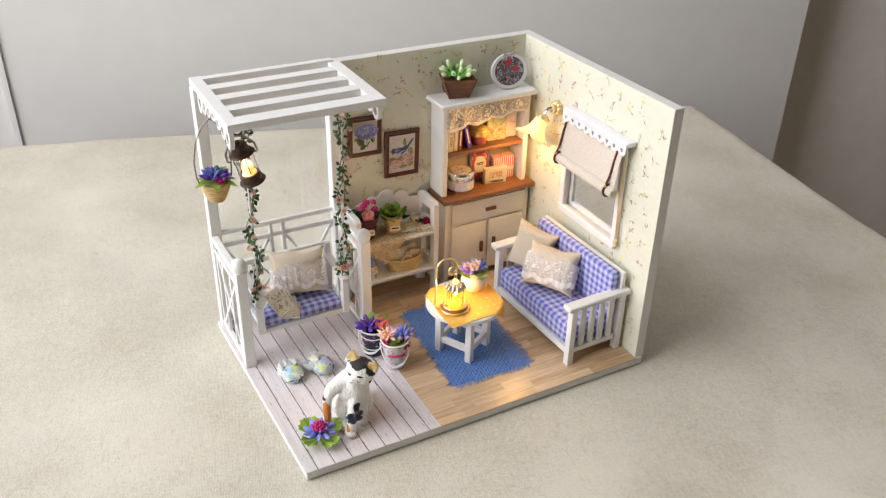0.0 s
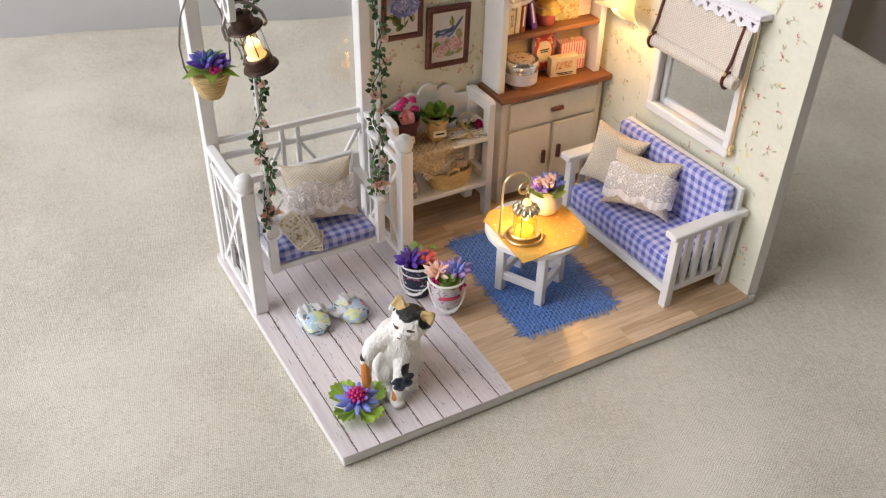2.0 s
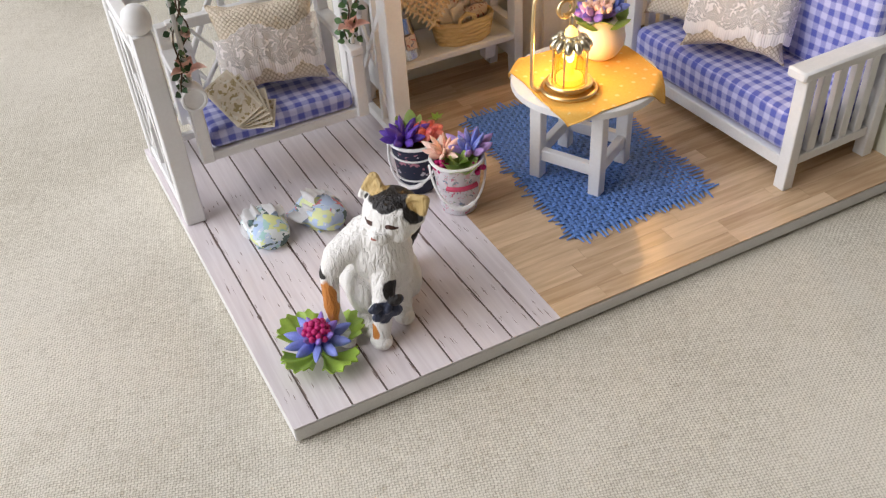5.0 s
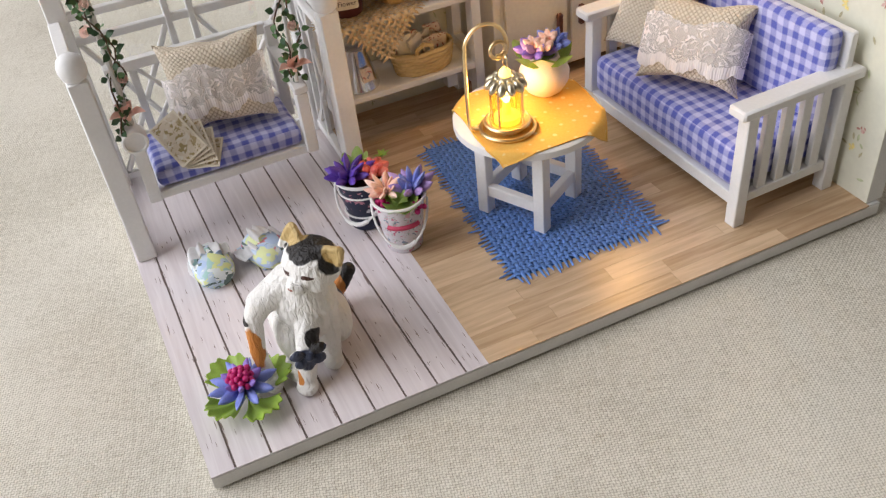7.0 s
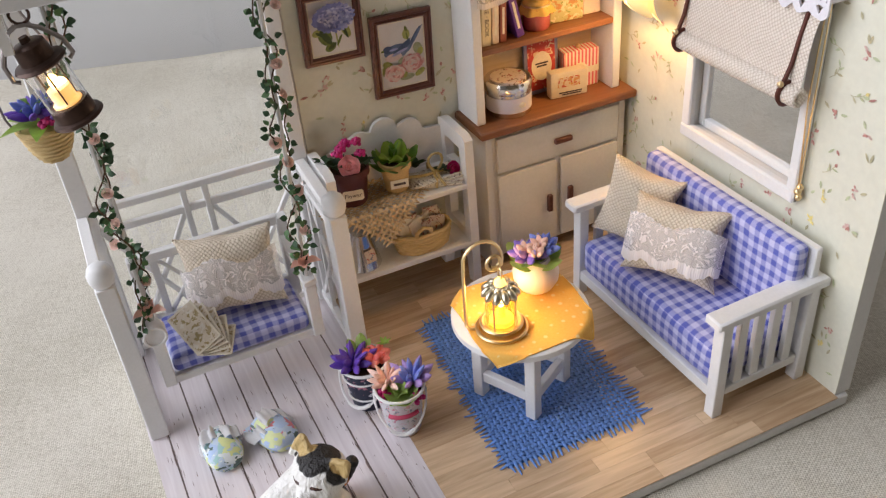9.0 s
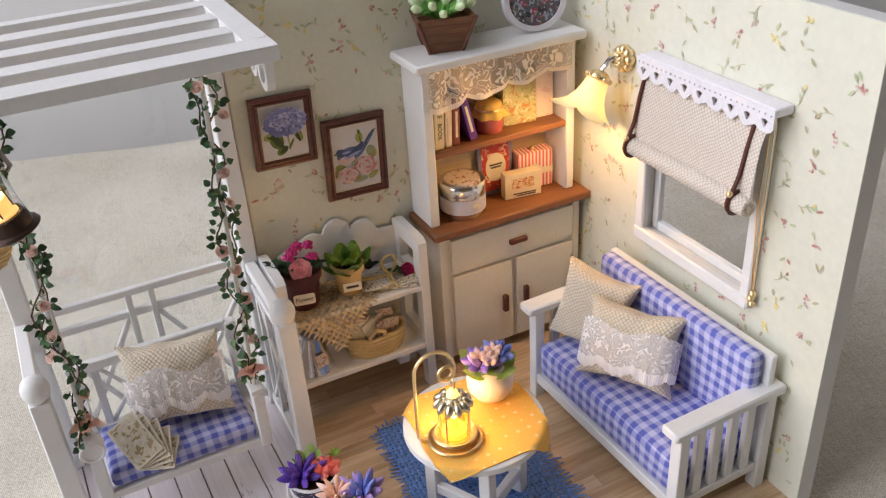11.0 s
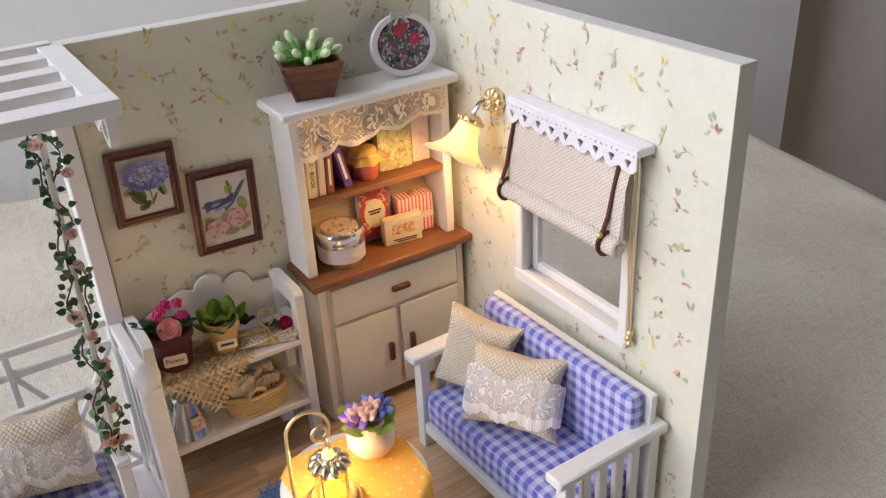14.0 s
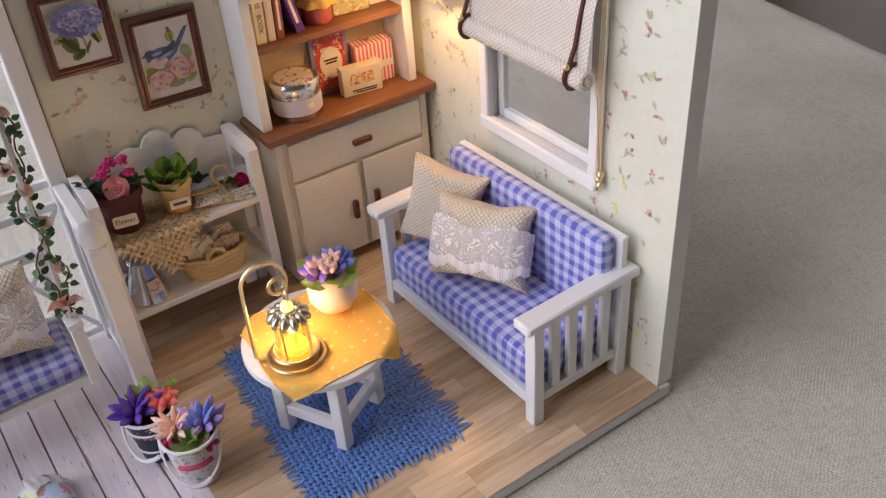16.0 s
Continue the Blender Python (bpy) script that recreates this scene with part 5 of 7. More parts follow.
ball((3.12, 1.74, 2.84), 0.27, 0.24, 0.2, bm, m=FACE_TURN)
ball((3.0, 1.66, 2.92), 0.1, 0.12, 0.1, bm, 10)
ball((3.28, 2.16, 2.84), 0.26, 0.24, 0.24, bm)
ball((3.56, 1.66, 2.82), 0.26, 0.24, 0.24, bm)
# ears: hollow cups open towards the face
for c, tip in (((3.43, 2.5, 3.4), (3.47, 2.6, 3.8)), ((4.0, 1.74, 3.32), (4.16, 1.5, 3.58))):
    for i in range(7):
        k = i / 6
        p = Vector(c).lerp(Vector(tip), k)
        ball(p, 0.36 * (1 - 0.62 * k), 0.14 * (1 - 0.4 * k), 0.18 * (1 - 0.4 * k), bm, 10, m=FACE_TURN)
    side = Vector(tip) - Vector(c)
    across = FACE_DIR.cross(side).normalized()
    for sgn in (-1, 1):
        for i in range(6):
            k = i / 5
            p = Vector(c).lerp(Vector(tip), k) + across * sgn * (0.06 + 0.27 * (1 - k) ** 0.8) + FACE_DIR * 0.13 * (1 - k * 0.6)
            ball(p, 0.085, bm=bm, seg=8)
# neck, chest, back, rump
ball((3.5, 2.3, 2.45), 0.6, 0.56, 0.62, bm)
ball((3.25, 2.33, 1.95), 0.7, 0.62, 0.75, bm)
ball((3.42, 2.95, 1.3), 0.78, 0.9, 1.15, bm)
ball((3.1, 3.0, 0.95), 0.72, 0.8, 0.95, bm)
ball((3.95, 2.8, 0.75), 0.42, 0.8, 0.75, bm)
# the lifted foreleg, bowed outwards
limb((3.05, 2.45, 2.45), (2.3, 2.45, 2.15), 0.46, 0.33, 6)
limb((2.3, 2.45, 2.15), (2.02, 2.4, 1.75), 0.33, 0.24, 5)
limb((2.02, 2.4, 1.75), (1.92, 2.25, 0.95), 0.24, 0.2, 6)
limb((1.9, 2.25, 0.95), (1.98, 2.0, 0.2), 0.19, 0.2, 6)
ball((2.0, 1.85, 0.15), 0.24, 0.34, 0.15, bm)
# thigh and hind paw within the arch
ball((2.72, 2.5, 0.85), 0.34, 0.5, 0.72, bm)
ball((2.62, 1.95, 0.18), 0.26, 0.42, 0.2, bm)
# the standing forelegs
limb((3.2, 1.95, 1.75), (2.88, 1.5, 0.95), 0.33, 0.26)
limb((2.88, 1.5, 0.95), (2.74, 1.42, 0.25), 0.26, 0.22)
ball((2.7, 1.36, 0.16), 0.27, 0.33, 0.17, bm)
limb((3.65, 2.1, 1.5), (3.55, 1.95, 0.25), 0.32, 0.24)
ball((3.52, 1.85, 0.15), 0.26, 0.32, 0.16, bm)
for i in range(9):
    k = i / 8
    ball((3.9 + 0.82 * k, 3.75 - 0.1 * k, 0.4 + 0.75 * k * k), 0.25 - 0.05 * k, bm=bm, seg=10)
# the bow on the foreleg
for dx, dz in ((-0.27, 0.12), (0.27, 0.14), (-0.2, -0.16), (0.22, -0.17)):
    ball((2.9 + dx, 1.3, 1.12 + dz), 0.19, 0.1, 0.15, bm, 10)
ball((2.9, 1.24, 1.12), 0.1, 0.1, 0.11, bm, 10)
# tufts of the ruff
rnd = random.Random(51)
for row in range(10):
    for i in range(15):
        a = -2.95 + 2.6 * (i + 0.5 * (row % 2) + rnd.uniform(-0.2, 0.2)) / 15
        z = 2.72 - 0.15 * row + rnd.uniform(-0.04, 0.04)
        rr = 0.6 - 0.025 * abs(row - 4)
        c = Vector((3.38, 2.33, 0)) + Vector((math.cos(a), math.sin(a), 0)) * rr
        c.z = z
        d = Vector((math.cos(a) * 0.1, math.sin(a) * 0.1, -0.3))
        petal(bm, c, c + d * rnd.uniform(0.8, 1.1), 0.12, 0.12)


def cat_paint():
    m = bpy.data.materials.new("painted_cat")
    m.use_nodes = True
    t = m.node_tree
    b = t.nodes["Principled BSDF"]
    b.inputs["Roughness"].default_value = 0.5
    co = t.nodes.new("ShaderNodeTexCoord")
    mp = t.nodes.new("ShaderNodeMapping")
    mp.inputs["Scale"].default_value = (100, 100, 100)
    t.links.new(co.outputs["Object"], mp.inputs[0])
    n = node(t, "ShaderNodeTexNoise", mp, Scale=3.0, Detail=2.0)
    wob = t.nodes.new("ShaderNodeVectorMath")
    wob.operation = "MULTIPLY_ADD"
    t.links.new(n.outputs["Color"], wob.inputs[0])
    wob.inputs[1].default_value = (0.22, 0.22, 0.22)
    t.links.new(mp.outputs[0], wob.inputs[2])
    col = (0.86, 0.85, 0.82)
    black, orange, gold, navy = (0.014, 0.012, 0.012), (0.62, 0.24, 0.05), (0.58, 0.42, 0.18), (0.035, 0.045, 0.085)
    off = Vector((0.11, 0.11, 0.11))
    brown, pinkn = (0.06, 0.02, 0.012), (0.34, 0.14, 0.11)
    spots = (((3.74, 2.16, 3.62), (0.66, 0.66, 0.36), black), ((3.4, 1.92, 3.5), (0.3, 0.3, 0.2), black), ((3.84, 1.6, 3.26), (0.28, 0.26, 0.24), black), ((3.3, 2.52, 3.26), (0.16, 0.2, 0.2), black),
             ((2.99, 2.0, 3.16), (0.15, 0.15, 0.075), brown), ((3.31, 1.5, 3.12), (0.16, 0.14, 0.07), brown), ((2.93, 1.62, 2.9), (0.06, 0.07, 0.04), pinkn),
             ((3.44, 2.56, 3.74), (0.4, 0.36, 0.32), gold), ((4.12, 1.56, 3.5), (0.32, 0.34, 0.32), gold), ((4.25, 3.4, 1.3), (0.3, 0.7, 0.6), black), ((4.7, 3.65, 1.0), (0.6, 0.6, 0.75), black), ((4.42, 3.68, 0.72), (0.14, 0.4, 0.4), orange),
             ((1.88, 2.3, 1.0), (0.2, 0.4, 0.72), orange), ((1.85, 2.5, 1.82), (0.14, 0.25, 0.16), black), ((2.52, 1.4, 0.5), (0.14, 0.3, 0.22), orange), ((2.9, 1.24, 1.12), (0.58, 0.17, 0.4), navy), ((3.14, 1.5, 1.36), (0.24, 0.36, 0.3), black))
    for c, r, paint in spots:
        d = t.nodes.new("ShaderNodeVectorMath")
        d.operation = "SUBTRACT"
        t.links.new(wob.outputs[0], d.inputs[0])
        d.inputs[1].default_value = Vector(c) + off
        e = t.nodes.new("ShaderNodeVectorMath")
        e.operation = "DIVIDE"
        t.links.new(d.outputs[0], e.inputs[0])
        e.inputs[1].default_value = r
        ln = t.nodes.new("ShaderNodeVectorMath")
        ln.operation = "LENGTH"
        t.links.new(e.outputs[0], ln.inputs[0])
        f = math_node(t, "MULTIPLY", math_node(t, "SUBTRACT", 1.05, ln.outputs["Value"]), 9.0, clamp=True)
        col = mix_colour(t, f, col, paint)
    t.links.new(col, b.inputs["Base Color"])
    fur = t.nodes.new("ShaderNodeMapping")
    fur.inputs["Scale"].default_value = (1, 1, 0.28)
    t.links.new(mp.outputs[0], fur.inputs[0])
    nf = node(t, "ShaderNodeTexNoise", fur, Scale=10.0, Detail=2.0, Distortion=0.6)
    add_bump(t, nf.outputs["Fac"], b, 1.0, 0.0008)
    return m


cat = solo("cat_figurine", bm, cat_paint(), "painted white, black and orange cat figurine sitting on the deck", "figurine", smooth=0)
rm = cat.modifiers.new("fuse", "REMESH")
rm.mode, rm.voxel_size, rm.use_smooth_shade = "VOXEL", 0.036 * CM, True
sm = cat.modifiers.new("soften", "SMOOTH")
sm.iterations, sm.factor = 3, 0.5

# ---- pair of slippers ----
QUILT = printed("slipper_print", (0.58, 0.70, 0.84), [(0.48, 0.62, 0.86), (0.12, 0.18, 0.16), (0.42, 0.68, 0.66), (0.76, 0.82, 0.36), (0.82, 0.88, 0.88)], 0.48, 0.7, 0.8)
QUILT_R = printed("slipper_print_rose", (0.56, 0.68, 0.84), [(0.46, 0.60, 0.84), (0.12, 0.18, 0.16), (0.82, 0.86, 0.86), (0.70, 0.24, 0.28), (0.76, 0.82, 0.42), (0.48, 0.62, 0.86)], 0.5, 0.62, 0.8)
FRILL = material("white_frill", (0.90, 0.90, 0.91), 0.85, var=0.05, scale=6, bump=0.6, bump_scale=10)


def slipper(at, rz, skin):
    t = thing("slipper", (*at, 0.0), "small padded floral slipper with white frill on the deck", "slipper", rz=rz, group="pair of slippers")
    own = bmesh.new()
    n, mrows = 24, 14
    rings = []
    for j in range(mrows):
        s = j / (mrows - 1)                  # toe to opening
        ring_ = []
        for i in range(n):
            a = 2 * math.pi * i / n
            y = -0.85 + 1.25 * s ** 1.6
            wid = 0.57 * math.sin(math.pi * min(1, 0.004 + s * 0.66)) ** 0.42
            h = 0.74 * math.sin(math.pi * min(1, 0.004 + s * 0.56)) ** 0.42
            ring_.append(own.verts.new((wid * math.cos(a), y, max(0.0, 0.3 + (h - 0.3) * max(0.0, math.sin(a)) + 0.3 * min(0.0, math.sin(a)) * min(1.0, 6 * s)))))
        rings.append(ring_)
    for r0, r1 in zip(rings, rings[1:]):
        for i in range(n):
            own.faces.new((r0[i], r0[(i + 1) % n], r1[(i + 1) % n], r1[i]))
    own.faces.new(rings[0])
    part("toe_cap", own, skin, t, "padded floral cotton", local=True, smooth=70)
    part("sole", box(-0.45, 0.45, -0.5, 0.85, 0.0, 0.12, 0.05, seg=2), skin, t, local=True)
    own = bmesh.new()
    cols = []
    for k in range(121):
        a = math.pi * (k / 120 * 1.1 - 0.05)
        ph = 2 * math.pi * 9 * k / 120
        col = []
        for j in range(4):
            rr = 0.51 + 0.04 * math.sin(j * 1.1) + 0.03 * math.sin(ph + j * 0.5) + 0.07 * math.sin(k * 0.13 + at[0] * 2) + 0.05 * math.sin(k * 0.31)
            col.append(own.verts.new((rr * 1.16 * math.cos(a), -0.16 + 0.18 * j + 0.1 * math.sin(k * 0.09 + at[0]) + 0.05 * j / 3 * math.cos(ph + j * 0.4), max(0.03, 0.26 + rr * 1.0 * math.sin(a)))))
        cols.append(col)
    for c0, c1 in zip(cols, cols[1:]):
        for j in range(3):
            own.faces.new((c0[j], c1[j], c1[j + 1], c0[j + 1]))
    bmesh.ops.solidify(own, geom=own.faces[:], thickness=0.05)
    part("frill", own, FRILL, t, "ruffled white frill", local=True, smooth=80)
    return t


slipper((1.68, 6.85), 4, QUILT)
slipper((3.18, 6.75), 24, QUILT_R)

# ---- fanned cards on the swing ----
cards = thing("card_fan", (2.1, 9.35, 2.62), "fanned sepia picture cards leaning on the swing cushion", "cards")
FACE = printed("sepia_card_print", (0.70, 0.62, 0.50), [(0.46, 0.36, 0.20), (0.76, 0.72, 0.64), (0.36, 0.28, 0.12), (0.74, 0.66, 0.54)], 0.17, 0.6, 0.6)
PIVOT = Vector((1.88, 8.36, 2.62))
along, across = Vector((-0.40, 0.9, 0.56)).normalized(), Vector((0.74, 0.30, 0.45))
across = (across - along * across.dot(along)).normalized()
for k in range(5):
    turn = Matrix.Rotation(radians(10 * k), 3, across.cross(along))
    ex, ey = turn.transposed() @ across, turn.transposed() @ along
    ey = Vector((ey.x, ey.y, ey.z - 0.10 * k)).normalized()
    ex = (ex - ey * ex.dot(ey)).normalized()
    ez = ex.cross(ey)
    m = Matrix((ex, ey, ez)).transposed().to_4x4()
    m.translation = PIVOT + Vector((0.03 * k, 0.02 * k, -0.012 * k)) - ez * 0.035 * k
    card = part("card", box(-0.04, 0.86, -0.04, 1.42 - 0.1 * k, 0.0, 0.025, 0.008, m=m), CARDW, cards, "cream card")
    part("card_picture", box(0.02, 0.80, 0.02, 1.36 - 0.1 * k, 0.026, 0.032, 0.0, m=m), FACE, card, "faded sepia print", smooth=0)

# ---- rose garlands on the swing ropes ----
def garland(side, seed, label):
    top, low = ROPES[side]
    rnd = random.Random(seed)
    t = thing("rose_garland", tuple(low), label, "garland", group="swing garlands")
    stems = []
    for s in range(2):
        pts = []
        ph = rnd.uniform(0, 6)
        for i in range(41):
            k = i / 40
            p = top.lerp(low, k)
            w = 0.24 * math.sin(k * 17 + ph + s * 2.5) + 0.12 * math.sin(k * 41 + ph)
            pts.append(p + Vector((w * 0.9 + 0.1 * (s - 0.5), 0.25 * math.cos(k * 15 + ph + s), 0)))
        stems.append(pts)
        part("stem", tube(pts, 0.022, 5), STEM, t, "thin brown vine stem")
    own = bmesh.new()
    for pts in stems:
        for i in range(1, 41):
            p = pts[i]
            if rnd.random() < 0.14:
                continue
            for j in range(rnd.choice((2, 3, 3, 4))):
                d = Vector((rnd.uniform(-1, 1), rnd.uniform(-1, 1), rnd.uniform(-0.7, 0.5))).normalized()
                b = p + d * 0.06 + Vector((0, 0, rnd.uniform(-0.12, 0.12)))
                leaf(own, b, b + d * rnd.uniform(0.2, 0.27), rnd.uniform(0.15, 0.19), (rnd.uniform(-1, 1), -1, 0.6), 0.1, mat=rnd.choice((0, 0, 1)), n=5, blunt=0.8)
    tagged(part("leaves", own, [LEAFD, LEAFV], t, "small dark green leaves", smooth=60), kind="stuff")
    for i in range(8):
        k = 0.08 + 0.88 * i / 8 + rnd.uniform(-0.03, 0.03)
        p = stems[i % 2][int(k * 40)]
        rose(t, p + Vector((rnd.uniform(-0.22, 0.22), -0.15, 0)), rnd.uniform(0.14, 0.19), BLUSHP, (rnd.uniform(-0.7, 0.7), -0.7, 0.75), "rosebud", seed + i)
    base_ = low + Vector((0.0, -0.1, 0.35))
    heart = part("bloom", ball(base_, 0.07, bm=None, seg=8), SHELLP, t, "peach star-shaped bloom", smooth=80)
    for d in ((-0.48, -0.2, 0.2), (0.46, -0.28, 0.2), (0.12, -0.2, 0.5), (-0.12, -0.42, 0.22), (0.2, 0.2, 0.4), (-0.25, 0.15, 0.42)):
        own = bmesh.new()
        leaf(own, base_, base_ + Vector(d), 0.4, (0, 0, 1), 0.3, n=6, blunt=0.8)
        bmesh.ops.solidify(own, geom=own.faces[:], thickness=0.02)
        part("petal", own, SHELLP, heart, smooth=60)
    return t


garland("l", 21, "rose vine garland with pink buds twined round a swing rope")
garland("r", 34, "rose vine garland with pink buds beside the post")

# ---- hanging lantern ----
PEWTER = material("pewter_wire", (0.30, 0.27, 0.26), 0.35, 0.7, var=0.2, scale=5)
LAMPGLOW = glowing("lamp_flame", (1.0, 0.60, 0.18), 9.0)
lantern = thing("hanging_lantern", (0.97, 7.6, 10.86), "dark bronze lantern with glowing candle hanging from the pergola", "lantern", ry=-15)


def lp(name, bm, mat, label="", parent=None):
    return part(name, bm, mat, parent or lantern, label, local=True)


lp("base", lathe([(0, 0), (0.56, 0.0), (0.61, 0.04), (0.58, 0.1), (0.48, 0.13), (0.47, 0.42), (0.44, 0.46), (0, 0.46)], seg=28), BRONZE)
gl = lp("glass_chimney", lathe([(0.47, 0.42), (0.47, 1.5), (0.44, 1.5), (0.44, 0.42)], seg=28, cap=False), GLASS, "clear glass chimney")
gl.visible_shadow = False
lp("cap", lathe([(0.56, 1.46), (0.6, 1.5), (0.56, 1.56), (0.4, 1.6), (0.36, 1.95), (0.3, 2.0), (0.12, 2.02), (0.1, 2.14), (0, 2.14)], seg=28), BRONZE)
lp("candle", lathe([(0, 0.46), (0.34, 0.46), (0.34, 0.5), (0.27, 0.54), (0.27, 0.86), (0.0, 0.88)], seg=18), glowing("lit_wax", (1.0, 0.50, 0.10), 1.3), "glowing amber candle")
lp("flame", ball((0, 0, 1.0), 0.13, 0.13, 0.2, seg=10), LAMPGLOW, "bright flame")
for a in (0.5, 2.6, 4.7):
    lp("cage_wire", tube([(0.3 * math.cos(a), 0.3 * math.sin(a), 0.46), (0.3 * math.cos(a), 0.3 * math.sin(a), 1.5)], 0.022, 5), BRONZE)
for s in (-1, 1):
    pts = [(s * 0.58, 0, 1.3), (s * 0.7, 0, 1.38), (s * 0.68, 0, 1.75), (s * 0.42, 0, 2.15), (s * 0.2, 0, 2.34), (0, 0, 2.4)]
    lp("wire_handle", tube(pts, 0.055, 6), PEWTER, "curved pewter wire")
hook = tube([(0.5 + 0.2 * math.cos(a), 7.6, 13.4 + 0.2 * math.sin(a)) for a in [2 * math.pi * i / 12 for i in range(12)]], 0.035, 5, closed=True)
part("hook", hook, BRONZE, lantern)

# ---- hanging flower basket ----
hb = thing("hanging_basket", (0.0, 10.9, 8.6), "woven straw basket of purple flowers hanging on the pergola", "basket")
for k in range(8):
    z = 8.62 + k * 0.13
    r = 0.30 + 0.38 * (k / 7) ** 0.7
    own = tube([((r + 0.02 * math.sin(a * 9 + k)) * math.cos(a), 10.9 + (r + 0.02 * math.sin(a * 9 + k)) * math.sin(a), z) for a in [2 * math.pi * i / 26 for i in range(26)]], 0.08, 6, closed=True)
    part("straw_coil", own, STRAW, hb)
part("bowl_core", lathe([(0, 0.0), (0.28, 0.0), (0.62, 0.9), (0, 0.9)], (0, 10.9, 8.62), 18), STRAW, hb, "straw bowl lining")
for s in (-1, 1):
    part("twine_handle", tube([(s * 0.68, 10.9, 9.4), (s * 0.84, 10.9, 9.9), (s * 0.88, 10.9, 10.7), (s * 0.7, 10.9, 11.7), (s * 0.34 + 0.04, 10.9, 12.5), (0.1, 10.9, 12.8)], 0.035, 6), PEWTER, hb, "thin curved wire handle")
bloom(hb, "purple_flower", (-0.1, 10.7, 9.85), 8, 0.72, 0.26, 25, (PURPLE, BLUEP), 40)
bloom(hb, "violet_flower", (0.35, 10.6, 9.75), 7, 0.5, 0.22, 30, (VIOLET, PURPLE), 41)
leaves(hb, (0.0, 10.7, 9.6), 7, 1.12, 0.5, 10, LEAFL, 42)
leaves(hb, (0.1, 10.9, 9.9), 5, 0.75, 0.35, 35, LEAFM, 45)
berries(hb, (0.1, 10.35, 9.75), 9, 0.2, 0.09, MAGENTA, 43)

# ---- table lantern with shepherd's hook ----
LX, LY = 9.78, 4.36
lamp = thing("table_lantern", (LX, LY, 3.2), "gold lantern glowing on a curled hook stand on the table", "lantern")
part("base_ring", tube([(LX + 0.7 * math.cos(a), LY + 0.7 * math.sin(a), 3.27) for a in [2 * math.pi * i / 36 for i in range(36)]], 0.055, 8, closed=True), GOLD, lamp, "gold wire ring")
part("base_ring", tube([(LX + 0.56 * math.cos(a), LY + 0.56 * math.sin(a), 3.45) for a in [2 * math.pi * i / 36 for i in range(36)]], 0.06, 8, closed=True), GOLD, lamp, "gold wire ring")
part("base_cup", lathe([(0, 3.3), (0.48, 3.3), (0.54, 3.42), (0.52, 3.5), (0.46, 3.42), (0, 3.42)], (LX, LY, 0), 28), GOLD, lamp, "gold cup")
AMBER = glowing("lit_amber", (1.0, 0.50, 0.05), 2.2, (0.9, 0.55, 0.1))
gl = part("glass_cylinder", lathe([(0.43, 3.46), (0.43, 4.42), (0.40, 4.42), (0.40, 3.46)], (LX, LY, 0), 28, cap=False), glass("amber_glass", (1.0, 0.86, 0.5)), lamp, "clear amber-lit glass")
gl.visible_shadow = False
part("lit_core", lathe([(0, 3.46), (0.34, 3.46), (0.34, 3.62), (0.12, 3.68), (0.1, 3.95), (0.04, 4.05), (0, 4.05)], (LX, LY, 0), 20), AMBER, lamp, "glowing amber candle")
part("flame", ball((LX, LY, 4.18), 0.12, 0.12, 0.22, seg=10), glowing("lamp_spark", (1.0, 0.66, 0.2), 12.0), lamp, "bright flame")
own = bmesh.new()
for i in range(11):
    a = 2 * math.pi * i / 11
    c = Vector((LX + 0.38 * math.cos(a), LY + 0.40 * math.sin(a), 4.56))
    ball((0, 0, 0), 0.21, 0.12, 0.13, own, 10, m=Matrix.Translation(c) @ Matrix.Rotation(a, 4, "Z") @ Matrix.Rotation(radians(42), 4, "Y"))
    ball(c + Vector((-math.cos(a), -math.sin(a), 0)) * 0.16 + Vector((0, 0, 0.12)), 0.07, bm=own, seg=8)
lathe([(0, 4.5), (0.34, 4.5), (0.36, 4.62), (0.2, 4.76), (0, 4.78)], (LX, LY, 0), 18, own)
part("petal_cap", own, PALEGOLD, lamp, "gold petal-shaped cap", smooth=70)
part("finial", lathe([(0, 4.74), (0.17, 4.76), (0.15, 4.88), (0.06, 4.98), (0, 5.0)], (LX, LY, 0), 12), glowing("lit_finial", (1.0, 0.60, 0.10), 3.0), lamp, "glowing amber tip")
for a in (0.6, 2.2, 3.8, 5.3):
    part("cage_wire", tube([(LX + 0.46 * math.cos(a), LY + 0.46 * math.sin(a), 3.45), (LX + 0.46 * math.cos(a), LY + 0.46 * math.sin(a), 4.5)], 0.03, 5), GOLD, lamp)
hx, hy = 8.86, 4.72
pts = [(LX - 0.62, LY + 0.26, 3.25), (hx + 0.12, hy - 0.02, 3.26), (hx, hy, 3.4), (hx, hy, 4.3), (hx + 0.02, hy, 5.25)]
for i in range(1, 13):
    a = math.pi - math.pi * 1.0 * i / 12
    pts.append((hx + 0.56 + 0.54 * math.cos(a), hy - 0.2 * i / 12, 5.5 + 0.62 * math.sin(a)))
for i in range(1, 16):
    a = -2 * math.pi * i / 12 * 1.05
    r = 0.26 - 0.006 * i
    pts.append((hx + 0.84 + r * math.cos(a), hy - 0.22, 5.42 + r * math.sin(a)))
part("hook_stand", tube(pts, 0.05, 8), GOLD, lamp, "curled gold wire hook")
part("link", tube([(LX + 0.02, LY + 0.1 * math.cos(a), 5.12 + 0.17 * math.sin(a)) for a in [2 * math.pi * i / 12 for i in range(12)]], 0.03, 5, closed=True), GOLD, lamp)

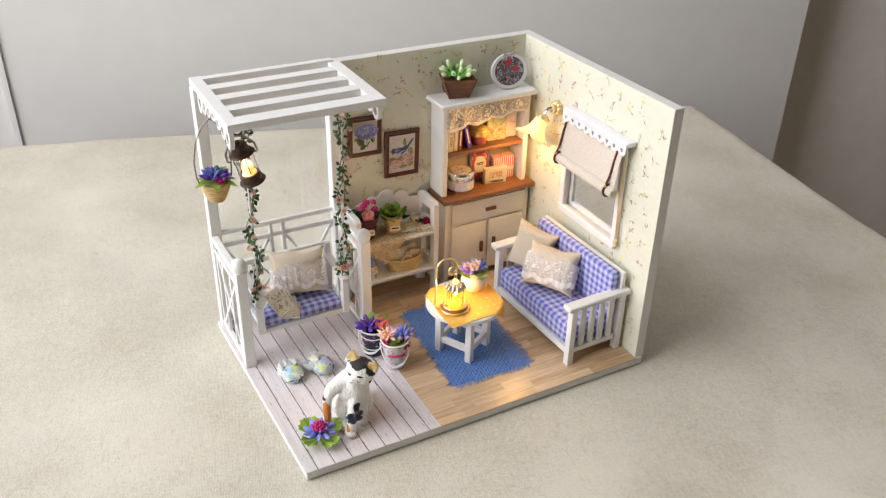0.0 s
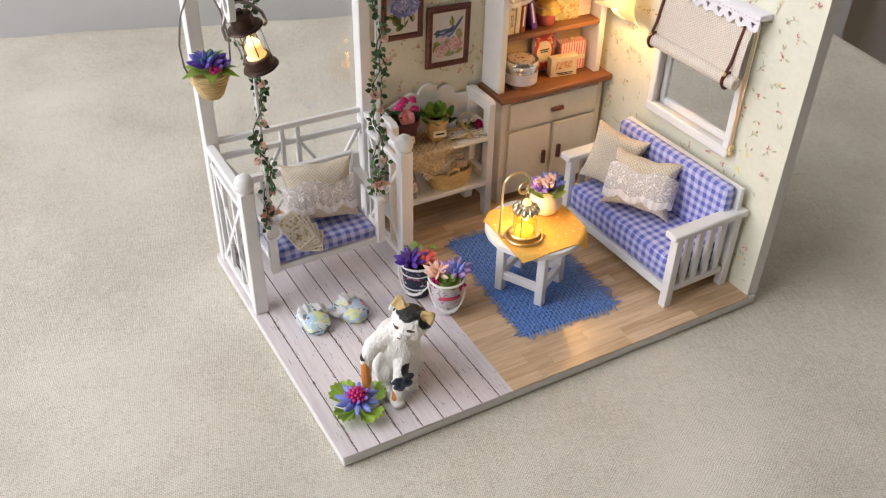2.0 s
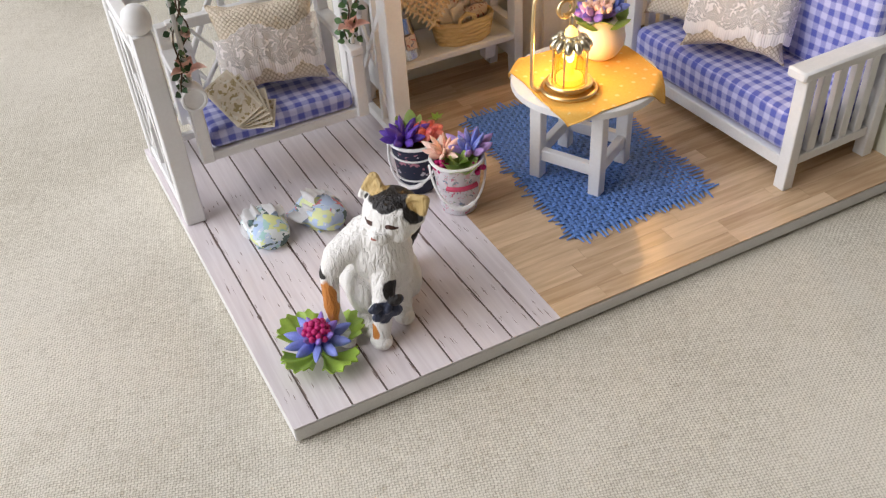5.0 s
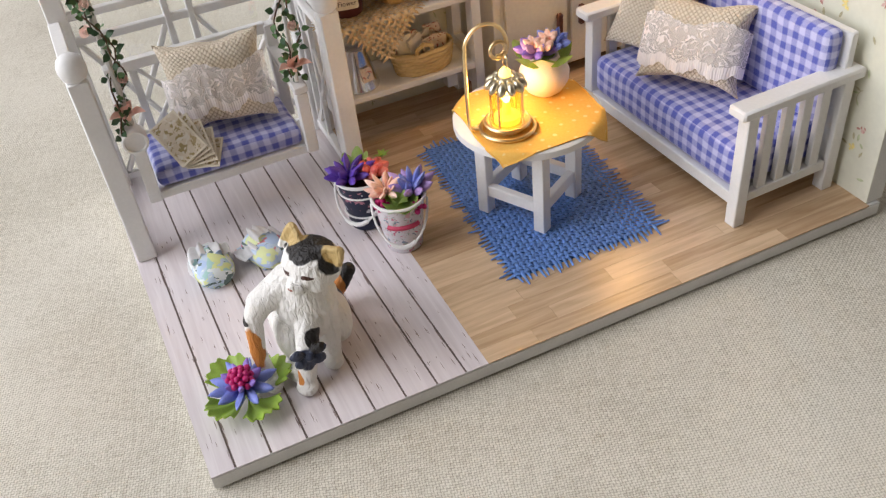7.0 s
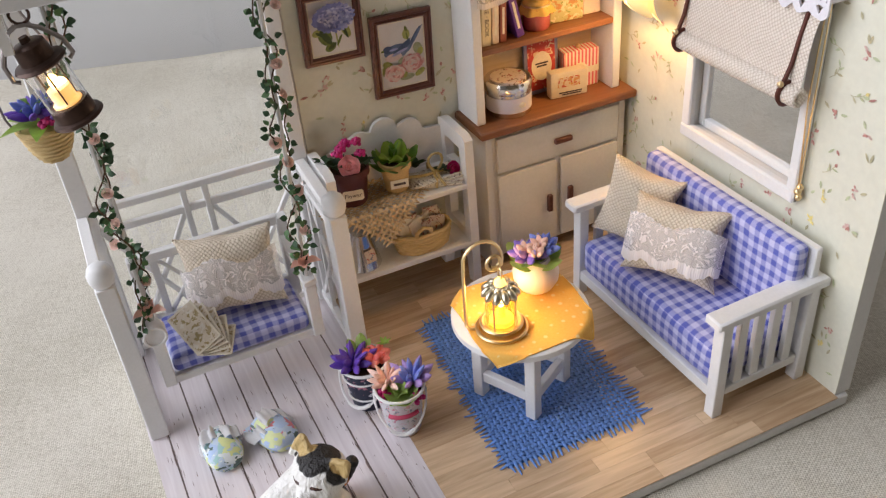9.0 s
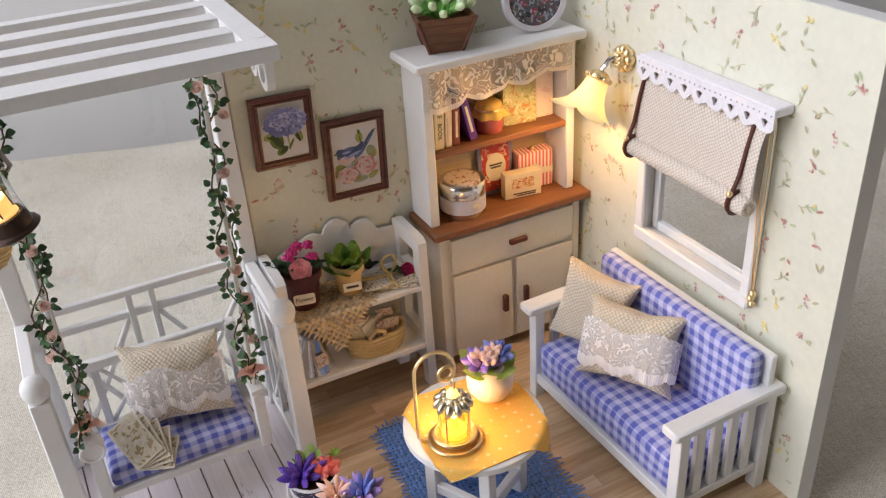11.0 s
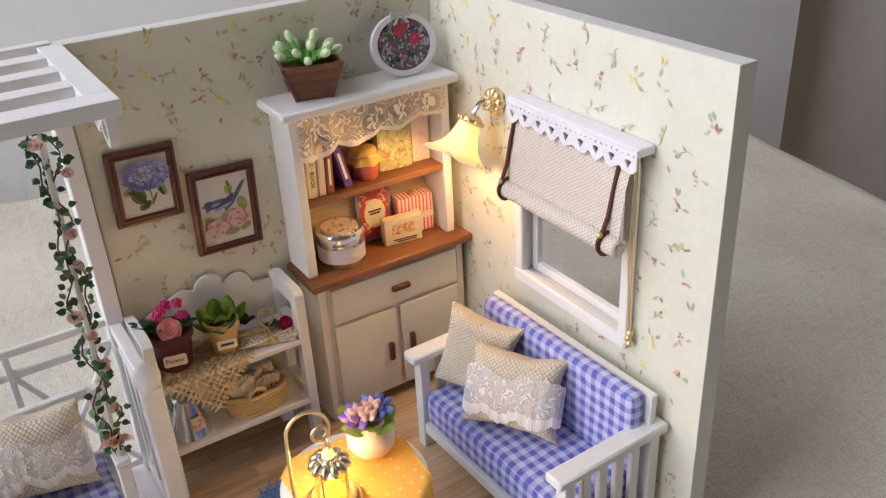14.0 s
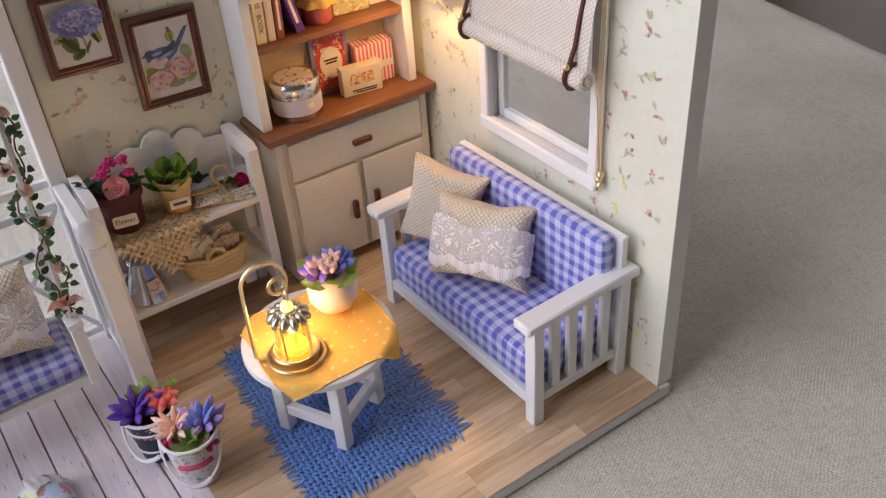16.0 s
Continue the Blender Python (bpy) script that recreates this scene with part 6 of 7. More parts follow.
# ---- vase of flowers ----
VX, VY = 11.5, 5.45
vase = thing("vase", (VX, VY, 3.2), "round blush-white vase of purple and pink flowers on the table", "vase")
part("vase_body", lathe([(0, 3.2), (0.32, 3.2), (0.5, 3.34), (0.66, 3.62), (0.68, 3.88), (0.57, 4.16), (0.38, 4.34), (0.3, 4.34), (0.3, 4.25), (0, 4.2)], (VX, VY, 0), 30), material("blush_ceramic", (0.84, 0.74, 0.68), 0.35, var=0.05), vase)
spoons(vase, (VX, VY, 4.36), 6, 0.86, 0.74, 10, LEAFW, 60)
bloom(vase, "violet_flower", (VX - 0.2, VY + 0.05, 4.42), 7, 0.6, 0.3, 16, (VIOLET, MAUVE), 61)
bloom(vase, "blue_flower", (VX + 0.28, VY + 0.02, 4.45), 7, 0.56, 0.28, 26, (BLUEV, BLUEP), 62)
for k, (dx, dy, dz) in enumerate(((-0.12, -0.28, 0.42), (0.12, -0.05, 0.5), (-0.3, 0.05, 0.42))):
    bloom(vase, "pink_bud", (VX + dx, VY + dy, 4.2 + dz), 5, 0.3, 0.22, 40, (PEACH,), 63 + k, rings=1)

# ---- wall sconce ----
sconce = thing("wall_sconce", (18.4, 8.85, 10.9), "gold wall lamp with glowing tulip-shaped glass shade", "wall lamp")
own = bmesh.new()
ball((18.26, 8.87, 10.95), 0.28, 0.26, 0.26, own, 12)
boss = part("wall_rose", own, GOLD, sconce, "knobbly gold wall rose", smooth=70)
for i in range(8):
    a = 2 * math.pi * i / 8
    for r, x, size, turn in ((0.27, 18.36, (0.2, 0.17, 0.17), 0.0), (0.16, 18.12, (0.13, 0.1, 0.1), 0.4)):
        own = bmesh.new()
        ball((x, 8.87 + r * math.cos(a + turn), 10.95 + r * math.sin(a + turn)), *size, own, 8)
        part("knob", own, GOLD, boss, smooth=70)
part("arm", tube([(18.3, 8.87, 10.95), (18.1, 8.92, 11.05), (17.9, 9.0, 10.95), (17.75, 9.1, 10.7), (17.68, 9.15, 10.45)], 0.08, 8), SILVER, sconce, "curved pale metal arm")
AX = Vector((-0.53, 0.0, -0.85)).normalized()
m = Matrix.Translation((17.72, 9.15, 10.5)) @ Vector((0, 0, 1)).rotation_difference(AX).to_matrix().to_4x4()
own = lathe([(0, -0.12), (0.2, -0.1), (0.34, 0.02), (0.4, 0.14), (0.36, 0.2), (0.1, 0.16), (0, 0.16)], seg=16, m=m)
for i in range(9):
    a = 2 * math.pi * i / 9
    ball(m @ Vector((0.38 * math.cos(a), 0.38 * math.sin(a), 0.12)), 0.09, bm=own, seg=6)
part("cup", own, GOLD, sconce, "gold beaded cup", smooth=70)
own = bmesh.new()
rings = []
NP = 5
for s in range(13):
    k = s / 12
    ring_ = []
    for i in range(50):
        a = 2 * math.pi * i / 50
        lobe = abs(math.cos(NP * a / 2)) ** 0.8
        r = 0.33 + 0.22 * k + 0.52 * k ** 3.2 * (0.45 + 0.75 * lobe)
        z = 0.1 + 1.35 * k - 0.28 * k ** 3 * (1 - lobe) - 0.10 * k ** 6 * lobe
        ring_.append(own.verts.new(m @ Vector((r * math.cos(a), r * math.sin(a), z))))
    rings.append(ring_)
for r0, r1 in zip(rings, rings[1:]):
    for i in range(50):
        own.faces.new((r0[i], r0[(i + 1) % 50], r1[(i + 1) % 50], r1[i]))


def lit_shade():
    """Frosted tulip glass with a lamp inside: brightest by the bulb."""
    mt = bpy.data.materials.new("lit_tulip_glass")
    mt.use_nodes = True
    t = mt.node_tree
    b = t.nodes["Principled BSDF"]
    b.inputs["Base Color"].default_value = (0.85, 0.75, 0.5, 1)
    b.inputs["Roughness"].default_value = 0.35
    co = t.nodes.new("ShaderNodeTexCoord")
    mp = t.nodes.new("ShaderNodeMapping")
    mp.inputs["Scale"].default_value = (100, 100, 100)
    t.links.new(co.outputs["Object"], mp.inputs[0])
    d = t.nodes.new("ShaderNodeVectorMath")
    d.operation = "DISTANCE"
    t.links.new(mp.outputs[0], d.inputs[0])
    d.inputs[1].default_value = Vector((17.25, 9.15, 9.7)) - Vector((18.4, 8.85, 10.9))
    f = t.nodes.new("ShaderNodeMapRange")
    f.inputs["From Min"].default_value, f.inputs["From Max"].default_value = 0.3, 1.25
    f.inputs["To Min"].default_value, f.inputs["To Max"].default_value = 2.6, 0.12
    t.links.new(d.outputs["Value"], f.inputs[0])
    b.inputs["Emission Color"].default_value = (1.0, 0.53, 0.10, 1)
    t.links.new(f.outputs[0], b.inputs["Emission Strength"])
    return mt


shade = part("glass_shade", own, lit_shade(), sconce, "glowing yellow tulip glass shade", smooth=80)

# ---- things on the two-tier shelf ----
def pot(name, at, r0, r1, h, mat, label, rim=0.08):
    x, y, z = at
    t = thing(name, at, label, "plant pot")
    part("pot_body", lathe([(0, 0), (r0, 0), (r0 + 0.02, 0.03), (r1 - 0.04, h - 0.28), (r1 + rim * 0.4, h - 0.26), (r1 + rim * 0.5, h), (r1 - 0.04, h), (r1 - 0.06, h - 0.15), (0, h - 0.15)], at, 26), mat, t)
    part("soil", lathe([(0, h - 0.08), (r1 - 0.1, h - 0.1), (r1 - 0.06, h - 0.16)], at, 18, cap=False), SOIL, t, "dark soil")
    return t


def letters(text, size, m, mat, parent, name="lettering", label=""):
    """Raised lettering from the built-in font, m taking (u, v, w) into the place."""
    cu = bpy.data.curves.new("text", "FONT")
    cu.body, cu.size, cu.extrude, cu.align_x, cu.align_y, cu.resolution_u = text, size, 0.004, "CENTER", "CENTER", 2
    ob = bpy.data.objects.new("text", cu)
    scene.collection.objects.link(ob)
    me = bpy.data.meshes.new_from_object(ob.evaluated_get(bpy.context.evaluated_depsgraph_get()))
    bpy.data.objects.remove(ob)
    own = bmesh.new()
    own.from_mesh(me)
    bpy.data.meshes.remove(me)
    own.transform(m)
    return part(name, own, mat, parent, label, smooth=0)


def bars(rows, size, m, mat, parent, name="print_bars"):
    """Writing too small to read: rows of plain bars."""
    own = bmesh.new()
    for k, (w, dx) in enumerate(rows):
        box(-w / 2 + dx, w / 2 + dx, -k * size * 1.6 - size / 2, -k * size * 1.6 + size / 2, 0, 0.006, 0, own, m=m)
    return part(name, own, mat, parent, smooth=0)


def facing(x, y, z, rz=0.0, rx=0.0):
    """Takes (u, v, w) of a label into the place: facing the viewer, turned by rz, tipped back by rx."""
    return Matrix.Translation((x, y, z)) @ Matrix.Rotation(radians(rz), 4, "Z") @ Matrix.Rotation(radians(90 - rx), 4, "X")


MAROON = material("maroon_glaze", (0.075, 0.018, 0.022), 0.4, var=0.2, scale=2)
OCHRE = material("ochre_clay", (0.62, 0.44, 0.20), 0.6, var=0.15, scale=2, bump=0.2)
p1 = pot("flower_pot", (8.05, 11.45, 4.2), 0.48, 0.66, 1.3, MAROON, "maroon pot of pink and magenta roses with a label")
m = facing(7.93, 10.86, 4.72, -12, 14)
plate_1 = part("label_plate", plate([(-0.34, -0.13), (-0.28, -0.17), (0.28, -0.17), (0.34, -0.13), (0.34, 0.13), (0.28, 0.17), (-0.28, 0.17), (-0.34, 0.13)], [], 0.02, m), CARDW, p1, "cream label")
letters("Flower", 0.2, m @ Matrix.Translation((0, 0, 0.026)), INK, plate_1)
rose(p1, (7.98, 10.98, 5.72), 0.36, ROSEP, (-0.15, -0.9, 0.55), "pink_rose", 1)
for k, c in enumerate(((7.75, 11.3, 6.05), (8.1, 11.5, 6.25), (8.4, 11.3, 6.3), (8.45, 11.15, 5.95), (7.9, 11.35, 6.2))):
    berries(p1, c, 12, 0.16, 0.075, plastic("blossom_magenta", (0.42, 0.015, 0.14)) if k == 0 else bpy.data.materials["blossom_magenta"], k, "magenta_blossom")
leaves(p1, (7.6, 11.4, 5.6), 8, 0.55, 0.3, 20, LEAFD, 2, 0.5)
leaves(p1, (8.5, 11.25, 5.55), 8, 0.5, 0.28, 15, LEAFD, 3, 0.5)
leaves(p1, (7.3, 11.55, 5.75), 5, 0.4, 0.24, 30, LEAFD, 4, 0.5)

p2 = pot("flower_pot", (9.62, 11.4, 4.18), 0.36, 0.52, 1.1, OCHRE, "ochre clay pot with bright green succulent leaves")
m = facing(9.56, 10.93, 4.6, -10, 12)
plate_2 = part("label_plate", plate([(-0.3, -0.14), (0.3, -0.14), (0.3, 0.14), (-0.3, 0.14)], [], 0.02, m), CARDW, p2, "cream label")
bars(((0.4, 0), ), 0.08, m @ Matrix.Translation((0, 0, 0.021)), INK, plate_2)
spoons(p2, (9.6, 11.35, 5.15), 8, 0.92, 0.62, 22, LEAFM, 5)
spoons(p2, (9.6, 11.35, 5.25), 7, 0.72, 0.5, 48, LEAFL, 6)
leaves(p2, (9.6, 11.35, 5.35), 4, 0.6, 0.3, 74, LEAFM, 7)

news = thing("newspaper_bundle", (10.9, 11.2, 4.16), "folded newspapers tied with twine and a magenta rose", "newspapers")
NEWS = printed("newsprint", (0.82, 0.77, 0.68), [(0.30, 0.24, 0.20)], 0.1, 0.6, 0.8)
for k in range(4):
    m = Matrix.Translation((10.95, 11.25, 4.17 + 0.075 * k)) @ Matrix.Rotation(radians(-20 + 9 * k), 4, "Z")
    part("newspaper", box(-0.9 + 0.03 * k, 0.88, -0.55, 0.5 - 0.05 * k, 0, 0.065, 0.02, m=m), NEWS, news)
part("twine_tie", tube([(10.75, 10.68, 4.2), (10.8, 10.72, 4.5), (10.9, 11.3, 4.52), (10.95, 11.85, 4.5), (10.97, 11.88, 4.2)], 0.05, 6), TWINE, news, "straw twine")
part("twine_tie", tube([(10.05, 11.3, 4.5), (10.5, 11.1, 4.53), (11.0, 11.1, 4.55), (11.7, 11.1, 4.5)], 0.05, 6), TWINE, news, "straw twine")
for s in (-1, 1):
    part("twine_bow", tube([(10.95 + s * (0.3 * math.sin(a) * (0.4 + 0.6 * math.sin(a / 2))), 11.1, 4.6 + 0.32 * (1 - math.cos(a))) for a in [math.pi * 2 * i / 14 for i in range(15)]], 0.045, 6), TWINE, news, "straw bow")
part("twine_end", tube([(10.95, 11.05, 4.58), (10.9, 10.75, 4.5), (11.0, 10.5, 4.3)], 0.045, 6), TWINE, news)
rose(news, (11.5, 10.9, 4.62), 0.24, MAGENTA, (0.1, -0.9, 0.5), "magenta_rose", 9)
leaves(news, (11.2, 11.05, 4.55), 6, 0.4, 0.2, 20, LEAFD, 8, 0.5)
leaves(news, (10.45, 11.7, 4.55), 8, 0.5, 0.24, 35, LEAFD, 9, 0.5)


def woven_sheet(u0, u1, v0, v1, pitch, lift, place, wide=0.8, fray=0.25, seed=0):
    """Flat yarns woven over and under; place(u, v, w) puts a point. Returns the two sets as one bmesh."""
    rnd = random.Random(seed)
    own = bmesh.new()
    nu, nv = int((u1 - u0) / pitch), int((v1 - v0) / pitch)

    def yarn(path, full):
        rows = []
        for n_, (u, v, w) in enumerate(path):
            thin = 0.4 if n_ in (0, len(path) - 1) else 1.0
            across = (full[0] * thin, full[1] * thin)
            a = place(u - across[0], v - across[1], w)
            mid_ = place(u, v, w + lift * 0.45)
            b = place(u + across[0], v + across[1], w)
            rows.append([own.verts.new(a), own.verts.new(mid_), own.verts.new(b)])
        for r0, r1 in zip(rows, rows[1:]):
            for k in range(2):
                own.faces.new((r0[k], r1[k], r1[k + 1], r0[k + 1]))

    for i in range(nu):
        u = u0 + (i + 0.5) * pitch + rnd.uniform(-0.1, 0.1) * pitch
        e0, e1 = rnd.uniform(0.35, 1) * fray, rnd.uniform(0.35, 1) * fray
        path = [(u + rnd.uniform(-0.14, 0.14) * fray, v0 - e0, 0.0)]
        for j in range(nv + 1):
            path.append((u, v0 + j * pitch, lift * 0.4))
            if j < nv:
                path.append((u, v0 + (j + 0.5) * pitch, lift * (1 if (i + j) % 2 else -0.2)))
        path.append((u + rnd.uniform(-0.14, 0.14) * fray, v1 + e1, 0.0))
        yarn(path, (pitch * wide / 2, 0))
    for j in range(nv):
        v = v0 + (j + 0.5) * pitch + rnd.uniform(-0.1, 0.1) * pitch
        e0, e1 = rnd.uniform(0.35, 1) * fray, rnd.uniform(0.35, 1) * fray
        path = [(u0 - e0, v + rnd.uniform(-0.14, 0.14) * fray, 0.0)]
        for i in range(nu + 1):
            path.append((u0 + i * pitch, v, lift * 0.4))
            if i < nu:
                path.append((u0 + (i + 0.5) * pitch, v, lift * (-0.2 if (i + j) % 2 else 1)))
        path.append((u1 + e1, v + rnd.uniform(-0.14, 0.14) * fray, 0.0))
        yarn(path, (0, -pitch * wide / 2))
    return own


def jute_place(u, v, w):
    """A square laid cornerwise on the shelf board, one corner hanging over its front edge."""
    ca = math.sqrt(0.5)
    x, y = 8.65 + (u - v) * ca, 11.15 + (u + v) * ca
    z = 4.16 + w
    if y < 10.4:
        over = 10.4 - y
        x, y, z = x + 0.1 * over, 10.38 - 0.12 * over - w, 4.16 - over
    return Vector((x, y, z))


JUTEY = material("jute_yarn", (0.60, 0.46, 0.28), 0.85, var=0.5, scale=3, bump=0.8, bump_scale=14)
jute = thing("jute_mat", (8.65, 11.1, 4.15), "frayed jute mat hanging over the shelf edge", "mat")
tagged(part("jute_weave", woven_sheet(-1.42, 1.35, -1.42, 1.35, 0.165, 0.055, jute_place, 0.58, 0.2, 5), JUTEY, jute, "open woven jute yarn", smooth=60), kind="stuff")

RUG = [Vector((8.75, 2.3, 0)), Vector((13.15, 2.15, 0)), Vector((13.55, 8.9, 0)), Vector((9.2, 9.2, 0))]


def rug_place(u, v, w):
    p = (RUG[0] * (1 - u / 4.4) + RUG[1] * (u / 4.4)) * (1 - v / 6.8) + (RUG[3] * (1 - u / 4.4) + RUG[2] * (u / 4.4)) * (v / 6.8)
    return Vector((p.x, p.y, 0.035 + w + 0.02 * noise.noise(Vector((u, v, 3)))))


RUGYARN = material("rug_yarn", (0.135, 0.275, 0.66), 0.42, var=0.55, scale=9, bump=0.7, bump_scale=14)
rug = thing("rug", (11.1, 5.6, 0), "blue woven burlap rug with frayed edges under the table", "rug")
tagged(part("woven_yarn", woven_sheet(0, 4.4, 0, 6.8, 0.155, 0.065, rug_place, 0.68, 0.42, 9), RUGYARN, rug, "flat blue woven yarn", smooth=60), kind="stuff")
# flat dark blue sheet: the shade in the weave's gaps, put into colour
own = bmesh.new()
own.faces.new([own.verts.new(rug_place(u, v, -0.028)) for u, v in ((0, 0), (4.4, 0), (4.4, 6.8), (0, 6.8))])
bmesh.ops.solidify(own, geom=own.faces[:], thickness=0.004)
part("shadow_backing", own, material("rug_gap_shade", (0.07, 0.15, 0.42), 0.9, var=0.3), rug, "dark blue sheet standing in for shade between the yarns")

can = thing("milk_can", (7.98, 11.15, 1.82), "shiny silver conical can with a small label", "can")
part("can_body", lathe([(0, 0), (0.62, 0), (0.65, 0.06), (0.36, 1.25), (0.4, 1.36), (0.33, 1.42), (0, 1.42)], (7.98, 11.15, 1.83), 28), SILVER, can)
m = facing(8.11, 10.60, 2.42, 14, 14)
part("label_plate", plate([(-0.2, -0.22), (0.2, -0.22), (0.2, 0.22), (-0.2, 0.22)], [], 0.015, m), printed("can_label", (0.72, 0.60, 0.52), [(0.5, 0.14, 0.12), (0.15, 0.2, 0.3)], 0.12, 0.5), can, "printed paper label")
part("can_handle", tube([(7.5, 11.1, 2.9), (7.3, 11.05, 2.6), (7.35, 11.05, 2.1)], 0.04, 5), SILVER, can)

basket = thing("straw_basket", (10.2, 11.1, 1.82), "oval straw basket holding rolled papers and packets", "basket")
for k in range(6):
    z = 1.9 + k * 0.13
    g = 1 + 0.03 * k
    own = tube([(10.2 + (0.9 * g + 0.015 * math.sin(i * 2.1 + k)) * math.cos(2 * math.pi * i / 34), 11.1 + 0.52 * g * math.sin(2 * math.pi * i / 34), z + 0.02 * math.sin(i * 1.3 + k)) for i in range(34)], 0.085, 6, closed=True)
    part("straw_coil", own, STRAW, basket)
part("basket_floor", lathe([(0, 0.0), (0.8, 0.0), (0.8, 0.15), (0, 0.15)], (0, 0, 0), 20, m=Matrix.Translation((10.2, 11.1, 1.84)) @ Matrix.Diagonal((1, 0.58, 1, 1))), STRAW, basket)
part("loop_handle", tube([(9.8 + 0.0, 10.55, 2.45), (9.82, 10.52, 2.75), (10.05, 10.5, 2.92), (10.32, 10.52, 2.8), (10.38, 10.55, 2.45)], 0.075, 6), STRAW, basket, "straw loop handle")
rnd = random.Random(12)
KRAFT = printed("kraft_packets", (0.74, 0.62, 0.50), [(0.76, 0.70, 0.62), (0.42, 0.12, 0.09), (0.50, 0.30, 0.18)], 0.16, 0.5)
for k in range(10):
    m = Matrix.Translation((9.55 + 0.145 * k, 11.15 + rnd.uniform(-0.18, 0.18), 2.2)) @ Matrix.Rotation(rnd.uniform(-0.5, 0.5), 4, "Z") @ Matrix.Rotation(rnd.uniform(-0.35, 0.35), 4, "Y")
    part("paper_packet", box(-0.28, 0.28, -0.05, 0.05, 0, rnd.uniform(0.65, 1.05), 0.02, m=m), CARDW if k % 3 == 1 else KRAFT, basket, "small printed paper packet")

# ---- things in the hutch ----
tin = thing("round_tin", (14.0, 11.7, 5.75), "round silver tin with lavender band and floral lid", "tin")
TX, TY = 14.03, 11.62
part("tin_body", lathe([(0, 0), (0.74, 0), (0.76, 0.03), (0.76, 0.9), (0, 0.9)], (TX, TY, 5.76), 34), SILVER, tin)
lid = part("lid", lathe([(0, 0.84), (0.79, 0.84), (0.8, 0.87), (0.8, 1.16), (0.76, 1.22), (0.68, 1.19), (0, 1.19)], (TX, TY, 5.76), 34), SILVER, tin, "polished silver lid")
part("lid_label", lathe([(0, 1.19), (0.6, 1.19), (0.6, 1.24), (0, 1.24)], (TX, TY, 5.76), 30), printed("lid_floral", (0.80, 0.70, 0.62), [(0.42, 0.08, 0.08), (0.25, 0.16, 0.10)], 0.17, 0.42), lid, "cream floral lid label")
band = part("paper_band", lathe([(0.775, 0.2), (0.78, 0.2), (0.78, 0.72), (0.775, 0.72)], (TX, TY, 5.76), 34, cap=False), material("lavender_band", (0.60, 0.58, 0.66), 0.6, var=0.06), tin, "pale lavender band")
part("seal", ball((TX + 0.1, TY - 0.79, 6.22), 0.13, 0.03, 0.1, seg=10), CARDW, band, "round cream seal")


def carton(name, x0, x1, y0, y1, z0, z1, mat, label, category="box", rz=0.0, rx=0.0):
    c = ((x0 + x1) / 2, (y0 + y1) / 2, z0)
    t = thing(name, c, label, category, rz=rz, rx=rx)
    w, d = (x1 - x0) / 2, (y1 - y0) / 2
    part("carton", box(-w, w, -d, d, 0.0, z1 - z0, 0.02), mat, t, local=True)
    return t, w, d, z1 - z0


SOAP = material("soap_card", (0.72, 0.64, 0.48), 0.5, var=0.1, scale=2)
t, w, d, h = carton("soap_box", 15.6, 16.95, 11.35, 11.75, 5.76, 6.68, SOAP, "cream soap carton with red lettering on the worktop", rz=-8)
REDP = material("red_print", (0.55, 0.08, 0.05), 0.5, var=0.15)
loc = lambda x, y, z: t.matrix_world @ Vector((x * CM, y * CM, z * CM)) / CM
mm = Matrix.Translation(loc(0, -d - 0.004, h * 0.62)) @ Matrix.Rotation(radians(-8), 4, "Z") @ Matrix.Rotation(radians(90), 4, "X")
part("printed_flower", box(-0.42, 0.4, -0.2, 0.16, 0, 0.006, 0, m=mm), printed("soap_print", (0.72, 0.60, 0.42), [(0.55, 0.10, 0.06), (0.62, 0.30, 0.10)], 0.13, 0.75), t, "red printed flower", smooth=0)
bars(((0.85, 0.05), (0.7, 0.1)), 0.045, mm @ Matrix.Translation((0, -0.4, 0)), INK, t)


def striped(name, a, b_, pitch):
    m_, tr, b, uv, u, v = blank(name, 0.55)
    s = math_node(tr, "SINE", math_node(tr, "MULTIPLY", u, 2 * math.pi / pitch))
    tr.links.new(mix_colour(tr, math_node(tr, "ADD", math_node(tr, "MULTIPLY", s, 4.0), 0.5, clamp=True), a, b_), b.inputs["Base Color"])
    return m_


t, w, d, h = carton("candy_box", 16.35, 17.68, 11.75, 12.3, 5.76, 7.12, striped("candy_stripe", (0.80, 0.72, 0.66), (0.72, 0.16, 0.20), 0.135), "pink and cream striped carton with gold knob", rz=-6)
part("oval_seal", lathe([(0, 0), (0.3, 0), (0.3, 0.01), (0, 0.01)], (0, 0, 0), 22, m=Matrix.Translation((-0.05, -d, 0.62)) @ Matrix.Rotation(radians(90), 4, "X")), CARDW, t, "cream oval seal", local=True)
part("band", box(-w - 0.005, w + 0.005, -d - 0.008, -d + 0.01, 0.5, 0.72, 0), CARDW, t, "cream band", local=True)
part("knob", ball((0, 0, h + 0.06), 0.09, seg=10), GOLD, t, "gold knob", local=True)
t, w, d, h = carton("framed_card", 14.95, 16.3, 12.1, 12.22, 5.76, 7.75, material("slate_frame", (0.24, 0.24, 0.36), 0.5, var=0.1), "dark framed card with red flowers standing in the hutch", "card", rx=-3)
part("card_print", box(-w + 0.14, w - 0.14, -d - 0.012, -d + 0.01, 0.16, h - 0.14, 0), printed("red_floral", (0.55, 0.07, 0.06), [(0.74, 0.30, 0.22), (0.80, 0.62, 0.42)], 0.2, 0.45), t, "red floral print", local=True)
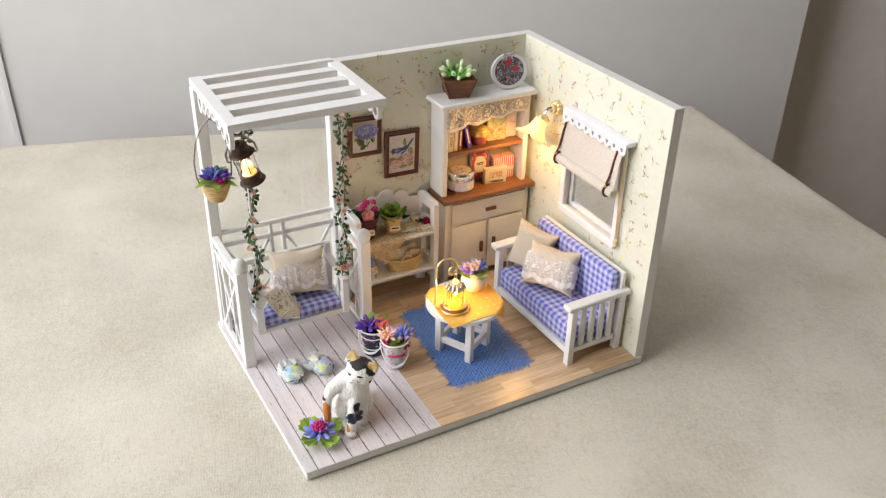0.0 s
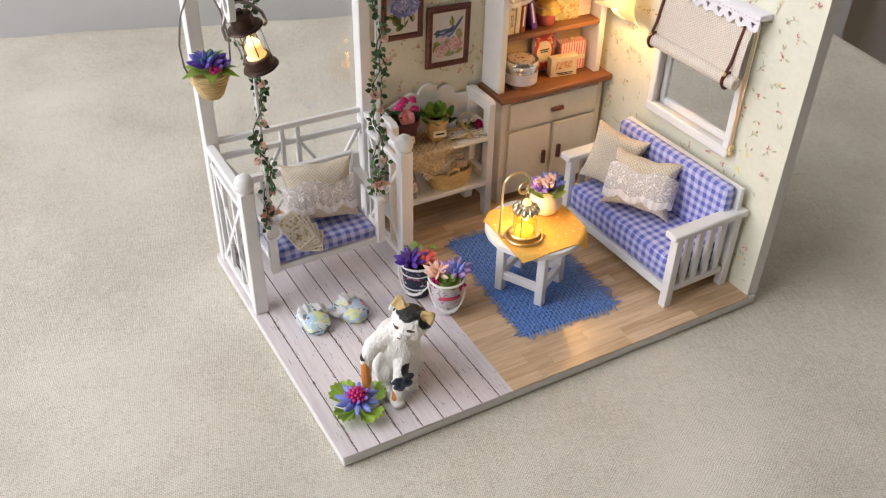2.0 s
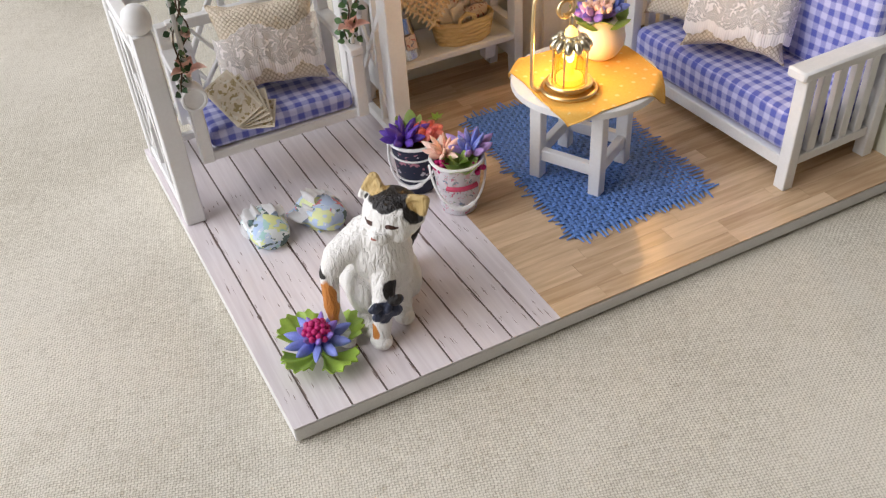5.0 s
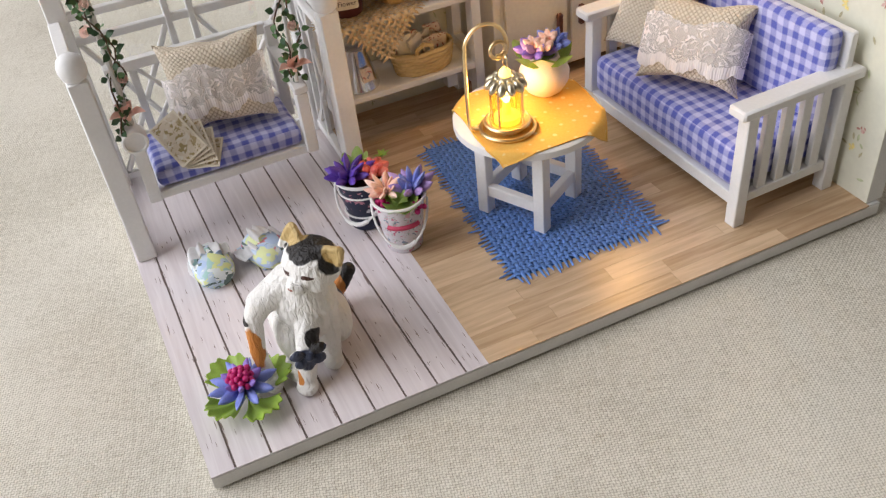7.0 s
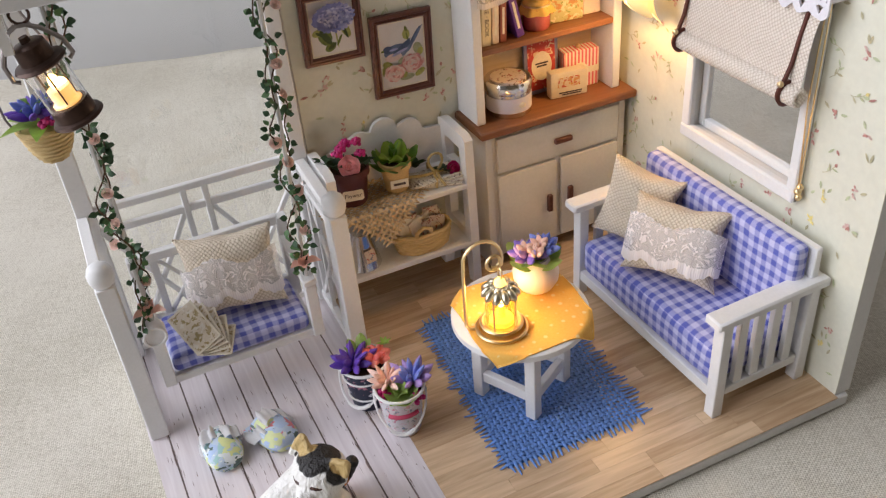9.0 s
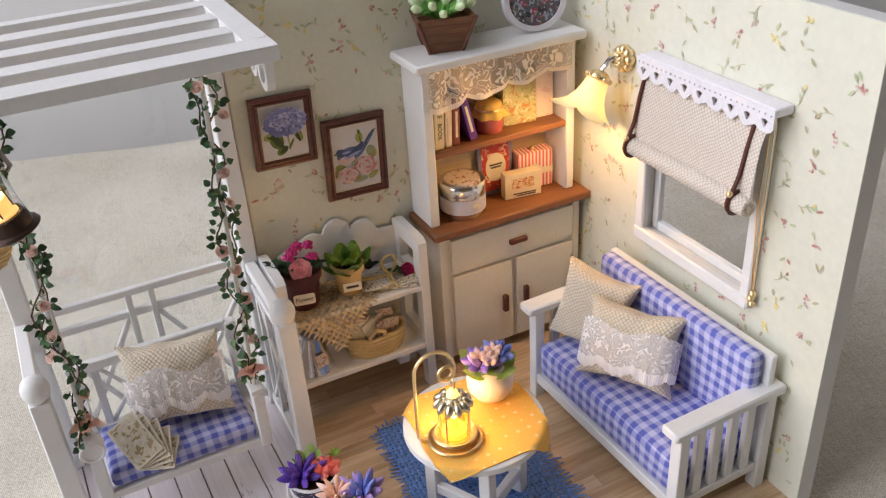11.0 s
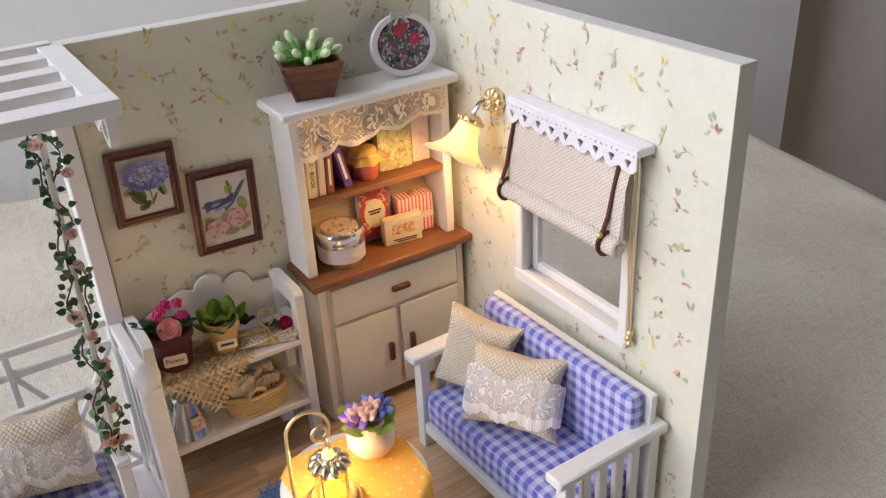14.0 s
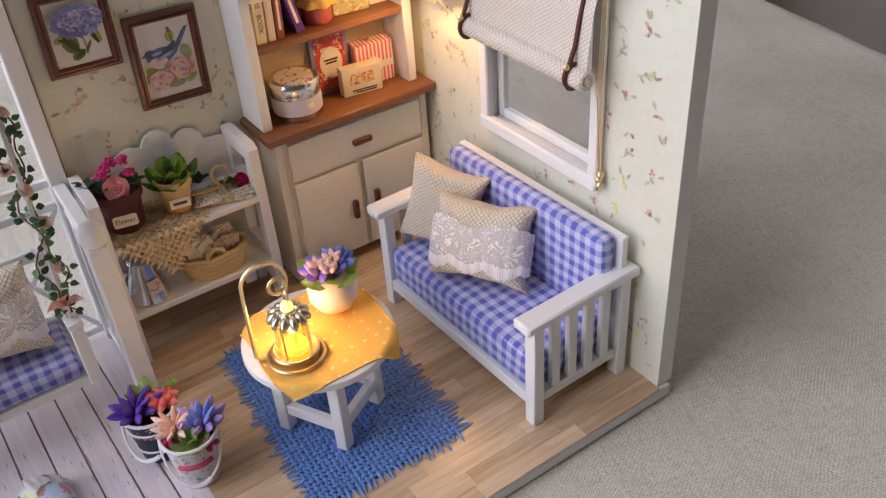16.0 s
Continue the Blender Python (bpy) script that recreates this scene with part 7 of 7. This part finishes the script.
part("card_label", lathe([(0, 0), (0.4, 0), (0.4, 0.008), (0, 0.008)], (0, 0, 0), 22, m=Matrix.Translation((0, -d - 0.012, h * 0.5)) @ Matrix.Diagonal((1, 1, 1.3, 1)) @ Matrix.Rotation(radians(90), 4, "X")), CARDW, t, "cream oval label", local=True)
mm = t.matrix_world.copy()
mm.translation = mm.translation / CM
bars(((0.5, 0), (0.4, 0)), 0.06, mm @ Matrix.Translation((0, -d - 0.021, h * 0.55)) @ Matrix.Rotation(radians(90), 4, "X"), INK, t)


def book(x, wid, h, mat, label, lean=0.0, text="", depth=0.85, y=11.3):
    t = thing("book", (x, y + depth / 2, 8.35), label, "book", ry=lean, group="row of books")
    part("cover", box(0, wid, -depth / 2, depth / 2, 0, h, 0.02), mat, t, local=True)
    part("pages", box(0.03, wid - 0.03, -depth / 2 + 0.03, depth / 2 + 0.012, 0.03, h + 0.008, 0), CARDW, t, "cream pages", local=True)
    mm = t.matrix_world.copy()
    mm.translation = mm.translation / CM
    sp_ = mm @ Matrix.Translation((wid / 2, -depth / 2 - 0.003, h * 0.45)) @ Matrix.Rotation(radians(90), 4, "X") @ Matrix.Rotation(radians(-90), 4, "Z")
    if text:
        letters(text, 0.2, sp_, INK, t)
    else:
        bars(((h * 0.55, 0),), wid * 0.32, sp_, CARDW, t)
    return t


BOOKC = material("book_cream", (0.70, 0.62, 0.42), 0.6, var=0.12)
BOOKP = material("book_pale", (0.72, 0.60, 0.48), 0.6, var=0.1)
BOOKR = material("book_red", (0.26, 0.075, 0.045), 0.55, var=0.15)
BOOKV = material("book_violet", (0.11, 0.035, 0.26), 0.55, var=0.15)
book(13.0, 0.32, 1.75, BOOKC, "cream book with dark spine lettering on the shelf", 2, "RE · BOOK")
book(13.36, 0.24, 1.62, BOOKP, "pale tan book in a row on the shelf", 2)
book(13.64, 0.24, 1.58, BOOKR, "dark red book in a row on the shelf", 2)
book(14.28, 0.27, 1.7, BOOKV, "purple book leaning in the row on the shelf", -13)

jar = thing("jam_jar", (15.25, 11.8, 8.34), "small jam jar with yellow cloth cover", "jar")
part("glass_jar", lathe([(0, 0), (0.42, 0), (0.45, 0.05), (0.45, 0.7), (0.38, 0.8), (0, 0.8)], (15.25, 11.8, 8.35), 22), plastic("jam_red", (0.40, 0.10, 0.09), 0.2), jar, "jar of red jam")
own = bmesh.new()
rings = []
for r, z in ((0.0, 1.05), (0.3, 1.04), (0.42, 0.95), (0.44, 0.82), (0.5, 0.7), (0.6, 0.55)):
    rings.append([own.verts.new((15.25 + r * (1 + 0.12 * (r > 0.45) * math.sin(7 * 2 * math.pi * i / 28)) * math.cos(2 * math.pi * i / 28), 11.8 + r * (1 + 0.12 * (r > 0.45) * math.sin(7 * 2 * math.pi * i / 28)) * math.sin(2 * math.pi * i / 28), 8.35 + z)) for i in range(28)])
for r0, r1 in zip(rings, rings[1:]):
    for i in range(28):
        own.faces.new((r0[i], r1[i], r1[(i + 1) % 28], r0[(i + 1) % 28]))
bmesh.ops.remove_doubles(own, verts=own.verts, dist=1e-4)
part("cloth_cover", own, material("yellow_cotton", (0.66, 0.42, 0.10), 0.8, var=0.15, scale=3, bump=0.4), jar, "gathered yellow cloth", smooth=70)
part("gold_tie", tube([(15.25 + 0.455 * math.cos(a), 11.8 + 0.455 * math.sin(a), 9.15) for a in [2 * math.pi * i / 20 for i in range(20)]], 0.035, 5, closed=True), GOLD, jar)
carton("floral_box", 15.75, 16.95, 11.65, 12.2, 8.35, 10.1, printed("green_floral", (0.44, 0.42, 0.22), [(0.22, 0.25, 0.06), (0.42, 0.20, 0.07), (0.60, 0.56, 0.40)], 0.2, 0.55), "green floral printed carton on the shelf", rz=-6)
carton("pale_box", 17.05, 17.7, 11.75, 12.3, 8.35, 10.2, printed("pale_rose_print", (0.72, 0.60, 0.56), [(0.66, 0.46, 0.44)], 0.3, 0.5), "pale pink carton on the shelf", rz=-4)

# ---- on top of the hutch ----
planter = thing("wooden_planter", (13.72, 11.82, 11.43), "square tapered brown wooden planter with pale green buds", "planter", rz=-14)
own = bmesh.new()
vs = []
for z, s in ((0.0, 0.5), (1.12, 0.88), (1.12, 0.8), (0.85, 0.7)):
    vs.append([own.verts.new((sx * s, sy * s, z)) for sx, sy in ((-1, -1), (1, -1), (1, 1), (-1, 1))])
for r0, r1 in zip(vs, vs[1:]):
    for i in range(4):
        own.faces.new((r0[i], r0[(i + 1) % 4], r1[(i + 1) % 4], r1[i]))
own.faces.new(vs[0][::-1])
own.faces.new(vs[-1])
SLAT = wood("planter_wood", (0.25, 0.11, 0.05), (0.10, 0.038, 0.02), 0.6, False, stretch=(0.8, 0.8, 5.0))
part("planter_box", own, SLAT, planter, local=True, smooth=20)
for sx, sy in ((-1, -1), (1, -1), (1, 1), (-1, 1)):
    part("corner_strip", beam((sx * 0.505, sy * 0.505, 0.0), (sx * 0.88, sy * 0.88, 1.13), 0.1, 0.1, 0.02), DARKWOOD, planter, local=True)
for k in range(3):
    z = 0.3 + 0.3 * k
    s = 0.5 + 0.38 * z / 1.12 + 0.005
    part("board_line", box(-s + 0.06, s - 0.06, -s - 0.004, -s + 0.02, z, z + 0.02, 0), DARKWOOD, planter, local=True)
rnd = random.Random(3)
for i in range(17):
    a = i * 2.4
    lean = 0.15 + 1.15 * math.sqrt(i / 17)
    d = Vector((math.cos(a) * lean, math.sin(a) * lean, 1.05 - 0.45 * lean)).normalized()
    L = rnd.uniform(0.6, 0.82)
    b0 = Vector((math.cos(a) * 0.15, math.sin(a) * 0.15, 0.98))
    stalk = part("stalk", tube([b0, b0 + d * L * 0.5, b0 + d * L], 0.075, 6, taper=1.1), LEAFS, planter, "green stalk", local=True)
    q = Vector((0, 0, 1)).rotation_difference(d).to_matrix().to_4x4()
    part("bud", ball(b0 + d * (L + 0.1), 0.13, 0.13, 0.22, seg=10, m=q), BUDG, planter, "pale green fleshy tip", local=True, smooth=80)
own = bmesh.new()
for i in range(7):
    a = 2 * math.pi * i / 7 + 0.3
    d = Vector((math.cos(a), math.sin(a), 0.28))
    leaf(own, (0, 0, 1.0), Vector((0, 0, 1.0)) + d * 0.95, 0.5, (0, 0, 1), 0.1, n=6)
bmesh.ops.solidify(own, geom=own.faces[:], thickness=0.04)
part("leaf_rosette", own, LEAFS, planter, "glossy green leaves", local=True, smooth=60)

plaque = thing("oval_plaque", (16.9, 11.72, 11.44), "white oval plaque with floral picture and bow standing on the hutch", "plaque", rz=-3)
LILAC = material("lilac_white", (0.70, 0.68, 0.74), 0.45, var=0.05)
tip = Matrix.Rotation(radians(-14), 4, "X") @ Matrix.Rotation(radians(90), 4, "X")
tip.translation = (0, 0, 0.93)
part("rim", plate(ring(0, 0, 1.1, 44, 0.95), [ring(0, 0, 0.93, 40, 0.79)], 0.2, tip), LILAC, plaque, "lilac-white oval rim", local=True)
part("backing", plate(ring(0, 0, 0.97, 40, 0.83), [], 0.06, tip @ Matrix.Translation((0, 0, 0.03))), LILAC, plaque, local=True)
POSY = printed("plaque_picture", (0.10, 0.10, 0.12), [(0.50, 0.50, 0.56), (0.04, 0.04, 0.05), (0.40, 0.05, 0.09), (0.24, 0.17, 0.12), (0.30, 0.36, 0.46)], 0.2, 0.55, 0.4)
own = plate(ring(0, 0, 0.94, 40, 0.80), [], 0.01, tip @ Matrix.Translation((0, 0, 0.10)))
part("picture", own, POSY, plaque, "dark floral still-life print", local=True)
own = bmesh.new()
for c, r in (((-0.08, 0.42), 0.2), ((0.42, 0.12), 0.17), ((0.1, 0.5), 0.13), ((0.34, 0.02), 0.12)):
    for k in range(7):
        a = k * 0.9
        plate(ring(c[0] + r * 0.6 * math.cos(a), c[1] + r * 0.6 * math.sin(a), r * 0.42, 8), [], 0.008, tip @ Matrix.Translation((0, 0, 0.112 + 0.001 * k)), own)
part("red_blossoms", own, material("crimson_print", (0.45, 0.035, 0.07), 0.5, var=0.4, scale=6), plaque, "printed red blossoms", local=True)
own = bmesh.new()
for s in (-1, 1):
    plate([(0, 0), (s * 0.3, 0.14), (s * 0.34, -0.1)], [], 0.03, tip @ Matrix.Translation((0, 0.9, 0.2)), own)
    plate([(0, 0), (s * 0.12, -0.04), (s * 0.3, -0.3), (s * 0.16, -0.28)], [], 0.02, tip @ Matrix.Translation((0, 0.9, 0.2)), own)
part("bow", own, material("mauve_bow", (0.50, 0.45, 0.50), 0.6, var=0.2), plaque, "printed mauve bow", local=True)

# ---- framed pictures ----
def framed(x0, x1, z0, z1, label, paint, tilt=0.0):
    cx, cz = (x0 + x1) / 2, (z0 + z1) / 2
    t = thing("framed_picture", (cx, BACK - 0.05, cz), label, "picture", ry=tilt, group="wall pictures")
    w, h, f = (x1 - x0) / 2, (z1 - z0) / 2, 0.26
    own = bmesh.new()
    loops = []
    for inset, deep in ((0.0, 0.0), (0.0, 0.15), (0.03, 0.19), (0.1, 0.2), (0.12, 0.165), (0.15, 0.165), (0.17, 0.225), (0.2, 0.23), (0.22, 0.19), (f, 0.13), (f, 0.02)):
        loops.append([own.verts.new((sx * (w - inset), -deep, sz * (h - inset))) for sx, sz in ((-1, -1), (1, -1), (1, 1), (-1, 1))])
    for l0, l1 in zip(loops, loops[1:]):
        for i in range(4):
            own.faces.new((l0[i], l0[(i + 1) % 4], l1[(i + 1) % 4], l1[i]))
    bmesh.ops.recalc_face_normals(own, faces=own.faces[:])
    part("frame", own, DARKWOOD, t, "dark red-brown grooved moulding", local=True, smooth=25)
    part("slip", plate([(-w + f - 0.01, -h + f - 0.01), (w - f + 0.01, -h + f - 0.01), (w - f + 0.01, h - f + 0.01), (-w + f - 0.01, h - f + 0.01)], [[(-w + f + 0.035, -h + f + 0.035), (w - f - 0.035, -h + f + 0.035), (w - f - 0.035, h - f - 0.035), (-w + f + 0.035, h - f - 0.035)]], 0.03, axes((0, -0.1, 0), (1, 0, 0), (0, 0, 1))), CARDW, t, "pale inner slip", local=True, smooth=0)
    sheet = part("print_sheet", box(-w + f, w - f, -0.1, -0.02, -h + f, h - f, 0), material("print_paper", (0.72, 0.68, 0.66), 0.5, var=0.05), t, "white print paper", local=True, smooth=0)
    paint(sheet, w - f, h - f)
    return t


def daubs(t, items, mats, name, label):
    """Flat printed blots: (u, v, ru, rv, turn, material)."""
    own = bmesh.new()
    for k, (u, v, ru, rv, turn, mi) in enumerate(items):
        m = axes((0, -0.102 - 0.0012 * k, 0), (1, 0, 0), (0, 0, 1)) @ Matrix.Translation((u, v, 0)) @ Matrix.Rotation(radians(turn), 4, "Z")
        f = own.faces.new([own.verts.new(m @ Vector((a, b, 0))) for a, b in ring(0, 0, ru, 12, rv)])
        f.material_index = mi
    return part(name, own, mats, t, label, local=True, smooth=0)


PB1 = material("print_periwinkle", (0.20, 0.21, 0.46), 0.6, var=0.4, scale=6)
PB2 = material("print_lavender", (0.36, 0.37, 0.62), 0.6, var=0.3, scale=6)
PB3 = material("print_pale_lilac", (0.60, 0.60, 0.78), 0.6, var=0.2, scale=6)
PG1 = material("print_leaf", (0.14, 0.17, 0.035), 0.6, var=0.4, scale=4)
PG2 = material("print_leaf_light", (0.36, 0.36, 0.10), 0.6, var=0.4, scale=4)
PG3 = material("print_leaf_deep", (0.05, 0.075, 0.02), 0.6, var=0.4, scale=4)
PG4 = material("print_leaf_grey", (0.34, 0.36, 0.22), 0.6, var=0.4, scale=5)
PS = material("print_slate", (0.12, 0.16, 0.27), 0.6, var=0.4, scale=4)
PS2 = material("print_steel", (0.07, 0.10, 0.19), 0.6, var=0.4, scale=4)
PR3 = material("print_blush", (0.72, 0.56, 0.52), 0.6, var=0.2, scale=5)
PR1 = material("print_dusty_rose", (0.58, 0.25, 0.24), 0.6, var=0.3, scale=5)
PR2 = material("print_light_rose", (0.70, 0.44, 0.40), 0.6, var=0.3, scale=5)


def hydrangea(t, w, h):
    rnd = random.Random(6)
    items = [(-0.25, -0.25, 0.22, 0.32, 20, 3), (0.42, -0.15, 0.13, 0.3, 25, 4), (-0.1, -0.62, 0.2, 0.13, 30, 3), (-0.45, -0.12, 0.2, 0.12, 10, 4), (0.12, -0.3, 0.025, 0.4, 5, 4)]
    items += [(-0.22, -0.3, 0.1, 0.3, 35, 5), (-0.36, -0.2, 0.05, 0.2, 60, 5), (0.4, -0.2, 0.05, 0.26, 20, 5), (-0.05, -0.6, 0.17, 0.06, 35, 5), (0.2, -0.45, 0.04, 0.2, -30, 3)]
    for i in range(190):
        a, k = i * 2.4, math.sqrt((i + 0.5) / 190)
        items.append((0.03 + 0.66 * k * math.cos(a), 0.34 + 0.42 * k * math.sin(a), rnd.uniform(0.04, 0.075), rnd.uniform(0.035, 0.06), rnd.uniform(0, 180), (0 if k > 0.75 and math.cos(a) < 0.3 else rnd.choice((0, 1, 1, 2)))))
    daubs(t, items, [PB1, PB2, PB3, PG1, PG2, PG3], "hydrangea_print", "printed blue hydrangea")


def bird_roses(t, w, h):
    rnd = random.Random(7)
    items = [(0.42, 0.44, 0.07, 0.44, -34, 6), (0.5, 0.5, 0.04, 0.4, -34, 0), (0.16, 0.62, 0.13, 0.17, 0, 4), (0.16, 0.8, 0.05, 0.1, 15, 3), (0.2, 0.5, 0.03, 0.2, 10, 3)]
    items += [(-0.2, 0.12, 0.44, 0.24, 6, 0), (0.1, 0.18, 0.3, 0.17, 38, 0), (-0.32, -0.06, 0.3, 0.14, 4, 5), (-0.5, 0.22, 0.16, 0.13, 0, 6), (-0.68, 0.2, 0.06, 0.03, 10, 3), (-0.02, 0.2, 0.34, 0.08, 24, 6), (0.08, 0.3, 0.28, 0.06, 36, 6), (-0.1, 0.08, 0.3, 0.05, 18, 7), (-0.3, 0.2, 0.16, 0.04, 5, 7)]
    items += [(0.52, 0.1, 0.16, 0.2, 20, 8), (0.6, -0.02, 0.1, 0.14, -20, 4), (-0.55, -0.28, 0.18, 0.12, -20, 4), (0.55, -0.72, 0.2, 0.1, 30, 4), (0.1, -0.8, 0.26, 0.1, 5, 8), (-0.05, -0.2, 0.16, 0.09, 30, 8), (-0.66, -0.5, 0.1, 0.18, 10, 4), (0.0, -0.62, 0.12, 0.2, 0, 4)]
    for cx, cz, r in ((0.3, -0.36, 0.36), (-0.36, -0.56, 0.32)):
        for i in range(46):
            a, k = i * 2.4, math.sqrt((46 - i) / 46)
            items.append((cx + r * k * math.cos(a), cz + r * 0.8 * k * math.sin(a), r * (0.12 + 0.18 * k), r * (0.08 + 0.1 * k), math.degrees(a) + 90, rnd.choice((1, 2, 2, 5, 5))))
    daubs(t, items, [PS, PR1, PR2, PG1, PG2, PR3, PS2, PB2, PG4], "rose_print", "printed roses with a slate-blue shape")


framed(7.56, 9.5, 8.58, 10.84, "dark wooden framed print of blue hydrangea on the wallpaper", hydrangea, 1.5)
framed(9.68, 11.76, 6.95, 9.66, "dark wooden framed print of pale roses on the wallpaper", bird_roses, 1.5)

# ---- floor pieces ----
EDGE_X = 6.78
rnd = random.Random(17)
joints = [0.56, 1.38, 2.22, 3.05, 3.87, 4.65, 5.45, 6.2]
bounds = [0.0] + joints + [EDGE_X]
GAP = 0.025
for a, b in zip(bounds, bounds[1:]):
    own = bmesh.new()
    lean_a, lean_b = (SKEW if a == 0.0 else -0.027), (0.0 if b == EDGE_X else -0.027)
    x0, x1 = a + (GAP if a else 0.0), b - (GAP if b < EDGE_X else 0.0)
    vs = [own.verts.new(c) for z in (-0.03, 0.0) for c in ((x0, 0.0, z), (x1, 0.0, z), (x1 + lean_b * 13.15, 13.15, z), (x0 + lean_a * 13.15, 13.15, z))]
    for q in ((3, 2, 1, 0), (4, 5, 6, 7), (0, 1, 5, 4), (1, 2, 6, 5), (2, 3, 7, 6), (3, 0, 4, 7)):
        own.faces.new([vs[i] for i in q])
    part("deck_plank", own, DECK, base, smooth=0)
part("deck_underlay", box(0.04, EDGE_X, 0.04, 13.12, -0.029, -0.015, 0), GROOVE, base, "dark joints between the planks", smooth=0)
own = bmesh.new()
for i in range(420):
    j = rnd.choice(bounds[:-1])
    near = rnd.random() < 0.45
    x, y, L = j + (rnd.uniform(-0.06, 0.06) if near else rnd.uniform(0.05, 0.75)), rnd.uniform(0.1, 9.0), rnd.uniform(0.06, 0.45) * (1.6 if near else 1.0)
    wd = rnd.uniform(0.004, 0.013) * (1.5 if near else 1.0)
    x -= 0.027 * y
    if not 0.05 < x < EDGE_X - 0.05:
        continue
    f = own.faces.new([own.verts.new(c) for c in ((x, y, 0.004), (x + wd, y + L * 0.4, 0.004), (x + wd * 0.4 - 0.027 * L, y + L, 0.004), (x - wd, y + L * 0.6, 0.004))])
tagged(part("deck_scratches", own, SCRATCH, base, "dark worn streaks along the joints", smooth=0), kind="stuff")
STRIP = 0.5
y = 0.0
while y < 13.0:
    x = EDGE_X
    first = True
    while x < 18.4:
        L = rnd.uniform(1.2, 3.6) if first else rnd.uniform(2.6, 4.2)
        first = False
        x1 = min(18.49, x + L)
        if 18.49 - x1 < 0.6:
            x1 = 18.49
        own = box(0.002, x1 - x - 0.002, 0.002, STRIP - 0.002, -0.03, 0.0, 0.0)
        for v in own.verts:
            v.co += Vector((x, y, 0))
        part("floor_strip", own, OAK, base, smooth=0)
        x = x1
    y += STRIP
